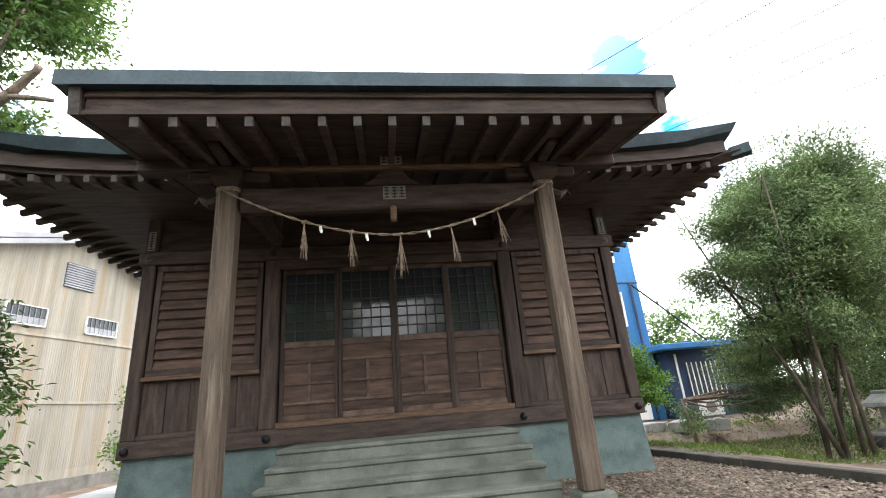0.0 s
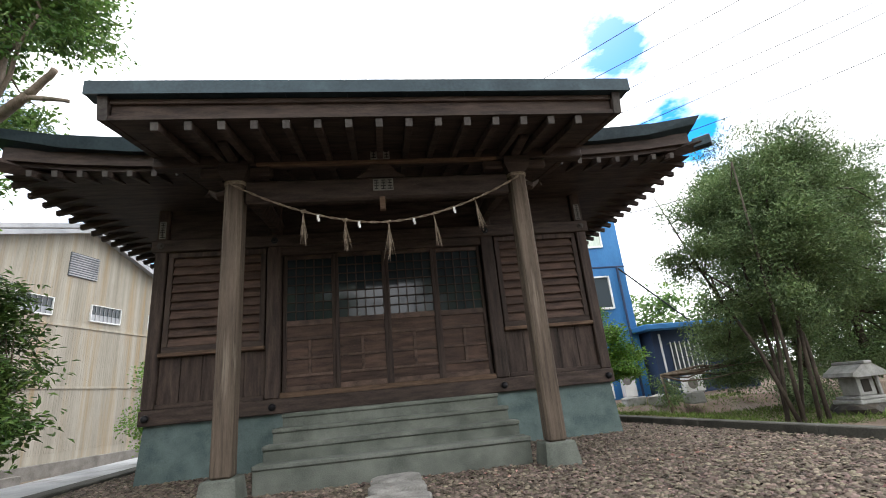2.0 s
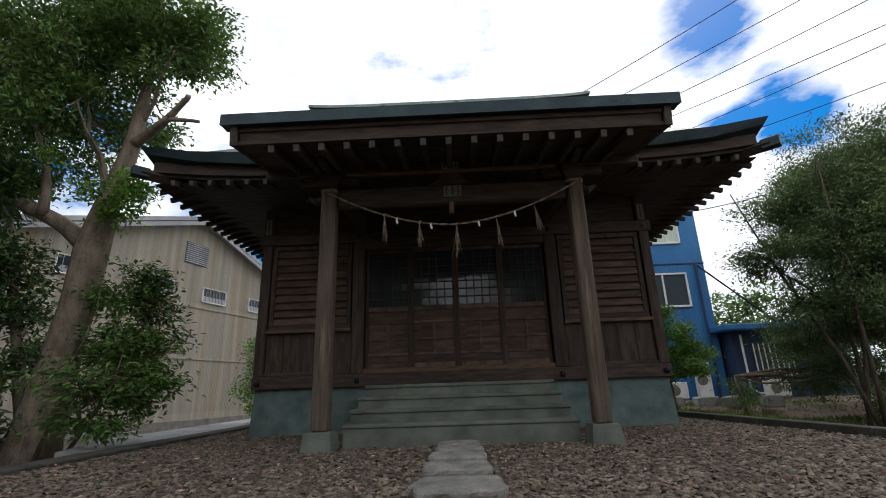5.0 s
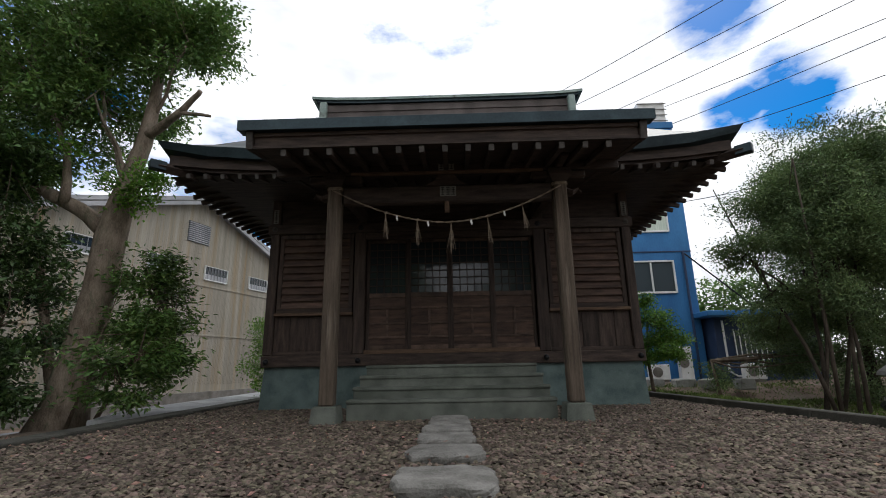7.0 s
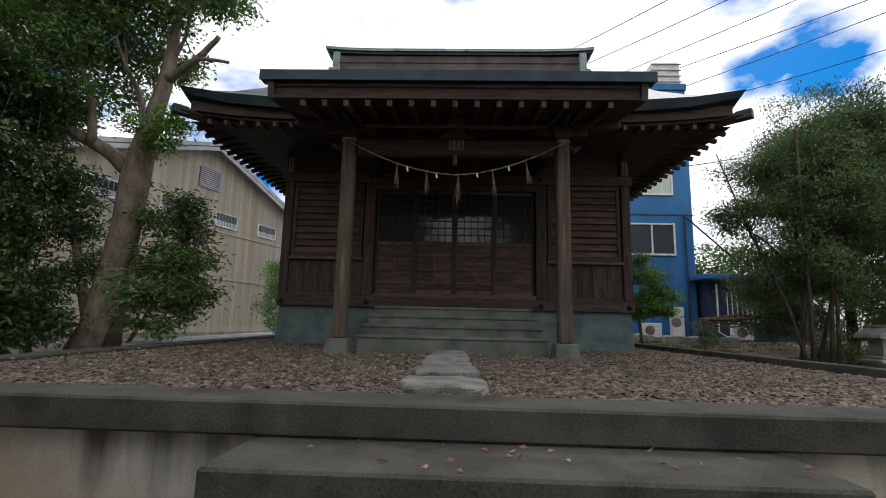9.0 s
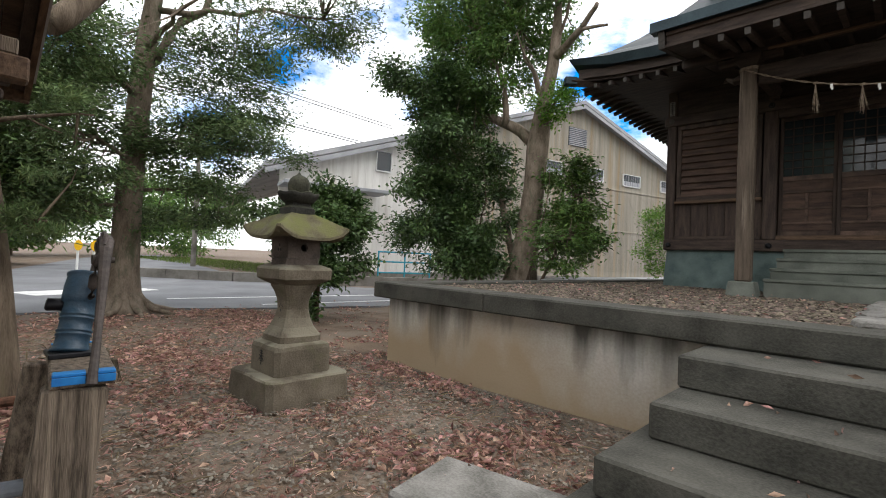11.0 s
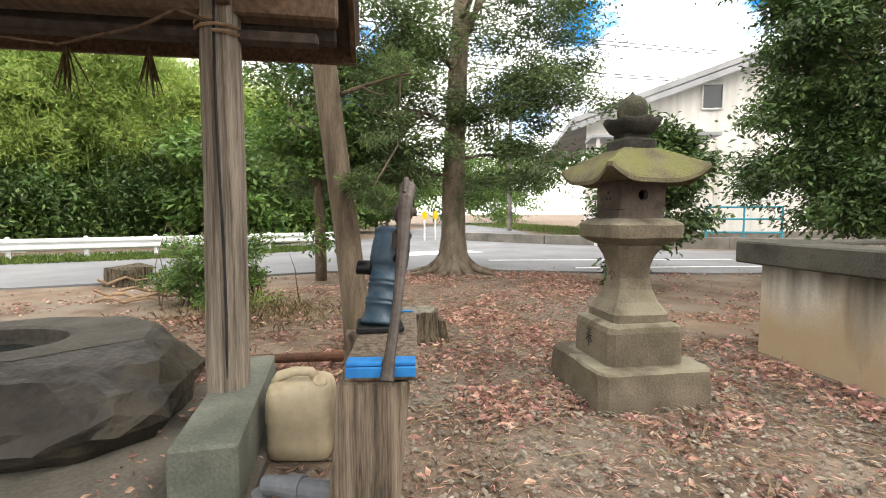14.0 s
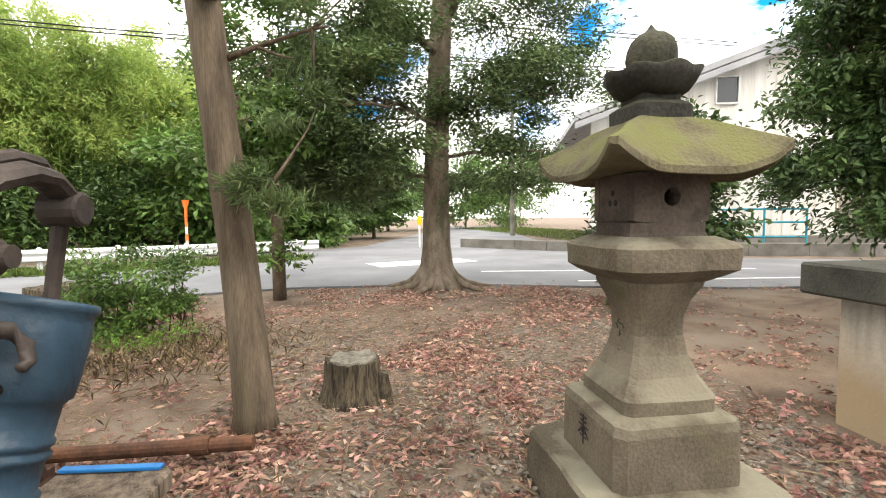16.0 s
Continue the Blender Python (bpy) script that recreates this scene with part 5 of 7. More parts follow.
basin = thing("water_basin", "dark natural rock water basin with a hollowed top", "water basin")
bm = bmesh.new()
vr = [[bm.verts.new(p) for p in r] for r in rings]
for a, b in zip(vr, vr[1:]):
    for k in range(len(a)):
        bm.faces.new((a[k], a[(k + 1) % len(a)], b[(k + 1) % len(a)], b[k]))
bm.faces.new(vr[0][::-1])
bmesh.ops.triangulate(bm, faces=bm.faces)
bmesh.ops.subdivide_edges(bm, edges=bm.edges[:], cuts=3, use_grid_fill=True)
for v in bm.verts:
    if 0.06 < v.co.z < 0.485:
        v.co += Vector(noise.noise_vector(v.co * 8.0)) * 0.014 + Vector(noise.noise_vector(v.co * 22.0)) * 0.006
part("rock", bm, ROCK, basin, "dark split rock with ochre stains")
top = [[p + Vector((0, 0, 0.002)) for p in rings[-1]]]
for r, z in ((1.12, 0.503), (1.0, 0.49), (0.95, 0.42), (0.8, 0.36), (0.2, 0.34)):
    top.append([Vector((-4.26 + 0.33 * r * math.cos(a), -12.41 + 0.47 * r * math.sin(a), z)) for a in [math.atan2((p.y + 12.35) / 1.45, p.x + 4.28) for p in rings[-1]]])
bm = bmesh.new()
vr = [[bm.verts.new(p) for p in r] for r in top]
for a, b in zip(vr, vr[1:]):
    for k in range(len(a)):
        bm.faces.new((a[k], a[(k + 1) % len(a)], b[(k + 1) % len(a)], b[k]))
bm.faces.new(vr[-1])
part("basin_top", bm, ROCK_TOP, basin, "grey top with a hollow, paler than the sides")
part("water", lathe(bmesh.new(), [(0.27, 0.40), (0.27, 0.405)], 24, (-4.26, -12.41, 0)), GLASS_DARK, basin, "still dark water")

# crumpled white cloth scrap
bm = bmesh.new()
bmesh.ops.create_icosphere(bm, subdivisions=3, radius=0.07)
for v in bm.verts:
    v.co = v.co * (1 + 0.5 * noise.noise(v.co * 22)) + Vector((-4.5, -11.0, 0.10))
    v.co.z = max(v.co.z, 0.05)
tagged(put("crumpled_bag", bm, WHITE_PAINT), "crumpled white plastic bag on the ground", "bag")

# jerrycan
can = thing("jerrycan", "aged cream plastic jerrycan beside the concrete block", "jerrycan")
CANX, CANY = -3.60, -10.46


def can_ring(w, d, z, dx=0.0):
    out = []
    for k in range(40):
        a = 2 * math.pi * (k + 0.5) / 40
        c, s = math.cos(a), math.sin(a)
        q = (abs(c) ** 7 + abs(s) ** 7) ** (-1 / 7)
        p = Matrix.Rotation(radians(-8), 4, "Z") @ Vector((dx + d * c * q, w * s * q, 0))
        out.append(Vector((CANX + p.x, CANY + p.y, z)))
    return out


part("body", loft(bmesh.new(), [can_ring(w, d, z) for w, d, z in ((0.135, 0.095, 0.0), (0.157, 0.118, 0.02), (0.163, 0.124, 0.08), (0.157, 0.118, 0.10), (0.158, 0.119, 0.19), (0.164, 0.125, 0.21), (0.163, 0.124, 0.30), (0.158, 0.119, 0.345), (0.146, 0.108, 0.385), (0.115, 0.085, 0.405), (0.07, 0.05, 0.40))]), CAN, can, "", True)
bm = tube(bmesh.new(), [(CANX + 0.03, CANY - 0.125, 0.39), (CANX + 0.03, CANY - 0.105, 0.425), (CANX + 0.03, CANY - 0.03, 0.445), (CANX + 0.03, CANY + 0.05, 0.44), (CANX + 0.03, CANY + 0.075, 0.405)], [0.026, 0.026, 0.024, 0.024, 0.026], 10)
part("handle", bm, CAN, can, "moulded carrying handle", True)
part("cap", lathe(bmesh.new(), [(0.036, 0.0), (0.036, 0.045), (0.028, 0.05)], 18, m=Matrix.Translation((CANX + 0.06, CANY + 0.10, 0.375)) @ Matrix.Rotation(radians(38), 4, "Y")), CAN, can)

# ---- hand pump on its wooden stand ----
stand = thing("pump_stand", "weathered timber stand with thick side planks under the hand pump", "pump stand")
part("plank", roughen(cut(bx(-0.055, 0.055, -0.115, 0.115, 0.0, 0.715, 0.012, Matrix.Translation((-2.665, -10.16, 0)) @ Matrix.Rotation(radians(-5), 4, "X")), 3), 0.006, 11, 1), WOOD_OLD, stand, "thick split grey plank")
part("plank", cut(bx(-0.025, 0.025, -0.115, 0.115, 0.0, 0.725, 0.008, Matrix.Translation((-3.60, -10.17, 0)) @ Matrix.Rotation(radians(19), 4, "Y") @ Matrix.Rotation(radians(-5), 4, "X")), 1), WOOD_OLD, stand, "grey plank leaning outwards")
TOPM = Matrix.Translation((-3.0, -10.04, 0)) @ Matrix.Rotation(radians(-5.5), 4, "Z")
part("cap_board", roughen(cut(bx(-0.42, 0.40, -0.118, 0.118, 0.717, 0.765, 0.008, TOPM), 3), 0.006, 9, 2), WOOD_OLD, stand, "weathered cap board")
for y0, y1 in ((-0.108, 0.005), (0.03, 0.11)):
    part("edge_strip", bx(0.345, 0.404, y0, y1, 0.768, 0.782, 0.005, TOPM), BLUE_PLASTIC, stand, "bright blue plastic strip")
    part("edge_strip", bx(0.403, 0.412, y0, y1, 0.735, 0.7675, 0.003, TOPM), BLUE_PLASTIC, stand, "bright blue plastic strip")
part("edge_strip", bx(-0.415, -0.395, -0.11, 0.10, 0.768, 0.776, 0.002, TOPM), BLUE_PLASTIC, stand, "thin blue plastic strip")
pump = thing("hand_pump", "blue-grey cast-iron hand pump with a curved lever", "hand pump")
PX, PY, PZ = -3.105, -10.068, 0.768
part("flange", roughen(cut(bx(PX - 0.10, PX + 0.10, PY - 0.095, PY + 0.095, PZ, PZ + 0.022, 0.006), 1), 0.004, 20, 1), IRON, pump, "rusty square base flange")
LEAN = Matrix.Translation((PX, PY, PZ + 0.01)) @ Matrix.Rotation(radians(-10), 4, "X") @ Matrix.Rotation(radians(-17), 4, "Y")
prof = [(0.088, 0.0), (0.088, 0.012), (0.080, 0.02), (0.075, 0.045), (0.074, 0.078), (0.080, 0.081), (0.080, 0.088), (0.075, 0.092), (0.075, 0.098), (0.080, 0.101), (0.080, 0.108), (0.074, 0.112), (0.073, 0.160), (0.079, 0.163), (0.079, 0.170), (0.074, 0.174), (0.074, 0.180), (0.079, 0.183), (0.079, 0.190), (0.074, 0.194), (0.074, 0.245), (0.078, 0.248), (0.080, 0.252), (0.086, 0.256), (0.088, 0.285), (0.088, 0.335), (0.084, 0.375), (0.082, 0.392), (0.087, 0.396), (0.088, 0.404), (0.085, 0.411), (0.076, 0.411), (0.072, 0.395), (0.070, 0.33), (0.03, 0.325)]
prof = [(r * 0.95, z) for r, z in prof]
cyl = part("cylinder", lathe(bmesh.new(), prof, 40, m=LEAN), PUMP_BLUE, pump, "blue-grey ribbed pump cylinder", True)
bm = tube(bmesh.new(), [LEAN @ Vector(p) for p in ((-0.02, -0.06, 0.24), (-0.03, -0.09, 0.24), (-0.03, -0.13, 0.235), (-0.03, -0.135, 0.235))], [0.034, 0.032, 0.032, 0.024], 16)
part("spout", bm, IRON, pump, "dark iron spout stub", True)
bm = tube(bmesh.new(), [(-3.125, -10.0, 1.04), (-3.09, -9.995, 1.06), (-3.075, -9.995, 1.11), (-3.07, -9.995, 1.165), (-3.035, -9.985, 1.225), (-3.0, -9.97, 1.285)], [0.008, 0.016, 0.022, 0.018, 0.024, 0.02], 10)
part("bracket", bm, PUMP_ARM, pump, "cast scrolled lever bracket", True)
bm = tube(bmesh.new(), [(-3.07, -9.985, 1.15), (-3.10, -9.965, 1.14), (-3.115, -9.955, 1.115), (-3.11, -9.95, 1.09), (-3.095, -9.95, 1.085)], [0.014, 0.013, 0.012, 0.010, 0.008], 8)
part("scroll", bm, PUMP_ARM, pump, "small cast scroll", True)
arm_path = [(-3.205, -9.945, 1.305), (-3.195, -9.944, 1.340), (-3.16, -9.944, 1.362), (-3.11, -9.945, 1.366), (-3.05, -9.95, 1.350), (-2.99, -9.963, 1.305), (-2.935, -9.975, 1.222), (-2.885, -9.986, 1.118), (-2.825, -10.0, 1.012), (-2.745, -10.017, 0.925), (-2.665, -10.034, 0.855), (-2.585, -10.052, 0.785), (-2.555, -10.06, 0.735)]
part("lever", tube(bmesh.new(), arm_path, [0.022, 0.026, 0.028, 0.030, 0.032, 0.030, 0.026, 0.022, 0.019, 0.017, 0.017, 0.018, 0.022], 10, 0.6), PUMP_ARM, pump, "worn grey-brown curved lever")
part("lever_rib", tube(bmesh.new(), [(x, y - 0.006, z + 0.022) for x, y, z in arm_path[1:6]], [0.006, 0.012, 0.012, 0.012, 0.006], 8), PUMP_ARM, pump)
part("pivot", lathe(bmesh.new(), [(0.026, -0.045), (0.026, 0.03), (0.016, 0.034), (0.016, 0.05)], 14, m=Matrix.Translation((-3.045, -9.965, 1.25)) @ Matrix.Rotation(radians(-90), 4, "X")), PUMP_ARM, pump, "pivot bolt")
part("lever_fork", lathe(bmesh.new(), [(0.024, -0.03), (0.029, -0.026), (0.029, 0.026), (0.024, 0.03)], 14, m=Matrix.Translation((-3.205, -9.945, 1.315)) @ Matrix.Rotation(radians(90), 4, "X")), PUMP_ARM, pump)
part("piston_rod", tube(bmesh.new(), [(-3.205, -9.95, 1.31), (-3.215, -9.975, 1.20), (-3.215, -9.99, 1.08)], [0.013, 0.012, 0.012], 8), PUMP_ARM, pump)
# grey drain pipe
bm = tube(bmesh.new(), [(-2.70, -10.22, 0.31), (-2.81, -10.42, 0.285), (-2.845, -10.48, 0.275), (-2.86, -10.505, 0.24), (-2.865, -10.51, -0.02)], 0.035, 14)
for a, b in (((-2.77, -10.345, 0.294), (-2.80, -10.40, 0.288)), ((-2.864, -10.51, 0.20), (-2.865, -10.51, 0.15))):
    tube(bm, [a, b], 0.042, 14)
tagged(put("drain_pipe", bm, PVC), "grey plastic drain pipe with an elbow", "pipe")

# ---- stump, cut roots ----
bm = bmesh.new()
rings = []
K = 40
for z, f in ((-0.02, 1.22), (0.05, 1.08), (0.12, 1.0), (0.22, 0.97), (0.29, 0.95)):
    rings.append([Vector((-5.72 + 0.20 * f * (1 + 0.12 * noise.noise(Vector((2.5 * math.cos(a), 2.5 * math.sin(a), z)))+ 0.05 * noise.noise(Vector((9 * math.cos(a), 9 * math.sin(a), 2)))) * math.cos(a), -9.62 + 0.20 * f * (1 + 0.12 * noise.noise(Vector((2.5 * math.cos(a), 2.5 * math.sin(a), z))) + 0.05 * noise.noise(Vector((9 * math.cos(a), 9 * math.sin(a), 2)))) * math.sin(a), z + (0.03 * noise.noise(Vector((3 * math.cos(a), 3 * math.sin(a), 4))) if z > 0.2 else 0))) for a in [2 * math.pi * k / K for k in range(K)]])
rings.append([Vector((-5.72 + 0.5 * (p.x + 5.72), -9.62 + 0.5 * (p.y + 9.62), 0.275)) for p in rings[-1]])
loft(bm, rings)
stump = tagged(new("tree_stump"), "rotten grey tree stump standing in fallen leaves", "tree stump")
part("trunk", bm, STUMP, stump)
part("cut_face", roughen(cut(lathe(bmesh.new(), [(0.17, 0.285), (0.165, 0.30), (0.05, 0.302)], 20, (-5.72, -9.62, 0)), 1), 0.02, 12, 1), STUMP_TOP, stump, "pale cut top")
part("splinter", loft(bmesh.new(), [[Vector((-5.66 + a * w, -9.40 + b * d, z)) for a, b in ((-1, -1), (1, -1), (1, 1), (-1, 1))] for w, d, z in ((0.10, 0.07, -0.02), (0.06, 0.045, 0.10), (0.05, 0.03, 0.19))]), STUMP, stump)
old = tagged(new("tree_stump"), "low brown sawn stump beside the road", "tree stump")
part("trunk", roughen(cut(lathe(bmesh.new(), [(0.42, -0.02), (0.38, 0.1), (0.36, 0.30), (0.30, 0.31)], 24, (-10.3, -14.4, 0)), 1), 0.05, 4, 3), STUMP, old)
roots = thing("cut_roots", "pile of pale bare cut branches on the leaf litter", "branches")
for k, (x, y) in enumerate(((-8.3, -13.4), (-8.4, -13.2), (-8.6, -13.55), (-8.2, -13.0), (-8.7, -13.3), (-9.6, -14.1))):
    a = 1.2 + 0.25 * k
    path = [(x + t * 1.1 * math.cos(a) + 0.08 * math.sin(5 * t + k), y - 0.5 + t * 1.2 * math.sin(a), 0.03 + 0.07 * abs(math.sin(2.2 * math.pi * t + k)) * (1 + 0.5 * (k % 3))) for t in np.linspace(0, 1, 8)]
    part("branch", tube(bmesh.new(), path, [0.022, 0.026, 0.024, 0.020, 0.018, 0.014, 0.010, 0.006], 7), ROOTS, roots)

# ---- fallen leaves ----
rngl = np.random.default_rng(11)


def litter(name, n, xr, yr, keep, size, label, z=0.004):
    xs, ys = rngl.uniform(*xr, n * 3), rngl.uniform(*yr, n * 3)
    dens = np.array([0.18 + 1.3 * noise.noise(Vector((x * 0.55, y * 0.55, 4))) + 0.8 * noise.noise(Vector((x * 2.1, y * 2.1, 8))) for x, y in zip(xs, ys)])
    ok = keep(xs, ys) & (rngl.uniform(0, 1, n * 3) < np.clip(dens, 0.035, 1) ** 1.3)
    xs, ys = xs[ok][:n], ys[ok][:n]
    zs = np.array([upper(x, y) for x, y in zip(xs, ys)]) + z + rngl.uniform(0, 0.018, len(xs))
    V, F = leaf_mesh(rngl, np.stack([xs, ys, zs], 1), size, size * 0.45, 0.0, 0.85)
    V[:, 2] = np.maximum(V[:, 2], np.repeat(zs, 4) - 0.006)
    return tagged(sheet_mesh(name, V, F, LITTER), label, "fallen leaves", kind="stuff")


def yard(x, y):
    return ~((x > -4.8) & (y > -6.7)) & ~((x > -1.15) & (x < 1.95) & (y > -8.7)) & ~((np.abs(x - LX) < 0.45) & (np.abs(y - LY) < 0.45)) & (x > -11.2 - 0.3 * (y + 10) * (y < -10)) & ~((x < -2.55) & (x > -4.6) & (y < -10.6))


litter("fallen_leaves", 15000, (-12, 0.8), (-14.5, -6.0), yard, 0.075, "drifts of reddish-brown fallen leaves on the yard")
litter("fallen_leaves", 6500, (-4.6, 0.0), (-9.9, -6.75), yard, 0.075, "drifts of reddish-brown fallen leaves below the retaining wall")
litter("fallen_leaves", 10000, (-11.5, -4.8), (-17, -2), yard, 0.07, "thin reddish fallen leaves near the road")
litter("fallen_leaves", 5500, (-7.0, -2.2), (-10.6, -8.4), yard, 0.07, "drifts of reddish-brown fallen leaves round the lantern")


litter("fallen_leaves", 16000, (-9.5, 0.5), (-12.5, -6.8), yard, 0.03, "crumbled scraps of dry leaves trodden into the yard")
V, F = leaf_mesh(rngl, np.stack([rngl.uniform(-9.5, 0.6, 15000), -6.9 - 4.6 * rngl.uniform(0, 1, 15000), np.full(15000, 0.012)], 1), 0.075, 0.0055, 0.0, 0.93)
keep = np.repeat(yard(V[::4, 0], V[::4, 1]), 4)
V[~keep, 2] = -0.3
V[:, 2] = np.where(keep, np.maximum(V[:, 2], 0.004), V[:, 2])
tagged(sheet_mesh("dry_needles", V, F, LITTER), "fine dry straw and needles scattered over the earth", "straw", kind="stuff")


def strew(n, xr, yr, z, size, label):
    C = np.stack([rngl.uniform(*xr, n), rngl.uniform(*yr, n), np.full(n, z) + rngl.uniform(0, 0.012, n)], 1)
    V, F = leaf_mesh(rngl, C, size, size * 0.45, 0.0, 0.85)
    V[:, 2] = np.maximum(V[:, 2], z - 0.004)
    tagged(sheet_mesh("fallen_leaves", V, F, LITTER), label, "fallen leaves", kind="stuff")


strew(260, (-4.4, 4.3), (-6.3, -2.4), ZP + 0.03, 0.05, "scattered brown leaves on the gravel")
strew(24, (-1.0, 1.8), (-7.34, -6.82), 0.803, 0.06, "few brown leaves on the top yard step")
strew(22, (-1.0, 1.8), (-7.8, -7.38), 0.603, 0.06, "few brown leaves on a yard step")
strew(22, (-1.0, 1.8), (-8.24, -7.84), 0.403, 0.06, "few brown leaves on a lower yard step")
strew(240, (-4.5, -2.6), (-11.3, -10.65), 0.058, 0.045, "brown leaves caught on the pavilion slab")


def twigs(n):
    bm = bmesh.new()
    r = random.Random(9)
    for _ in range(n):
        x, y = r.uniform(-9, -0.8), r.uniform(-11.5, -7.0)
        if not yard(np.array([x]), np.array([y]))[0]:
            continue
        a, L = r.uniform(0, 6.28), r.uniform(0.05, 0.22)
        tube(bm, [(x, y, 0.02), (x + L * 0.5 * math.cos(a) + 0.01, y + L * 0.5 * math.sin(a), 0.03), (x + L * math.cos(a), y + L * math.sin(a), 0.018)], [0.004, 0.0035, 0.002], 4)
    tagged(put("twigs", bm, DRY_GRASS), "dry twigs strewn over the yard", "twigs", kind="stuff")


twigs(900)


# ---- trees ----


def limb(bm, a, b, r0, r1, sag=0.0, seg=8, n=6, wob=0.06, rnd=None):
    """A tapered, slightly crooked limb from a to b. Returns its points."""
    a, b = Vector(a), Vector(b)
    L = (b - a).length
    off = Vector((rnd.uniform(0, 50), rnd.uniform(0, 50), rnd.uniform(0, 50)))
    pts = []
    for i in range(n + 1):
        t = i / n
        p = a.lerp(b, t) + Vector((0, 0, sag * L * math.sin(math.pi * t)))
        if 0 < i < n:
            p += Vector(noise.noise_vector(off + p * 1.5)) * wob * L
        pts.append(p)
    tube(bm, pts, [r0 + (r1 - r0) * (i / n) ** 0.8 for i in range(n + 1)], seg)
    return pts


def foliage(rng, blobs, per, length, width, spread=0.22, droop=0.0, flatness=0.0):
    """Leaves in small clumps over a set of ellipsoids (centre, radii, clumps)."""
    out = []
    for c, r, k in blobs:
        m = max(3, k // 6)
        e = rng.normal(size=(m, 3))
        e /= np.linalg.norm(e, axis=1)[:, None]
        e *= (rng.uniform(0.15, 1.0, m) ** 0.5 * rng.uniform(0.8, 1.22, m))[:, None]
        pick = rng.integers(0, m, k)
        off = e[pick] + rng.normal(0, 0.19, (k, 3)) * np.array([1, 1, 0.7])
        d = off / (np.linalg.norm(off, axis=1)[:, None] + 1e-6)
        cc = np.array(c) + off * np.array(r)
        n = rng.poisson(per, k)
        centres = np.repeat(cc, n, axis=0) + rng.normal(0, spread, (n.sum(), 3)) * np.array([1, 1, 0.55])
        ways = np.repeat(d, n, axis=0)
        out.append((centres, ways))
    C = np.concatenate([o[0] for o in out])
    Wd = np.concatenate([o[1] for o in out])
    return leaf_mesh(rng, C, length, width, droop, flatness, Wd)


def tree(name, label, stems, limbs, blobs, bark, leaf, per=26, length=0.09, width=0.045, spread=0.2, droop=0.1, flatness=0.3, seed=1, twig=0.25, extra=(), kind_of="tree"):
    """A tree: stems and limbs (a, b, r0, r1), twigs out into the crown, and leaf clumps."""
    rnd, rng = random.Random(seed), np.random.default_rng(seed)
    t = tagged(new(name), label, kind_of)
    bm = bmesh.new()
    for s in stems:
        pts = [Vector(p) for p in s[0]]
        tube(bm, pts, s[1], 14)
    part("trunk", bm, bark, t, "", True)
    ends = []
    for a, b, r0, r1 in limbs:
        bm = bmesh.new()
        pts = limb(bm, a, b, r0, r1, 0.03, 8, 6, 0.07, rnd)
        part("limb", bm, bark, t, "", True)
        ends += pts[2:]
    bm = bmesh.new()
    # twigs from the limbs and stems to the clumps nearest to them
    src = ends + [Vector(p) for s in stems for p in s[0][len(s[0]) // 2:]]
    for c, r, k in blobs:
        for _ in range(max(2, int(k * twig))):
            d = Vector((rnd.gauss(0, 1), rnd.gauss(0, 1), rnd.gauss(0, 1))).normalized()
            tip = Vector(c) + Vector((d.x * r[0], d.y * r[1], d.z * r[2])) * rnd.uniform(0.4, 0.95)
            near = min(src, key=lambda p: (p - tip).length + rnd.uniform(0, 0.6))
            if (near - tip).length < 4.5:
                limb(bm, near, tip, 0.012 + 0.006 * (near - tip).length, 0.004, -0.04, 5, 4, 0.08, rnd)
    if len(bm.verts):
        part("branchwork", bm, bark, t, "", True)["kind"] = "stuff"
    else:
        bm.free()
    V, F = foliage(rng, blobs, per, length, width, spread, droop, flatness)
    sheet_mesh("crown", V, F, leaf, t)
    for mat_, bl, p_, L_, W_, sp_ in extra:
        V, F = foliage(rng, bl, p_, L_, W_, sp_, 0.0, 0.2)
        sheet_mesh("shoot_crown", V, F, mat_, t, "bright young leaves")
    return t


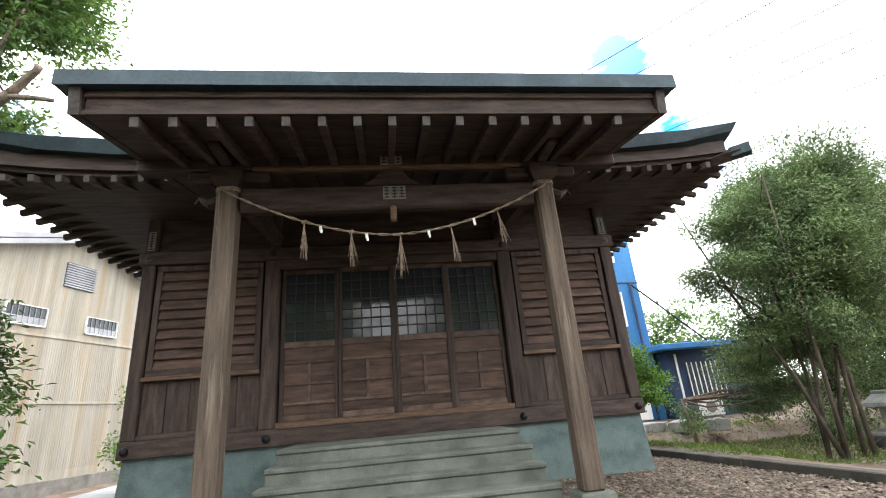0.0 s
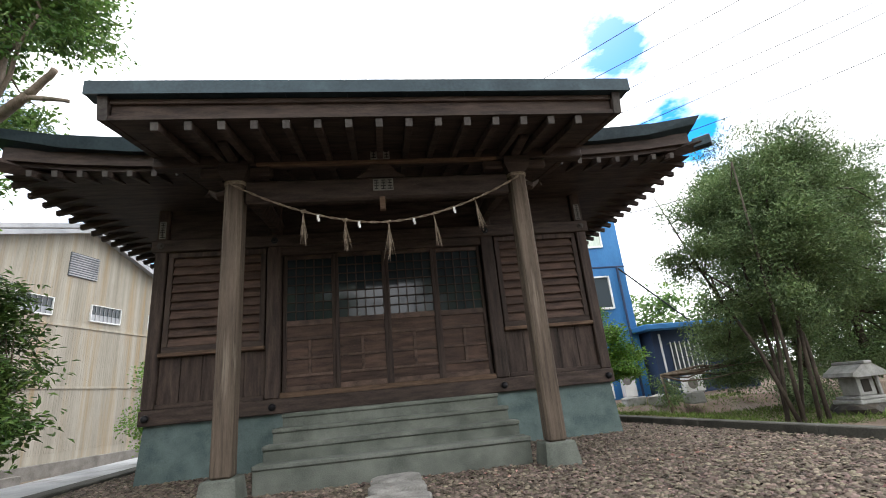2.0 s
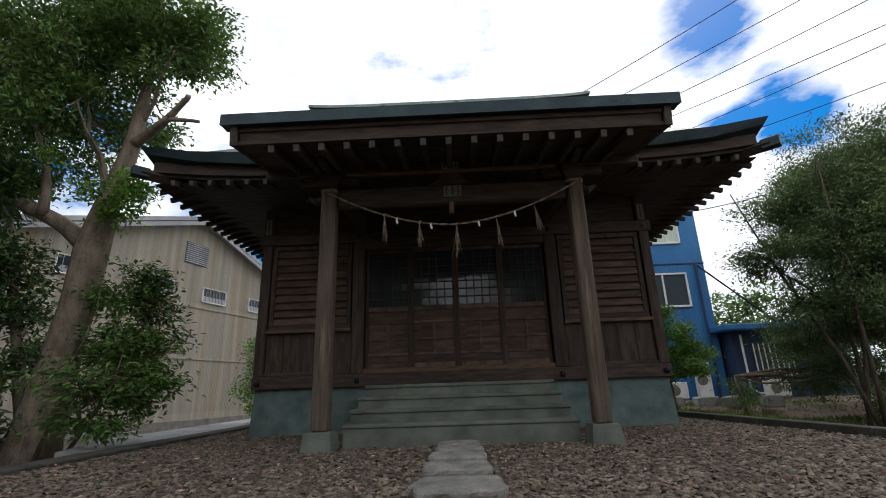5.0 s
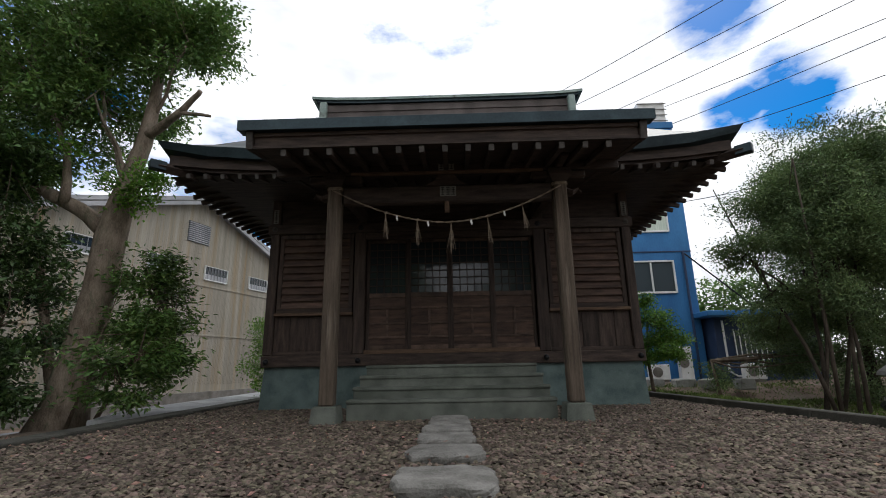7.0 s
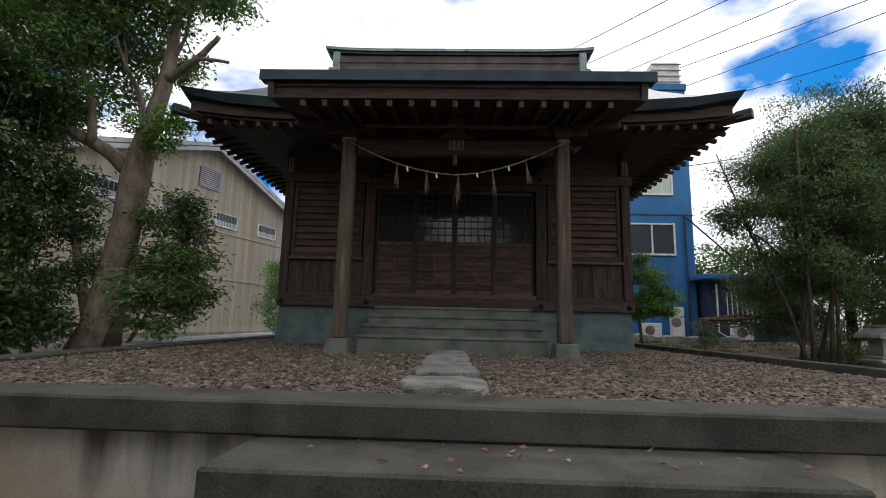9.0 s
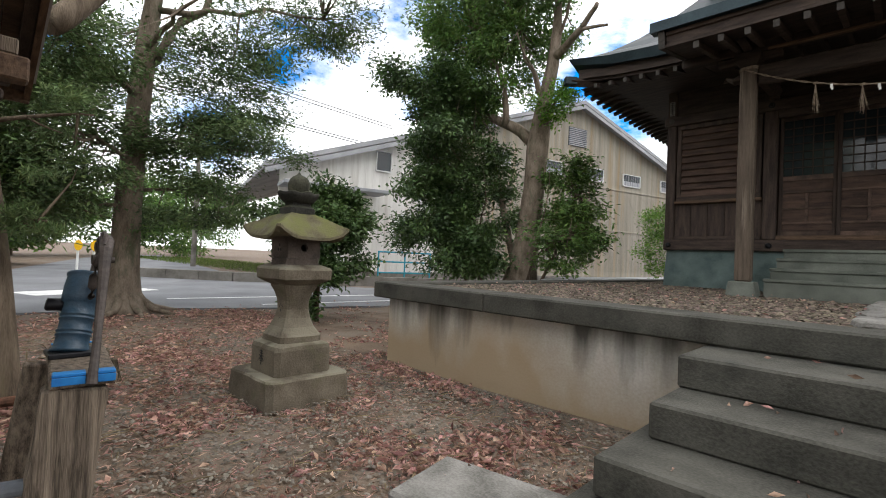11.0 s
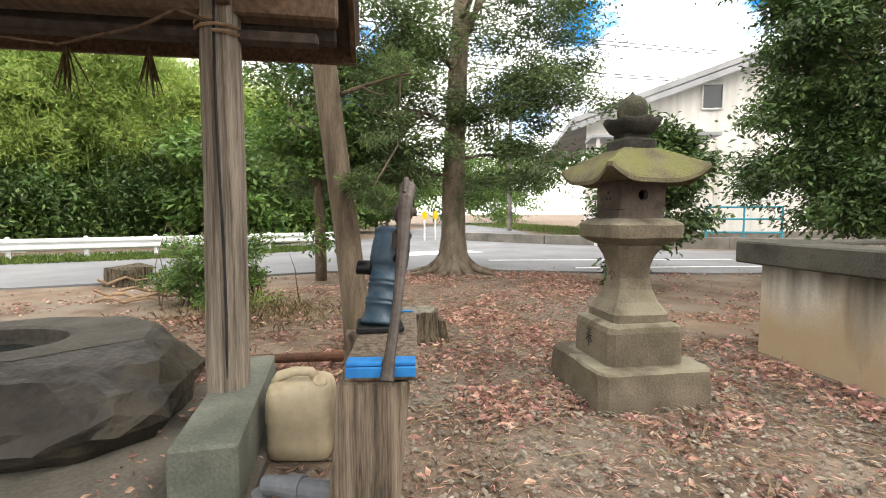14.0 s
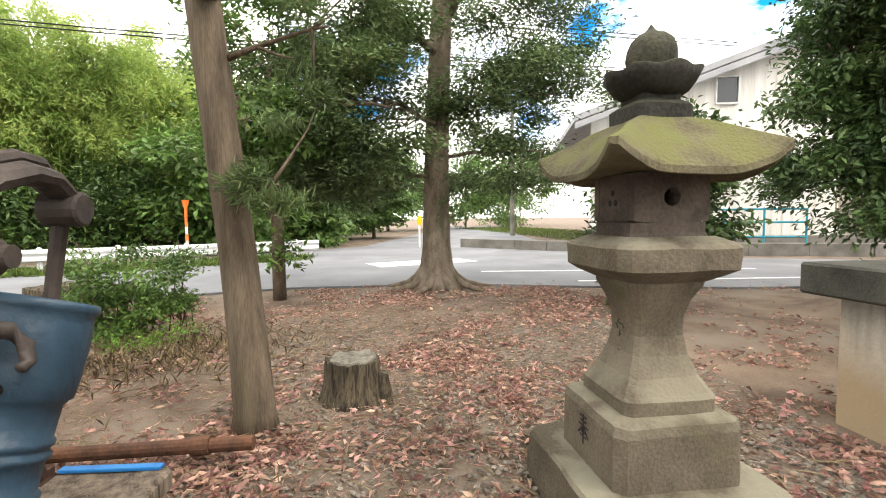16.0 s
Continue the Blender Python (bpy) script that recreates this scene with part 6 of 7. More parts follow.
# evergreen oak west of the hall
B = [(-6.86, -0.75, 0.6), (-6.78, -0.7, 1.2), (-6.68, -0.68, 2.2), (-6.60, -0.62, 3.2), (-6.56, -0.6, 4.2), (-6.52, -0.55, 4.8), (-6.45, -0.5, 5.5), (-6.30, -0.45, 6.3), (-6.25, -0.4, 7.2), (-6.3, -0.3, 8.4), (-6.4, -0.2, 9.8)]
R = [0.50, 0.36, 0.295, 0.265, 0.275, 0.24, 0.18, 0.155, 0.125, 0.07, 0.03]
tree("evergreen_oak", "tall evergreen oak with pale bark and bare sawn limbs", [(B, R), ([(-6.95, -0.6, 0.7), (-7.25, -0.7, 1.9), (-7.6, -0.8, 3.4), (-7.9, -0.9, 4.8)], [0.12, 0.09, 0.07, 0.03])],
     [((-6.7, -0.6, 4.35), (-7.7, -0.9, 5.05), 0.16, 0.12), ((-7.7, -0.9, 5.05), (-9.4, -0.4, 5.6), 0.12, 0.06), ((-7.35, -0.9, 4.85), (-7.3, -1.1, 6.0), 0.10, 0.05), ((-7.3, -1.1, 5.8), (-8.1, -1.2, 7.4), 0.055, 0.02),
      ((-6.27, -0.45, 6.45), (-5.3, -0.9, 6.75), 0.11, 0.07), ((-5.3, -0.9, 6.75), (-4.85, -1.1, 7.05), 0.07, 0.05), ((-5.4, -0.85, 6.73), (-4.65, -1.0, 6.55), 0.05, 0.03),
      ((-6.5, -0.5, 5.3), (-7.2, -0.9, 7.6), 0.06, 0.03), ((-6.25, -0.4, 6.9), (-5.3, -1.0, 8.3), 0.05, 0.02), ((-6.6, -0.55, 4.7), (-5.9, -0.9, 5.2), 0.10, 0.03), ((-6.5, -0.5, 5.4), (-6.9, -1.2, 7.0), 0.05, 0.02), ((-6.3, -0.3, 8.0), (-4.9, -0.8, 8.7), 0.05, 0.015)],
     [((-7.8, -0.9, 8.3), (1.6, 1.3, 1.3), 190), ((-6.2, -0.6, 9.4), (1.5, 1.3, 1.0), 170), ((-8.8, -0.6, 6.6), (1.4, 1.2, 1.0), 130), ((-5.35, -0.9, 8.5), (0.75, 0.8, 0.6), 60), ((-7.3, -1.2, 7.0), (0.8, 0.8, 0.7), 45), ((-9.4, -0.4, 8.4), (1.4, 1.3, 1.5), 150), ((-7.1, 0.6, 7.4), (1.0, 0.9, 1.1), 50), ((-8.1, -0.9, 5.4), (0.8, 0.8, 0.5), 40), ((-10.2, -0.3, 6.2), (1.2, 1.2, 1.6), 110), ((-8.0, -0.6, 10.0), (1.8, 1.4, 0.9), 140)],
     BARK_PALE, LEAF_MID, 56, 0.13, 0.058, 0.2, 0.05, 0.3, 21, 0.18, [(LEAF_BRIGHT, [((-5.95, -0.95, 4.95), (0.55, 0.45, 0.45), 34), ((-7.25, -1.1, 5.8), (0.2, 0.2, 0.2), 4), ((-6.0, -0.9, 9.4), (0.5, 0.4, 0.3), 10)], 42, 0.11, 0.05, 0.15)])
# dense dark shrubs round its foot
tree("evergreen_shrub", "dense dark evergreen shrub with many thin stems", [([(-8.0, -0.8, 0.4), (-8.1, -1.0, 1.8), (-8.3, -1.1, 3.6)], [0.07, 0.05, 0.02]), ([(-8.6, -0.6, 0.3), (-8.9, -0.9, 2.0), (-9.2, -1.1, 3.4)], [0.06, 0.045, 0.02])],
     [((-8.1, -1.0, 1.8), (-7.4, -1.5, 2.8), 0.03, 0.012), ((-8.2, -1.0, 2.4), (-9.2, -1.6, 3.6), 0.035, 0.012)],
     [((-7.9, -1.25, 3.9), (0.7, 0.6, 0.6), 46), ((-7.7, -1.5, 1.4), (0.6, 0.5, 0.5), 34), ((-8.9, -1.4, 5.3), (0.8, 0.9, 0.6), 56), ((-8.3, -1.2, 3.0), (0.8, 0.7, 0.8), 70), ((-9.3, -1.3, 3.9), (0.9, 0.8, 0.9), 80), ((-8.3, -1.5, 1.6), (0.8, 0.7, 0.6), 60), ((-9.4, -1.5, 2.1), (0.9, 0.8, 0.8), 70), ((-7.5, -0.9, 2.6), (0.5, 0.5, 0.5), 22), ((-8.5, -2.35, 4.5), (0.75, 0.6, 0.32), 34), ((-8.9, -2.5, 3.2), (0.6, 0.5, 0.3), 26), ((-9.3, -2.3, 6.2), (0.8, 0.7, 0.4), 36), ((-8.6, -2.2, 2.2), (0.6, 0.5, 0.3), 24), ((-8.2, -1.9, 5.6), (0.6, 0.7, 0.35), 26)],
     BARK, LEAF_DARK, 72, 0.135, 0.06, 0.25, 0.1, 0.3, 22, 0.1)
tree("evergreen_shrub", "leafy shrub leaning out over the precinct kerb", [([(-6.5, -1.0, 0.7), (-6.2, -1.1, 1.5), (-5.9, -1.3, 2.3)], [0.035, 0.025, 0.01]), ([(-6.4, -0.6, 0.7), (-6.0, -0.3, 1.8), (-5.7, -0.1, 3.0)], [0.04, 0.03, 0.012])],
     [((-6.1, -1.1, 1.5), (-5.2, -1.3, 2.0), 0.02, 0.008), ((-6.0, -0.3, 1.8), (-5.3, -0.3, 2.6), 0.02, 0.008)],
     [((-5.4, -1.2, 1.95), (0.75, 0.6, 0.35), 50), ((-5.75, -0.3, 2.9), (0.65, 0.6, 0.6), 50), ((-5.6, -1.1, 1.4), (0.5, 0.5, 0.25), 20), ((-5.45, -0.8, 2.45), (0.6, 0.5, 0.3), 36), ((-5.9, -0.6, 3.6), (0.5, 0.5, 0.3), 26), ((-5.0, -0.8, 1.95), (0.45, 0.45, 0.16), 26), ((-5.1, -0.7, 2.3), (0.5, 0.4, 0.18), 24), ((-5.05, -0.9, 1.55), (0.4, 0.4, 0.14), 18), ((-6.1, -0.4, 2.2), (0.5, 0.5, 0.5), 30), ((-5.5, -0.6, 3.25), (0.45, 0.4, 0.25), 22)],
     BARK, LEAF_MID, 30, 0.13, 0.05, 0.17, 0.15, 0.5, 23, 0.6)
tree("garden_shrub", "rounded bright green shrub beside the hall", [([(-4.75, 4.2, 0.9), (-4.8, 4.2, 2.2)], [0.05, 0.02])], [], [((-4.95, 4.0, 2.0), (0.7, 0.9, 1.1), 90), ((-5.3, 4.4, 2.7), (0.6, 0.6, 0.7), 50)], BARK, LEAF_BRIGHT, 45, 0.07, 0.04, 0.13, 0, 0.2, 24, 0.1, kind_of="shrub")

# clump-stemmed trees east of the kerb
stems = []
rs = random.Random(4)
for k in range(7):
    x, y = 5.75 + rs.uniform(-0.28, 0.32), -1.75 + rs.uniform(-0.3, 0.3)
    tx, ty = x + rs.uniform(-1.2, 1.6), y + rs.uniform(-0.5, 1.2)
    stems.append(([(x, y, 0.85), (x + 0.25 * (tx - x) + 0.03, y + 0.2 * (ty - y), 1.9), (x + 0.6 * (tx - x), y + 0.6 * (ty - y), 3.2), (tx, ty, 4.8)], [0.032, 0.026, 0.02, 0.009]))
east_tree = tree("evergreen_tree", "clump-stemmed evergreen tree with fine grey-green leaves", stems, [((5.6, -1.7, 2.6), (4.9, -1.5, 3.35), 0.025, 0.008), ((6.2, -1.5, 3.0), (7.4, -1.2, 4.6), 0.03, 0.01)],
     [((9.3, -1.4, 3.6), (1.0, 1.0, 1.3), 110), ((9.2, -0.8, 5.0), (1.1, 1.0, 1.0), 110), ((6.5, -1.3, 4.65), (1.0, 1.0, 1.0), 210), ((5.95, -1.6, 4.0), (0.95, 0.9, 0.8), 150), ((7.6, -0.9, 4.5), (1.1, 1.0, 1.2), 190), ((6.2, -2.1, 3.2), (0.8, 0.4, 0.8), 80), ((7.3, -0.9, 3.3), (1.1, 1.0, 1.0), 120), ((5.0, -1.45, 3.45), (0.34, 0.32, 0.22), 20), ((5.35, -1.3, 2.75), (0.6, 0.5, 0.4), 30), ((5.5, -1.0, 2.0), (0.45, 0.5, 0.3), 18), ((6.7, -1.2, 2.5), (0.8, 0.6, 0.5), 36), ((8.4, -0.3, 4.0), (1.2, 1.2, 1.6), 120)],
     BARK_DARK, LEAF_FINE, 165, 0.066, 0.023, 0.15, 0.05, 0.25, 31, 0.08)
east_tree.location, east_tree.scale = (-0.06, 4.19, -0.76), (1.45, 1.45, 1.45)
tree("evergreen_tree", "dark evergreen crown behind the clump-stemmed tree", [([(12.2, 5.2, 0.3), (12.3, 5.3, 2.5), (12.6, 5.2, 5.0), (12.8, 5.0, 7.6)], [0.16, 0.13, 0.09, 0.03]), ([(13.6, 4.6, 0.3), (13.9, 4.7, 3.0), (14.4, 4.6, 6.0)], [0.13, 0.1, 0.03])],
     [((12.3, 5.3, 2.5), (10.6, 5.0, 4.2), 0.06, 0.015), ((12.5, 5.2, 4.2), (14.4, 5.0, 5.2), 0.06, 0.015)],
     [((11.6, 5.0, 7.0), (1.3, 1.0, 1.4), 150), ((13.2, 5.0, 7.2), (1.4, 1.0, 1.4), 170), ((14.8, 4.8, 6.6), (1.4, 1.0, 1.6), 170), ((14.6, 4.8, 4.3), (1.4, 1.0, 1.4), 170), ((12.9, 5.0, 4.9), (1.4, 1.0, 1.4), 160), ((11.0, 5.0, 4.8), (1.2, 1.0, 1.2), 120), ((13.4, 5.0, 2.3), (1.6, 1.0, 1.2), 170), ((11.2, 5.2, 2.4), (1.3, 0.9, 1.1), 110), ((15.6, 4.4, 2.6), (1.3, 1.0, 1.6), 130), ((9.6, 5.2, 2.1), (0.9, 0.7, 0.9), 60)],
     BARK_DARK, LEAF_FINE, 70, 0.12, 0.04, 0.22, 0.05, 0.25, 34, 0.06)
east_shrub = tree("evergreen_shrub", "low dark shrub under the clump-stemmed trees", [([(5.35, 0.6, 0.9), (5.3, 0.7, 1.7)], [0.04, 0.015])], [], [((5.3, 0.7, 1.5), (0.3, 0.35, 0.3), 14), ((7.2, -0.2, 1.6), (0.9, 0.8, 0.75), 60), ((8.6, 0.5, 2.0), (1.0, 1.0, 1.1), 70)], BARK, LEAF_FINE, 80, 0.06, 0.024, 0.13, 0.1, 0.2, 32, 0.05, kind_of="shrub")
east_shrub.location, east_shrub.scale = (-0.06, 4.19, -0.76), (1.45, 1.45, 1.45)
tree("young_tree", "small bright green broadleaf tree behind the hall corner", [([(5.2, 3.6, 0.9), (5.15, 3.6, 1.7), (5.2, 3.5, 2.8)], [0.05, 0.04, 0.015])], [((5.15, 3.6, 1.6), (4.8, 3.5, 2.4), 0.02, 0.008), ((5.15, 3.6, 1.7), (5.7, 3.4, 2.4), 0.02, 0.008)], [((5.15, 3.5, 2.45), (0.7, 0.7, 0.75), 90), ((5.6, 3.3, 1.95), (0.6, 0.5, 0.35), 40), ((4.9, 3.5, 3.1), (0.4, 0.4, 0.4), 24), ((4.85, 3.4, 1.8), (0.4, 0.4, 0.3), 20)], BARK, LEAF_BRIGHT, 60, 0.07, 0.042, 0.12, 0.1, 0.3, 33, 0.1)

# tall tree by the road, with spreading tiers
B = [(-10.95, -8.3, -0.1), (-10.95, -8.3, 0.12), (-10.95, -8.3, 0.35), (-10.93, -8.3, 0.8), (-10.9, -8.3, 2.0), (-10.9, -8.25, 3.4), (-10.85, -8.2, 4.6), (-10.75, -8.15, 5.6), (-10.7, -8.0, 7.2), (-10.8, -8.0, 9.0)]
R = [0.62, 0.46, 0.33, 0.265, 0.235, 0.215, 0.20, 0.17, 0.12, 0.04]
road_tree = tree("roadside_tree", "tall roadside evergreen with tiered boughs and spreading roots", [(B, R)],
     [((-10.85, -8.2, 4.5), (-10.2, -6.9, 7.0), 0.13, 0.05), ((-10.85, -8.2, 4.2), (-9.2, -9.6, 4.6), 0.09, 0.03), ((-10.9, -8.25, 3.4), (-10.4, -6.2, 3.5), 0.06, 0.02), ((-10.9, -8.25, 3.0), (-9.0, -9.4, 2.9), 0.06, 0.02), ((-10.9, -8.3, 2.6), (-8.8, -8.6, 2.4), 0.05, 0.015), ((-10.9, -8.3, 2.4), (-10.6, -6.4, 2.5), 0.045, 0.015), ((-10.9, -8.3, 2.1), (-10.3, -10.2, 1.9), 0.045, 0.015), ((-10.8, -8.2, 5.2), (-8.3, -8.0, 5.4), 0.07, 0.02), ((-10.7, -8.1, 6.0), (-8.9, -5.4, 6.3), 0.07, 0.02), ((-10.7, -8.1, 6.2), (-9.4, -10.6, 6.4), 0.08, 0.02)],
     [((-10.2, -9.6, 2.6), (1.2, 1.1, 0.28), 64), ((-9.5, -9.9, 3.3), (1.2, 1.1, 0.28), 60), ((-10.5, -6.8, 2.6), (1.0, 1.2, 0.22), 50), ((-10.3, -6.3, 3.5), (1.1, 1.2, 0.24), 54), ((-10.4, -10.6, 1.9), (1.0, 1.0, 0.3), 44), ((-10.3, -6.8, 4.5), (1.2, 1.2, 0.26), 50), ((-9.4, -9.6, 4.4), (1.3, 1.2, 0.35), 60), ((-9.4, -6.4, 5.6), (1.5, 1.3, 0.4), 46), ((-9.2, -10.3, 5.4), (1.5, 1.4, 0.5), 56), ((-9.3, -5.0, 6.4), (1.4, 1.2, 0.5), 64), ((-9.6, -9.8, 6.9), (1.7, 1.7, 0.7), 60), ((-10.5, -7.5, 8.4), (2.0, 2.0, 1.0), 60), ((-11.4, -9.4, 3.6), (0.9, 1.2, 0.8), 50), ((-11.3, -7.9, 1.75), (0.6, 0.8, 0.2), 16), ((-8.0, -6.2, 7.5), (1.2, 1.2, 0.5), 50), ((-7.6, -9.2, 7.4), (1.3, 1.3, 0.6), 60), ((-11.6, -8.4, 5.2), (0.8, 1.6, 1.0), 60),
      ((-10.6, -10.1, 3.0), (1.1, 1.2, 0.5), 70), ((-10.8, -10.9, 3.8), (1.0, 1.1, 0.6), 50), ((-10.2, -9.6, 4.0), (1.0, 1.0, 0.4), 80), ((-10.5, -9.3, 2.1), (0.9, 0.9, 0.35), 60), ((-11.2, -10.6, 2.2), (0.9, 1.1, 0.7), 90),
      ((-10.6, -7.4, 3.2), (0.9, 0.9, 0.3), 70), ((-10.4, -7.0, 2.0), (0.9, 0.9, 0.2), 44), ((-10.5, -6.9, 3.95), (1.0, 1.0, 0.3), 70), ((-10.3, -7.3, 5.1), (1.1, 1.0, 0.4), 30)],
     BARK_PALE, LEAF_FINE, 66, 0.105, 0.04, 0.21, 0.12, 0.55, 41, 0.14)
for k in range(9):
    a = k * 0.7 + 0.2
    path = [(-10.95 + r * math.cos(a + 0.1 * math.sin(r * 4)), -8.3 + r * math.sin(a + 0.1 * math.sin(r * 4)), z) for r, z in ((0.2, 0.42), (0.36, 0.2), (0.55, 0.08), (0.8, 0.03), (1.1, -0.02))]
    part("root", tube(bmesh.new(), path, [0.09, 0.085, 0.065, 0.045, 0.02], 8), BARK_PALE, road_tree, "", True)

# leaning trunk near the pump
B = [(-5.33, -10.21, -0.05), (-5.33, -10.21, 0.1), (-5.36, -10.24, 0.5), (-5.42, -10.30, 1.1), (-5.50, -10.39, 1.8), (-5.56, -10.49, 2.7), (-5.6, -10.5, 3.6), (-5.55, -10.5, 5.0)]
tree("podocarp_tree", "leaning brown-barked tree with tufts of narrow leaves", [(B, [0.155, 0.128, 0.118, 0.113, 0.11, 0.108, 0.095, 0.05])], [((-5.45, -10.3, 1.45), (-5.2, -10.0, 1.5), 0.02, 0.006), ((-5.55, -10.4, 2.3), (-5.4, -9.7, 2.5), 0.025, 0.008), ((-5.6, -10.5, 3.2), (-5.2, -10.9, 3.6), 0.03, 0.01), ((-5.57, -10.47, 2.72), (-4.3, -10.12, 2.83), 0.10, 0.085), ((-4.3, -10.12, 2.83), (-4.40, -9.75, 3.35), 0.085, 0.07), ((-4.40, -9.75, 3.35), (-4.9, -9.1, 3.9), 0.07, 0.03)],
     [((-5.30, -10.06, 1.50), (0.16, 0.15, 0.13), 9), ((-5.22, -9.95, 1.3), (0.12, 0.12, 0.12), 5), ((-5.5, -9.9, 2.5), (0.35, 0.35, 0.3), 16), ((-5.4, -10.6, 3.9), (0.8, 0.8, 0.5), 24), ((-5.6, -10.2, 4.7), (0.9, 0.9, 0.6), 36), ((-5.45, -9.95, 2.0), (0.22, 0.2, 0.2), 8)],
     BARK_RED, LEAF_FINE, 44, 0.10, 0.012, 0.055, 0.0, 0.0, 42, 0.12)
tree("young_tree", "thin young tree at the road's edge", [([(-10.15, -11.0, -0.05), (-10.15, -11.0, 1.2), (-10.1, -11.05, 2.6), (-10.0, -11.0, 3.8)], [0.11, 0.095, 0.075, 0.03])], [((-10.1, -11.0, 2.0), (-9.6, -11.4, 2.9), 0.03, 0.01)],
     [((-10.0, -11.2, 3.0), (0.9, 0.9, 0.7), 40), ((-10.2, -10.8, 4.2), (1.2, 1.2, 0.9), 50), ((-10.0, -11.4, 2.2), (0.6, 0.6, 0.4), 30), ((-10.15, -11.0, 0.75), (0.2, 0.2, 0.3), 5)], BARK, LEAF_MID, 48, 0.13, 0.07, 0.18, 0.1, 0.3, 43, 0.3)
# shrub behind the lantern
tree("evergreen_shrub", "round dark camellia shrub behind the lantern", [([(-8.3, -5.6, -0.05), (-8.3, -5.6, 0.8), (-8.35, -5.5, 1.8)], [0.07, 0.06, 0.03])], [],
     [((-8.4, -5.5, 1.75), (1.0, 1.0, 0.85), 170), ((-8.3, -5.9, 0.95), (0.55, 0.5, 0.5), 44), ((-8.5, -5.2, 2.4), (0.6, 0.6, 0.35), 40), ((-8.2, -5.9, 0.4), (0.2, 0.2, 0.35), 12)], BARK, LEAF_DARK, 60, 0.12, 0.06, 0.14, 0.1, 0.3, 44, 0.15, kind_of="shrub")
# weedy bush with upright stalks
wb = np.random.default_rng(45)
stalks = []
for k in range(26):
    x, y = -8.2 + wb.normal(0, 0.35), -12.3 + wb.normal(0, 0.4)
    h = wb.uniform(0.5, 1.15)
    stalks.append(([(x, y, -0.02), (x + wb.normal(0, 0.05), y + wb.normal(0, 0.05), h * 0.5), (x + wb.normal(0, 0.12), y + wb.normal(0, 0.14), h)], [0.008, 0.006, 0.003]))
tree("weedy_bush", "weedy bush of thin upright stalks in the leaf litter", stalks, [], [((-8.2, -12.3, 0.3), (0.5, 0.65, 0.3), 130), ((-8.2, -12.2, 0.65), (0.5, 0.7, 0.35), 90)], BARK, LEAF_MID, 30, 0.075, 0.032, 0.08, 0, 0.2, 46, 0.0, [(LEAF_BRIGHT, [((-7.4, -11.8, 0.12), (0.4, 0.6, 0.14), 30)], 25, 0.07, 0.015, 0.08)], kind_of="bush")

# bamboo grove across the road
rb = np.random.default_rng(51)
grove = tagged(new("bamboo_grove"), "dense bright green bamboo grove behind the guardrail", "bamboo grove")
cl = []
centres, ways = [], []
gl = [(-12.5, -42), (-15.5, -31), (-18.5, -23), (-23.5, -17.5), (-30, -14.5), (-38, -12.5)]
bmc = bmesh.new()
for k in range(230):
    t = rb.uniform(0, len(gl) - 1.001)
    i = int(t)
    p = np.array(gl[i]) + (np.array(gl[i + 1]) - np.array(gl[i])) * (t - i)
    away = rb.uniform(0.3, 7.0)
    x, y = p[0] - away * 0.75 + rb.normal(0, 0.4), p[1] - away * 0.5 + rb.normal(0, 0.4)
    h = rb.uniform(6.8, 9.4) + away * 0.35
    lean = np.array([0.9, 0.5]) * rb.uniform(0.2, 1.6) + rb.normal(0, 0.6, 2)
    pts = [(x + lean[0] * f ** 3, y + lean[1] * f ** 3, h * (f - 0.12 * f ** 6)) for f in (0, 0.35, 0.7, 0.88, 1.0)]
    tube(bmc, pts, [0.03, 0.027, 0.02, 0.012, 0.005], 5)
    m = 25
    for q in rb.uniform(0.30, 1.0, m) ** 0.75:
        # sprays droop outwards from the culm, longest at mid height
        wide = 0.62 * (1.15 - q) + 0.16
        c0 = np.array([x + lean[0] * q ** 3, y + lean[1] * q ** 3, h * (q - 0.12 * q ** 6)]) + rb.normal(0, 1, 3) * [wide, wide, 0.25]
        centres.append(c0 + rb.normal(0, 1, (58, 3)) * [0.26, 0.26, 0.20])
part("culm_mass", bmc, LEAF_BAMBOO, grove, "green bamboo stems")["kind"] = "stuff"
C = np.concatenate(centres)
V, F = leaf_mesh(rb, C, 0.27, 0.055, 0.55, 0.1)
sheet_mesh("leaves", V, F, LEAF_BAMBOO, grove)
low, lowd = [], []
for k in range(900):
    t = rb.uniform(0, len(gl) - 1.001)
    i = int(t)
    p = np.array(gl[i]) + (np.array(gl[i + 1]) - np.array(gl[i])) * (t - i)
    away = rb.uniform(-0.6, 2.2)
    top_ = 3.2 + 1.4 * noise.noise(Vector((p[0] * 0.5, p[1] * 0.5, 2)))
    c0 = np.array([p[0] - away * 0.75, p[1] - away * 0.5, 0.15 + rb.uniform(0.0, top_)])
    (low if rb.uniform() < 0.3 + 0.4 * noise.noise(Vector((p[0] * 0.6, p[1] * 0.6, c0[2] * 0.8))) else lowd).append(c0 + rb.normal(0, 0.45, (52, 3)) * [1, 1, 0.7])
C = np.concatenate(low)
V, F = leaf_mesh(rb, C, 0.26, 0.11, 0.2, 0.2, rb.normal(size=C.shape))
sheet_mesh("undergrowth", V, F, LEAF_MID, grove, "leafy undergrowth")
C = np.concatenate(lowd)
V, F = leaf_mesh(rb, C, 0.27, 0.10, 0.2, 0.2, rb.normal(size=C.shape))
sheet_mesh("undergrowth", V, F, LEAF_DARK, grove, "dark leafy undergrowth")
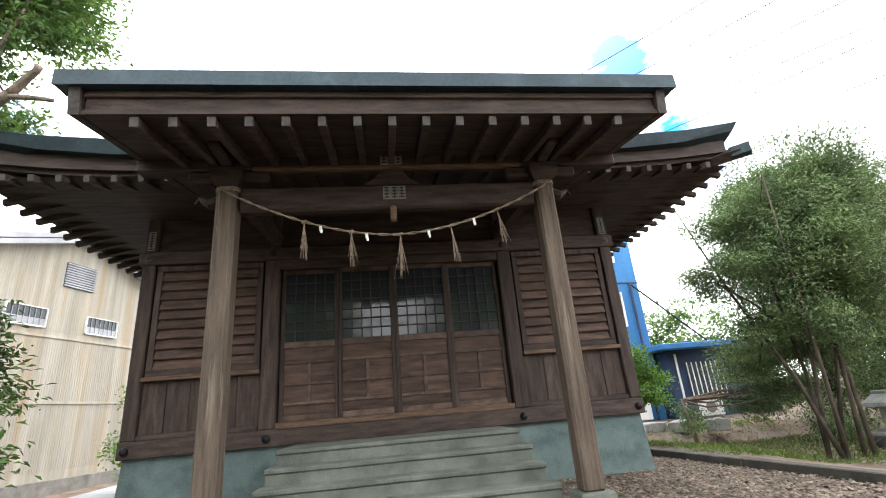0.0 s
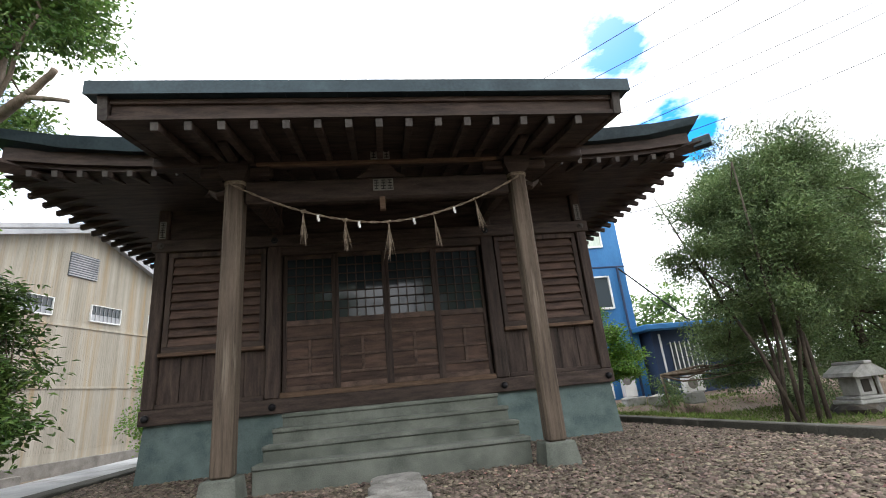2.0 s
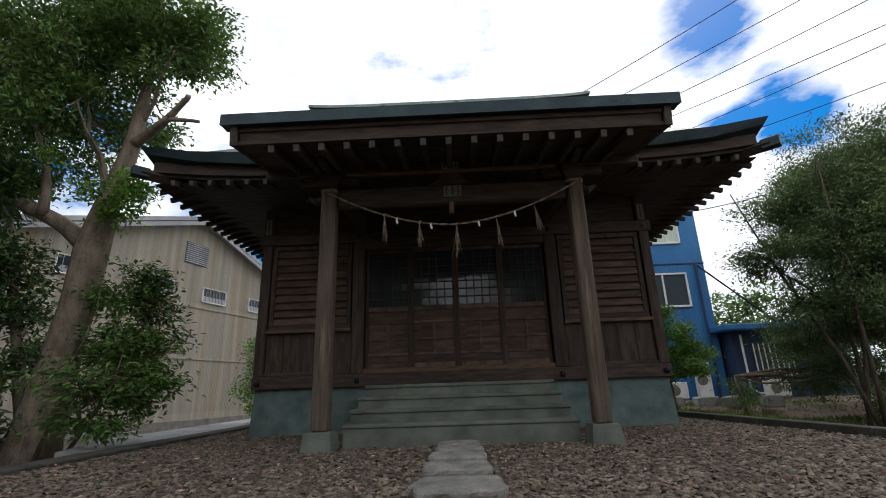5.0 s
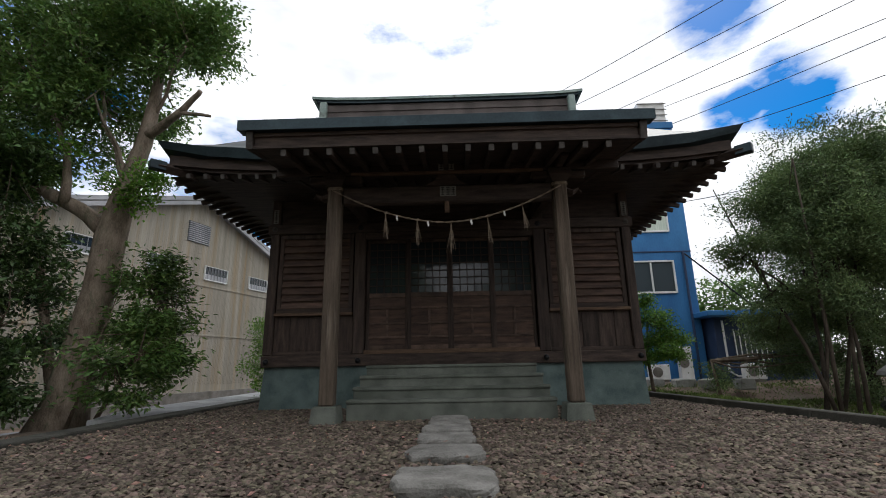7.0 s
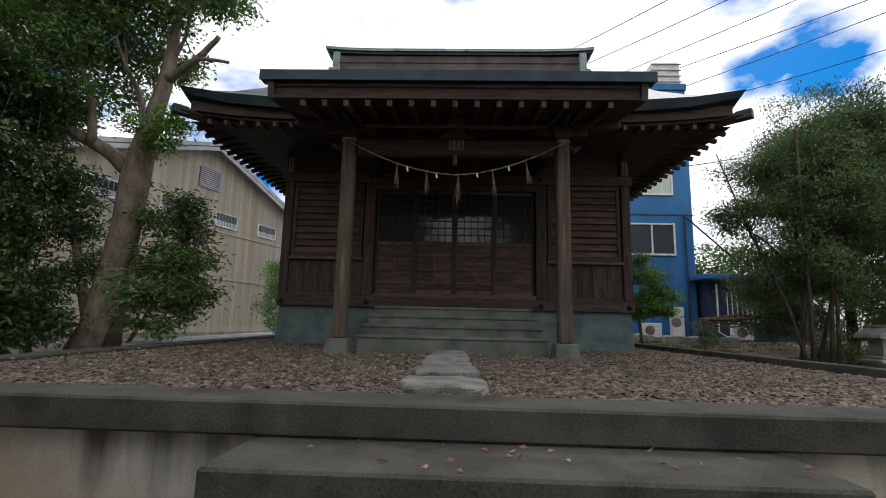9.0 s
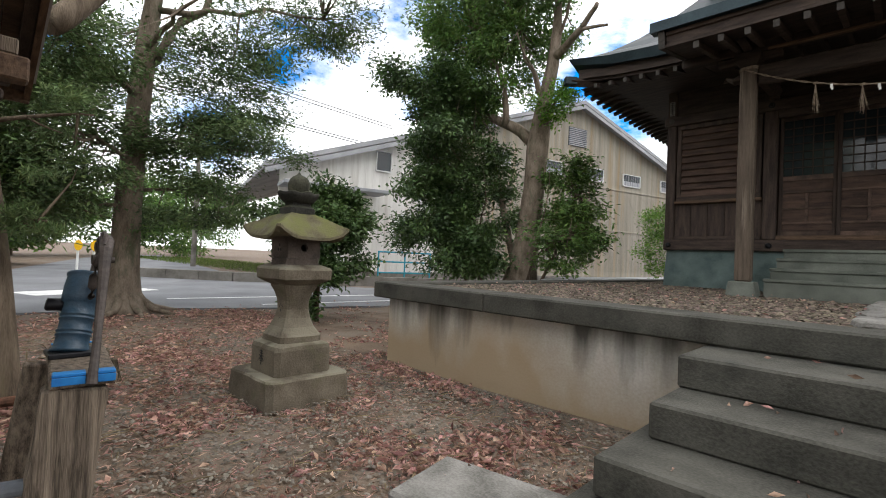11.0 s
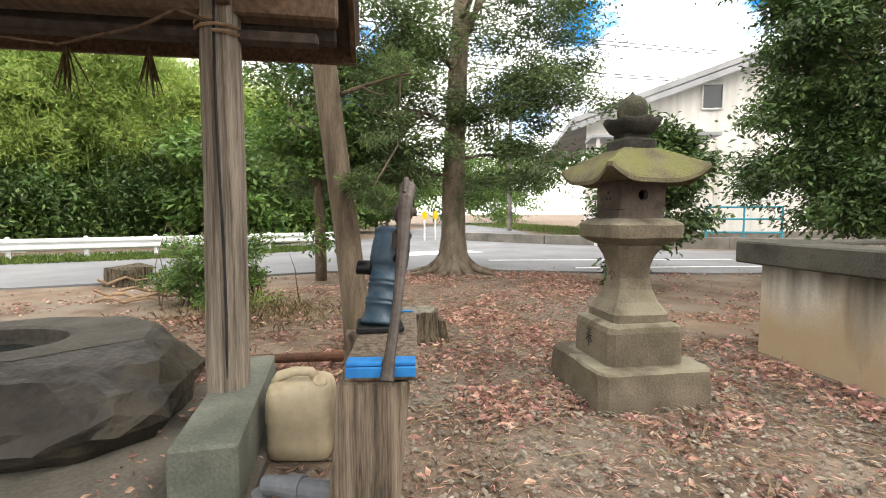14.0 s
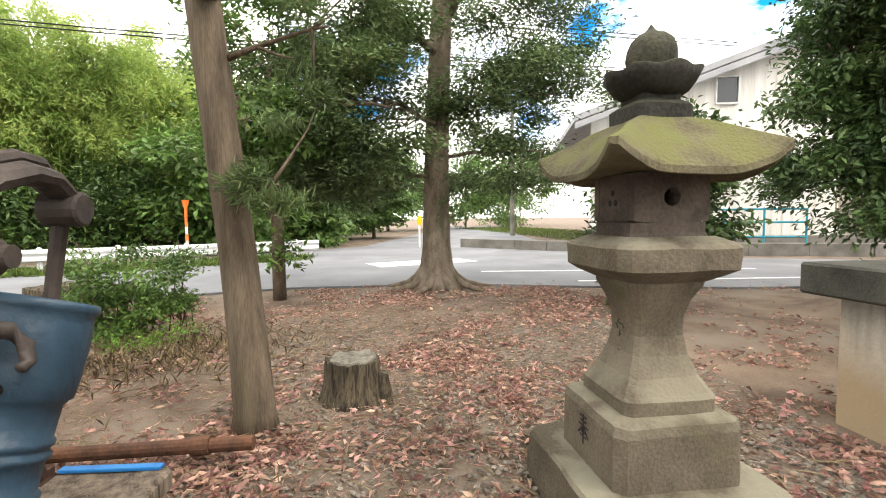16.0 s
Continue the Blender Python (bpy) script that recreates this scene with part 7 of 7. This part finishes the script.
# undergrowth and far trees that close the view
def hedge(name, label, spots, leaf, seed, per=60, L=0.34, W=0.18, spread=0.32, kind_of="trees"):
    r_ = np.random.default_rng(seed)
    t = tagged(new(name), label, kind_of, kind="stuff")
    V, F = foliage(r_, spots, per, L, W, spread, 0.1, 0.3)
    sheet_mesh("crown", V, F, leaf, t)
    bm = bmesh.new()
    for c, r, k in spots:
        tube(bm, [(c[0], c[1], -0.1), (c[0] + 0.1, c[1], c[2] * 0.6), (c[0], c[1] + 0.1, c[2])], [0.14, 0.1, 0.03], 6)
    part("trunk", bm, BARK, t)
    return t


deep = []
for (ax, ay), (bx_, by) in zip(gl[:-1], gl[1:]):
    for f in (0.1, 0.35, 0.6, 0.85):
        deep.append(((ax + (bx_ - ax) * f - 5.5, ay + (by - ay) * f - 3.8, 2.9 + 0.5 * math.sin(9 * f + ax)), (2.2, 2.2, 3.2), 120))
hedge("woodland", "shaded woodland behind the bamboo grove", deep, LEAF_DARK, 60, 60, 0.55, 0.30, 0.5)
hedge("woodland", "broadleaf woodland edge across the road", [((-24.5, -14.0, 3.4), (2.4, 2.2, 2.6), 170), ((-21.8, -15.8, 3.0), (2.2, 2.0, 2.4), 150), ((-29, -12.0, 3.4), (3.0, 2.4, 2.8), 150), ((-34, -9.5, 3.2), (3.0, 2.4, 2.6), 120), ((-23, -15.0, 1.0), (2.0, 2.0, 1.0), 80), ((-27, -12.6, 1.0), (2.5, 1.5, 1.0), 80)], LEAF_MID, 61)
hedge("woodland", "distant dull green trees beyond the road", [((-52, -8, 4), (7, 5, 4), 160), ((-60, 2, 4.5), (8, 6, 4), 160), ((-45, -14, 5), (6, 4, 4.5), 160), ((-75, 14, 6), (10, 8, 5), 160)], LEAF_MID, 62, 60, 0.5, 0.26, 0.8)
hedge("woodland", "distant trees beyond the blue building", [((14, 24, 3), (4, 3, 3), 120), ((20, 20, 3), (4, 4, 3.5), 120), ((26, 12, 3.5), (4, 5, 3.5), 120), ((24, 2, 3), (4, 5, 3), 110)], LEAF_MID, 63, 60, 0.35, 0.2, 0.6)
# added out of view: darkens the outer door panes, leaving a bright gap between
hedge("woodland", "unseen trees added behind the camera to shape door reflections", [((4.5, -19, 7.0), (2.4, 2.0, 3.6), 190), ((-4.5, -19.5, 7.0), (2.4, 2.0, 3.6), 190), ((2.5, -27, 3), (5, 3.0, 2.4), 150), ((14, -9, 2.6), (3, 4, 2.0), 110)], LEAF_MID, 64, 60, 0.3, 0.16, 0.5)

# grass: verge under the guardrail, far verge, east mound


def grass(name, label, n, spot, h, seed, material=GRASS):
    r_ = np.random.default_rng(seed)
    xs, ys = spot(r_, n)
    zs = np.array([upper(x, y) for x, y in zip(xs, ys)]) - 0.01
    d = r_.normal(0, 0.35, (len(xs), 3))
    d[:, 2] = 1
    V, F = leaf_mesh(r_, np.stack([xs, ys, zs], 1), h, h * 0.12, 0, 0, d)
    return tagged(sheet_mesh(name, V, F, material), label, "grass", kind="stuff")


def along(line, width):
    def f(r_, n):
        t = r_.uniform(0, len(line) - 1.001, n)
        i = t.astype(int)
        P = np.array(line, dtype=float)
        p = P[i] + (P[i + 1] - P[i]) * (t - i)[:, None]
        return p[:, 0] + r_.uniform(-width, 0, n) * 0.8, p[:, 1] + r_.uniform(-width, 0, n) * 0.6
    return f


grass("grass_verge", "short green grass under the guardrail", 22000, along([(-11.0, -32), (-13.4, -20.0), (-15.0, -15.4), (-17.2, -11.4)], 2.2), 0.22, 71)
grass("grass_verge", "grass on the far bank beyond the road", 9000, lambda r_, n: (r_.uniform(-60, -22, n), r_.uniform(1.0, 9.0, n)), 0.3, 72)
grass("grass_mound", "tufty green grass beside the precinct kerb", 9000, lambda r_, n: (r_.uniform(5.2, 11, n), r_.uniform(0.6, 7.0, n)), 0.13, 73)
grass("dry_grass", "sparse yellowing grass tufts in the leaf litter", 1500, lambda r_, n: (-7.2 + r_.normal(0, 0.5, n), -11.4 + r_.normal(0, 0.6, n)), 0.14, 74, DRY_GRASS)

# ---- guardrail, signs, low wall ----
gr = thing("guardrail", "white galvanised guardrail along the far side of the road", "guardrail")
gline = [Vector(p) for p in ((-11.9, -30.0, 0), (-13.0, -24.0, 0), (-14.3, -20.0, 0), (-15.9, -15.4, 0), (-17.4, -12.6, 0), (-18.1, -11.3, 0))]
prof = [(0.0, 0.46), (-0.05, 0.50), (-0.05, 0.56), (0.0, 0.60), (0.0, 0.64), (-0.05, 0.68), (-0.05, 0.74), (0.0, 0.78), (0.008, 0.78), (-0.04, 0.73), (-0.04, 0.69), (0.01, 0.64), (0.01, 0.60), (-0.04, 0.55), (-0.04, 0.51), (0.008, 0.46)]
for a, b in zip(gline, gline[1:]):
    d = (b - a).normalized()
    nrm = Vector((d.y, -d.x, 0))
    part("rail", loft(bmesh.new(), [[p + nrm * (-o) + Vector((0, 0, z - 0.15)) for o, z in prof] for p in (a, b)]), RAIL, gr, "", False)
    k = int((b - a).length // 2)
    for i in range(k + 1):
        p = a.lerp(b, (i + 0.5) / (k + 1)) - nrm * 0.08
        part("post", lathe(bmesh.new(), [(0.06, -0.1), (0.06, 0.66), (0.02, 0.68)], 10, (p.x, p.y, 0)), RAIL, gr)
rp = thing("marker_pole", "slim marker pole with orange top and white foot", "marker pole", at=(0, 0, 0))
part("shaft", lathe(bmesh.new(), [(0.045, 0.0), (0.045, 1.1)], 10, (-19.5, -15.9, 0)), WHITE_PAINT, rp, "white foot")
part("band", lathe(bmesh.new(), [(0.052, 0.62), (0.052, 0.84)], 10, (-19.5, -15.9, 0)), ORANGE, rp, "orange band")
part("top", lathe(bmesh.new(), [(0.05, 1.1), (0.05, 1.72), (0.11, 1.95), (0.12, 2.02), (0.03, 2.03)], 10, (-19.5, -15.9, 0)), ORANGE, rp, "orange top")
for dx, dy in ((0, 0), (-0.3, 0.55), (-0.6, 1.1)):
    x, y = -22.6 + dx, -7.5 + dy
    s_ = thing("road_sign", "small yellow road marker on a white post", "road sign", "yellow road markers")
    part("post", lathe(bmesh.new(), [(0.04, 0), (0.04, 1.3), (0.02, 1.32)], 8, (x, y, 0)), WHITE_PAINT, s_)
    part("plate", lathe(bmesh.new(), [(0.16, 0), (0.16, 0.02), (0.02, 0.025)], 14, m=Matrix.Translation((x + 0.05, y, 1.22)) @ Matrix.Rotation(radians(90), 4, "Y") @ Matrix.Diagonal((1.3, 0.8, 1, 1))), SIGN_YELLOW, s_, "yellow plate")
lw = [(-22.5, -5.6), (-19.2, -2.9), (-16.4, 1.0), (-14.4, 5.6), (-13.2, 12)]
for i, (a, b) in enumerate(zip(lw, lw[1:])):
    kerb("low_wall", a, b, 0.3, -0.1, 0.40, WALL_BASE, "low dirty concrete wall across the road", 3)
gb = thing("gate_barrier", "teal painted pipe barrier before the warehouse", "barrier")
for z in (0.55, 1.05, 1.5):
    part("bar", tube(bmesh.new(), [(-16.9, 2.6, z), (-16.0, 5.0, z)], 0.035, 8), TEAL, gb)
for t in (0, 0.5, 1):
    part("upright", tube(bmesh.new(), [(-16.9 + 0.9 * t, 2.6 + 2.4 * t, 0), (-16.9 + 0.9 * t, 2.6 + 2.4 * t, 1.53)], 0.035, 8), TEAL, gb)

# ---- warehouse ----
wh = thing("warehouse", "large tan sheet-clad warehouse with a low gable", "warehouse")
O, D = Vector((-14.26, 15.6, 0)), Vector((0.28, 0.96, 0)).normalized()
NRM = Vector((D.y, -D.x, 0))
M = Matrix((( D.x, -NRM.x, 0, O.x), (D.y, -NRM.y, 0, O.y), (0, 0, 1, 0), (0, 0, 0, 1)))  # local: x along the wall, y away from the yard
APEX, SL, HALF = 11.1, 0.345, 17.5


def gable_piece(x0, x1, y0, y1, zb):
    """A wall piece under the gable's slope."""
    xs = [x0] + ([0.0] if x0 < 0 < x1 else []) + [x1]
    bm = bmesh.new()
    prof = [(x, APEX - SL * abs(x)) for x in xs] + [(x1, zb), (x0, zb)]
    return loft(bm, [[M @ Vector((x, y, z)) for x, z in prof] for y in (y0, y1)])


part("wall", gable_piece(-HALF, -9.0, 0, 0.2, 0.5), WALL_WHITE, wh, "white sheet-clad wall")
part("wall", gable_piece(-8.995, HALF, 0, 0.2, 0.5), WALL_TAN, wh, "sun-bleached tan corrugated wall")
bm = bmesh.new()
for k in range(240):
    x = -8.9 + k * 0.11
    top = APEX - SL * abs(x) - 0.25
    for z0, z1 in ((0.9, 3.55), (3.62, 6.1), (6.55, top)):
        if z1 - z0 > 0.2:
            box(bm, x - 0.035, x + 0.035, -0.008, -0.002, z0, z1, 0.003, M)
o_ = part("corrugation", bm, WALL_TAN, wh)
bm = bmesh.new()
for k in range(24):
    x = -HALF + 0.3 + k * 0.36
    box(bm, x - 0.02, x + 0.02, -0.012, -0.002, 0.6, APEX - SL * abs(x) - 0.3, 0.008, M)
part("corrugation", bm, WALL_WHITE, wh)
part("plinth", bx(-HALF - 0.05, HALF + 0.05, -0.12, 0.3, -0.2, 0.55, 0.02, M), WALL_BASE, wh, "dirty concrete plinth")
for z in (3.58, 6.3):
    part("band", bx(-8.9, HALF - 0.2, -0.06, -0.003, z - 0.05, z + 0.05, 0.01, M), WALL_TAN, wh)
for s in (-1, 1):
    prof = [(0, APEX + 0.02), (s * (HALF + 0.7), APEX - SL * (HALF + 0.7) + 0.02), (s * (HALF + 0.7), APEX - SL * (HALF + 0.7) + 0.24), (0, APEX + 0.24)]
    part("roof", loft(bmesh.new(), [[M @ Vector((x, y, z)) for x, z in prof] for y in (-0.6, 24)]), ROOF_GREY, wh, "grey sheet roof")
    part("verge_trim", loft(bmesh.new(), [[M @ Vector((x, y, z - 0.28)) for x, z in prof] for y in (-0.62, -0.55)]), ROOF_GREY, wh)


def wh_window(x, z, w, h, bars, label):
    fr = part("window", bx(x - w / 2, x + w / 2, -0.05, -0.004, z - h / 2, z + h / 2, 0.01, M), GLASS_DARK, wh, label)
    for a, b, c, d in ((x - w / 2 - 0.04, x - w / 2, z - h / 2 - 0.04, z + h / 2 + 0.04), (x + w / 2, x + w / 2 + 0.04, z - h / 2 - 0.04, z + h / 2 + 0.04), (x - w / 2, x + w / 2, z + h / 2, z + h / 2 + 0.04), (x - w / 2, x + w / 2, z - h / 2 - 0.06, z - h / 2)):
        part("frame", bx(a, b, -0.12, -0.003, c, d, 0.008, M), WHITE_PAINT, fr)
    for k in range(1, bars):
        xx = x - w / 2 + w * k / bars
        part("bar", bx(xx - 0.009, xx + 0.009, -0.09, -0.055, z - h / 2, z + h / 2, 0.004, M), ROOF_GREY, fr)
    if bars > 1:
        part("lower_pane", bx(x - w / 2 + 0.01, x + w / 2 - 0.01, -0.054, -0.051, z - h / 2 + 0.01, z - h * 0.08, 0.001, M), ROOF_GREY, fr, "frosted lower pane")


for x in (-2.1, 1.5, 5.1, 9.0, -6.0):
    wh_window(x, 7.05, 1.65, 0.72, 7, "barred long window with white frame")
wh_window(-12.75, 5.85, 0.72, 0.9, 1, "white-framed sash window")
v_ = part("vent", bx(-0.75, 0.75, -0.05, -0.004, 8.6, 9.75, 0.01, M), GLASS_PANE, wh, "louvred wall vent")
for k in range(10):
    part("slat", bx(-0.75, 0.75, -0.11, -0.052, 8.62 + k * 0.113, 8.68 + k * 0.113, 0.006, M), ROOF_GREY, v_)
part("porch_roof", bx(-17.6, -13.0, -1.6, -0.1, 4.1, 4.25, 0.02, M), ROOF_GREY, wh, "small grey lean-to roof")
part("porch_post", bx(-17.4, -17.28, -1.5, -1.38, 0, 4.1, 0.01, M), WALL_WHITE, wh)

# ---- blue building and hut ----
bb = thing("blue_building", "tall narrow blue-painted building with pale curtained windows", "building")
BY = 11.0
part("wall", bx(5.2, 10.55, BY, BY + 9, 0.5, 12.4, 0.03), BLUE_WALL, bb, "blue painted wall")
part("parapet", bx(5.15, 10.6, BY - 0.05, BY + 9, 12.405, 12.75, 0.03), BLUE_WALL, bb)
part("rooftop_unit", bx(9.2, 10.5, BY + 0.3, BY + 2.2, 12.755, 14.0, 0.03), WHITE_PAINT, bb, "white rooftop housing")
for k in range(4):
    part("rooftop_rail", bx(9.15, 10.55, BY + 0.22, BY + 0.26, 12.95 + 0.3 * k, 12.99 + 0.3 * k, 0.005), WALL_BASE, bb)
for z in (6.45, 9.6):
    part("band", bx(5.18, 10.57, BY - 0.03, BY + 0.0, z - 0.06, z + 0.0, 0.01), BLUE_DARK, bb)
for z0, z1 in ((4.65, 5.95), (7.4, 8.9), (10.2, 11.6)):
    w_ = part("window", bx(7.75, 9.65, BY - 0.012, BY - 0.004, z0, z1, 0.002), GLASS_PANE if z0 < 5 else CURTAIN, bb, "aluminium window with a pale curtain")
    for a, b, c, d in ((7.68, 7.75, z0 - 0.07, z1 + 0.07), (9.65, 9.72, z0 - 0.07, z1 + 0.07), (7.75, 9.65, z1, z1 + 0.07), (7.75, 9.65, z0 - 0.09, z0), (8.67, 8.73, z0, z1)):
        part("frame", bx(a, b, BY - 0.08, BY - 0.003, c, d, 0.008), WHITE_PAINT, w_)
part("downpipe", tube(bmesh.new(), [(10.15, BY - 0.08, 0.9), (10.15, BY - 0.08, 6.4)], 0.05, 8), BLUE_DARK, bb)
part("stay", tube(bmesh.new(), [(10.2, BY - 0.1, 6.3), (12.6, BY - 0.6, 3.75)], 0.035, 6), CABLE, bb, "black diagonal stay")
hut = thing("hut", "low dark blue hut with a flat eave", "hut")
part("wall", bx(10.7, 15.0, BY - 0.6, BY + 4, 0.5, 3.45, 0.02), BLUE_DARK, hut)
part("roof", bx(10.2, 15.4, BY - 1.2, BY + 4.3, 3.455, 3.68, 0.03), BLUE_WALL, hut, "blue flat roof")
grille = part("window_grille", bx(11.4, 12.8, BY - 0.64, BY - 0.605, 1.7, 2.9, 0.005), GLASS_PANE, hut, "white-barred window")
for k in range(8):
    part("bar", tube(bmesh.new(), [(11.4 + 0.2 * k, BY - 0.72, 1.65), (11.4 + 0.2 * k, BY - 0.72, 2.95)], 0.022, 6), WHITE_PAINT, grille)
part("pipe", tube(bmesh.new(), [(11.0, BY - 0.7, 3.3), (11.0, BY - 0.7, 1.3), (11.3, BY - 0.72, 1.1), (12.0, BY - 0.72, 1.1)], 0.04, 8), WHITE_PAINT, hut)


def unit(x, y, z, w, h, label):
    u = thing("air_conditioner", label, "air conditioner", "outdoor units")
    part("case", bx(x - w / 2, x + w / 2, y, y + 0.3, z, z + h, 0.02), WHITE_PAINT, u)
    part("fan_grille", lathe(bmesh.new(), [(0.2, 0), (0.2, 0.02), (0.05, 0.03)], 16, m=Matrix.Translation((x - 0.1, y, z + h / 2)) @ Matrix.Rotation(radians(90), 4, "X")), WALL_BASE, u, "grey round fan grille")
    part("foot", bx(x - w / 2 + 0.05, x + w / 2 - 0.05, y + 0.03, y + 0.27, z - 0.1, z, 0.01), WALL_BASE, u)


unit(11.6, BY - 1.4, 1.0, 0.8, 0.6, "white outdoor air conditioner by the hut wall")
unit(8.3, BY - 0.6, 1.0, 0.8, 0.6, "white outdoor air conditioner by the blue wall")
unit(9.4, BY - 0.6, 1.0, 0.5, 1.3, "tall white outdoor heater by the blue wall")
for k, (x, y) in enumerate(((7.2, 6.2), (7.9, 6.0), (8.6, 5.4), (6.4, 6.6))):
    bm = cut(bx(-0.3, 0.3, -0.2, 0.2, 0.0, 0.3, 0.03, Matrix.Translation((x, y, 0.88)) @ Matrix.Rotation(k * 0.7, 4, "Z")), 2)
    tagged(put("rubble_block", roughen(bm, 0.05, 3, k), GRANITE_PALE), "pale broken stone block on the grass", "stone block", "stone blocks")

# small stone shrine on a rock
sh = thing("stone_shrine", "small pale granite shrine on a dark rock", "stone shrine")
SX, SY = 7.2, -1.5
bm = bmesh.new()
bmesh.ops.create_icosphere(bm, subdivisions=3, radius=1.0)
for v in bm.verts:
    v.co = Vector((v.co.x * 0.62, v.co.y * 0.55, v.co.z * 0.34)) * (1 + 0.2 * noise.noise(v.co * 1.6)) + Vector((SX, SY, 0.98))
    v.co.z = min(v.co.z, 1.17)
part("rock", bm, ROCK, sh, "dark rock under the shrine")
for w, d, z0, z1 in ((0.40, 0.34, 1.16, 1.25), (0.34, 0.29, 1.255, 1.32), (0.23, 0.20, 1.325, 1.72)):
    part("body", bx(SX - w, SX + w, SY - d, SY + d, z0, z1, 0.02), GRANITE_PALE, sh)
# no opening is cut: a black plate paints the doorway's shade
part("niche", bx(SX - 0.10, SX + 0.10, SY - 0.212, SY - 0.202, 1.40, 1.66, 0.004), SHADE_BLACK, sh, "black plate painted as the doorway's shade")
for s in (-1, 1):
    part("pillar", bx(SX + s * 0.26 - 0.03, SX + s * 0.26 + 0.03, SY - 0.28, SY - 0.22, 1.325, 1.72, 0.008), GRANITE_PALE, sh)
part("roof", loft(bmesh.new(), [[Vector((SX + x, y, z)) for x, z in ((-0.44, 1.74), (-0.3, 1.72), (0.3, 1.72), (0.44, 1.74), (0.40, 1.82), (0.12, 1.98), (-0.12, 1.98), (-0.40, 1.82))] for y in (SY - 0.38, SY + 0.34)]), GRANITE_PALE, sh, "curved granite roof")
part("ridge", bx(SX - 0.1, SX + 0.1, SY - 0.42, SY + 0.36, 1.982, 2.05, 0.015), GRANITE_PALE, sh)

sh.location, sh.scale = (3.05, 3.65, -0.45), (1.02, 1.02, 1.02)

# ---- overhead lines ----
def wire(pts, r, label="thin black overhead power cable"):
    a, b, sag = Vector(pts[0]), Vector(pts[1]), pts[2]
    path = [a.lerp(b, t) - Vector((0, 0, sag * 4 * t * (1 - t))) for t in np.linspace(0, 1, 16)]
    return tagged(put("overhead_cable", tube(bmesh.new(), path, r, 5), CABLE), label, "cable", "overhead cables")


CABLES = (((5.2, 11.9, 15.1), (10.2, 6.0, 15.1)), ((7.1, 12.1, 15.0), (12.5, 6.0, 15.0)),
          ((9.0, 12.9, 14.9), (15.0, 6.0, 14.9)), ((10.1, 12.5, 14.3), (16.5, 6.0, 14.3)),
          ((11.2, 12.1, 13.5), (16.3, 6.0, 13.5)), ((12.5, 9.5, 11.9), (15.9, 6.0, 11.9)),
          ((8.9, 7.6, 7.8), (10.8, 6.0, 7.8)))
for far_end, near_end in CABLES:
    a_, b_ = Vector(far_end), Vector(near_end)
    wire((a_ + (a_ - b_) * 0.8, b_ + (b_ - a_) * 0.9, 0.3), 0.016)
for dz in (0, 0.12, 1.3, 1.45):
    wire(((-14, -44, 7.4 + dz), (-20.5, 6.0, 7.2 + dz), 0.5), 0.02)
for dz in (0.0, 1.6):
    wire(((-20.5, 6.0, 6.6 + dz), (-9.5, 40, 7.0 + dz), 0.4), 0.015)
up_ = thing("utility_pole", "grey concrete utility pole by the side road", "utility pole")
part("pole", lathe(bmesh.new(), [(0.17, -0.1), (0.12, 9.6), (0.1, 9.62)], 12, (-34.0, 0.2, 0)), WALL_BASE, up_)
part("crossarm", bx(-34.9, -33.1, 0.13, 0.27, 8.8, 8.92, 0.01), WALL_BASE, up_)
an = thing("antenna", "thin roof antenna behind the shrine ridge", "antenna")
part("mast", tube(bmesh.new(), [(6.0, 14.0, 12.7), (6.0, 14.0, 14.3)], 0.03, 6), WALL_BASE, an)
for k in range(4):
    part("rod", tube(bmesh.new(), [(5.6 + 0.25 * k, 13.6, 14.2), (5.6 + 0.25 * k, 14.4, 14.2)], 0.015, 5), WALL_BASE, an)
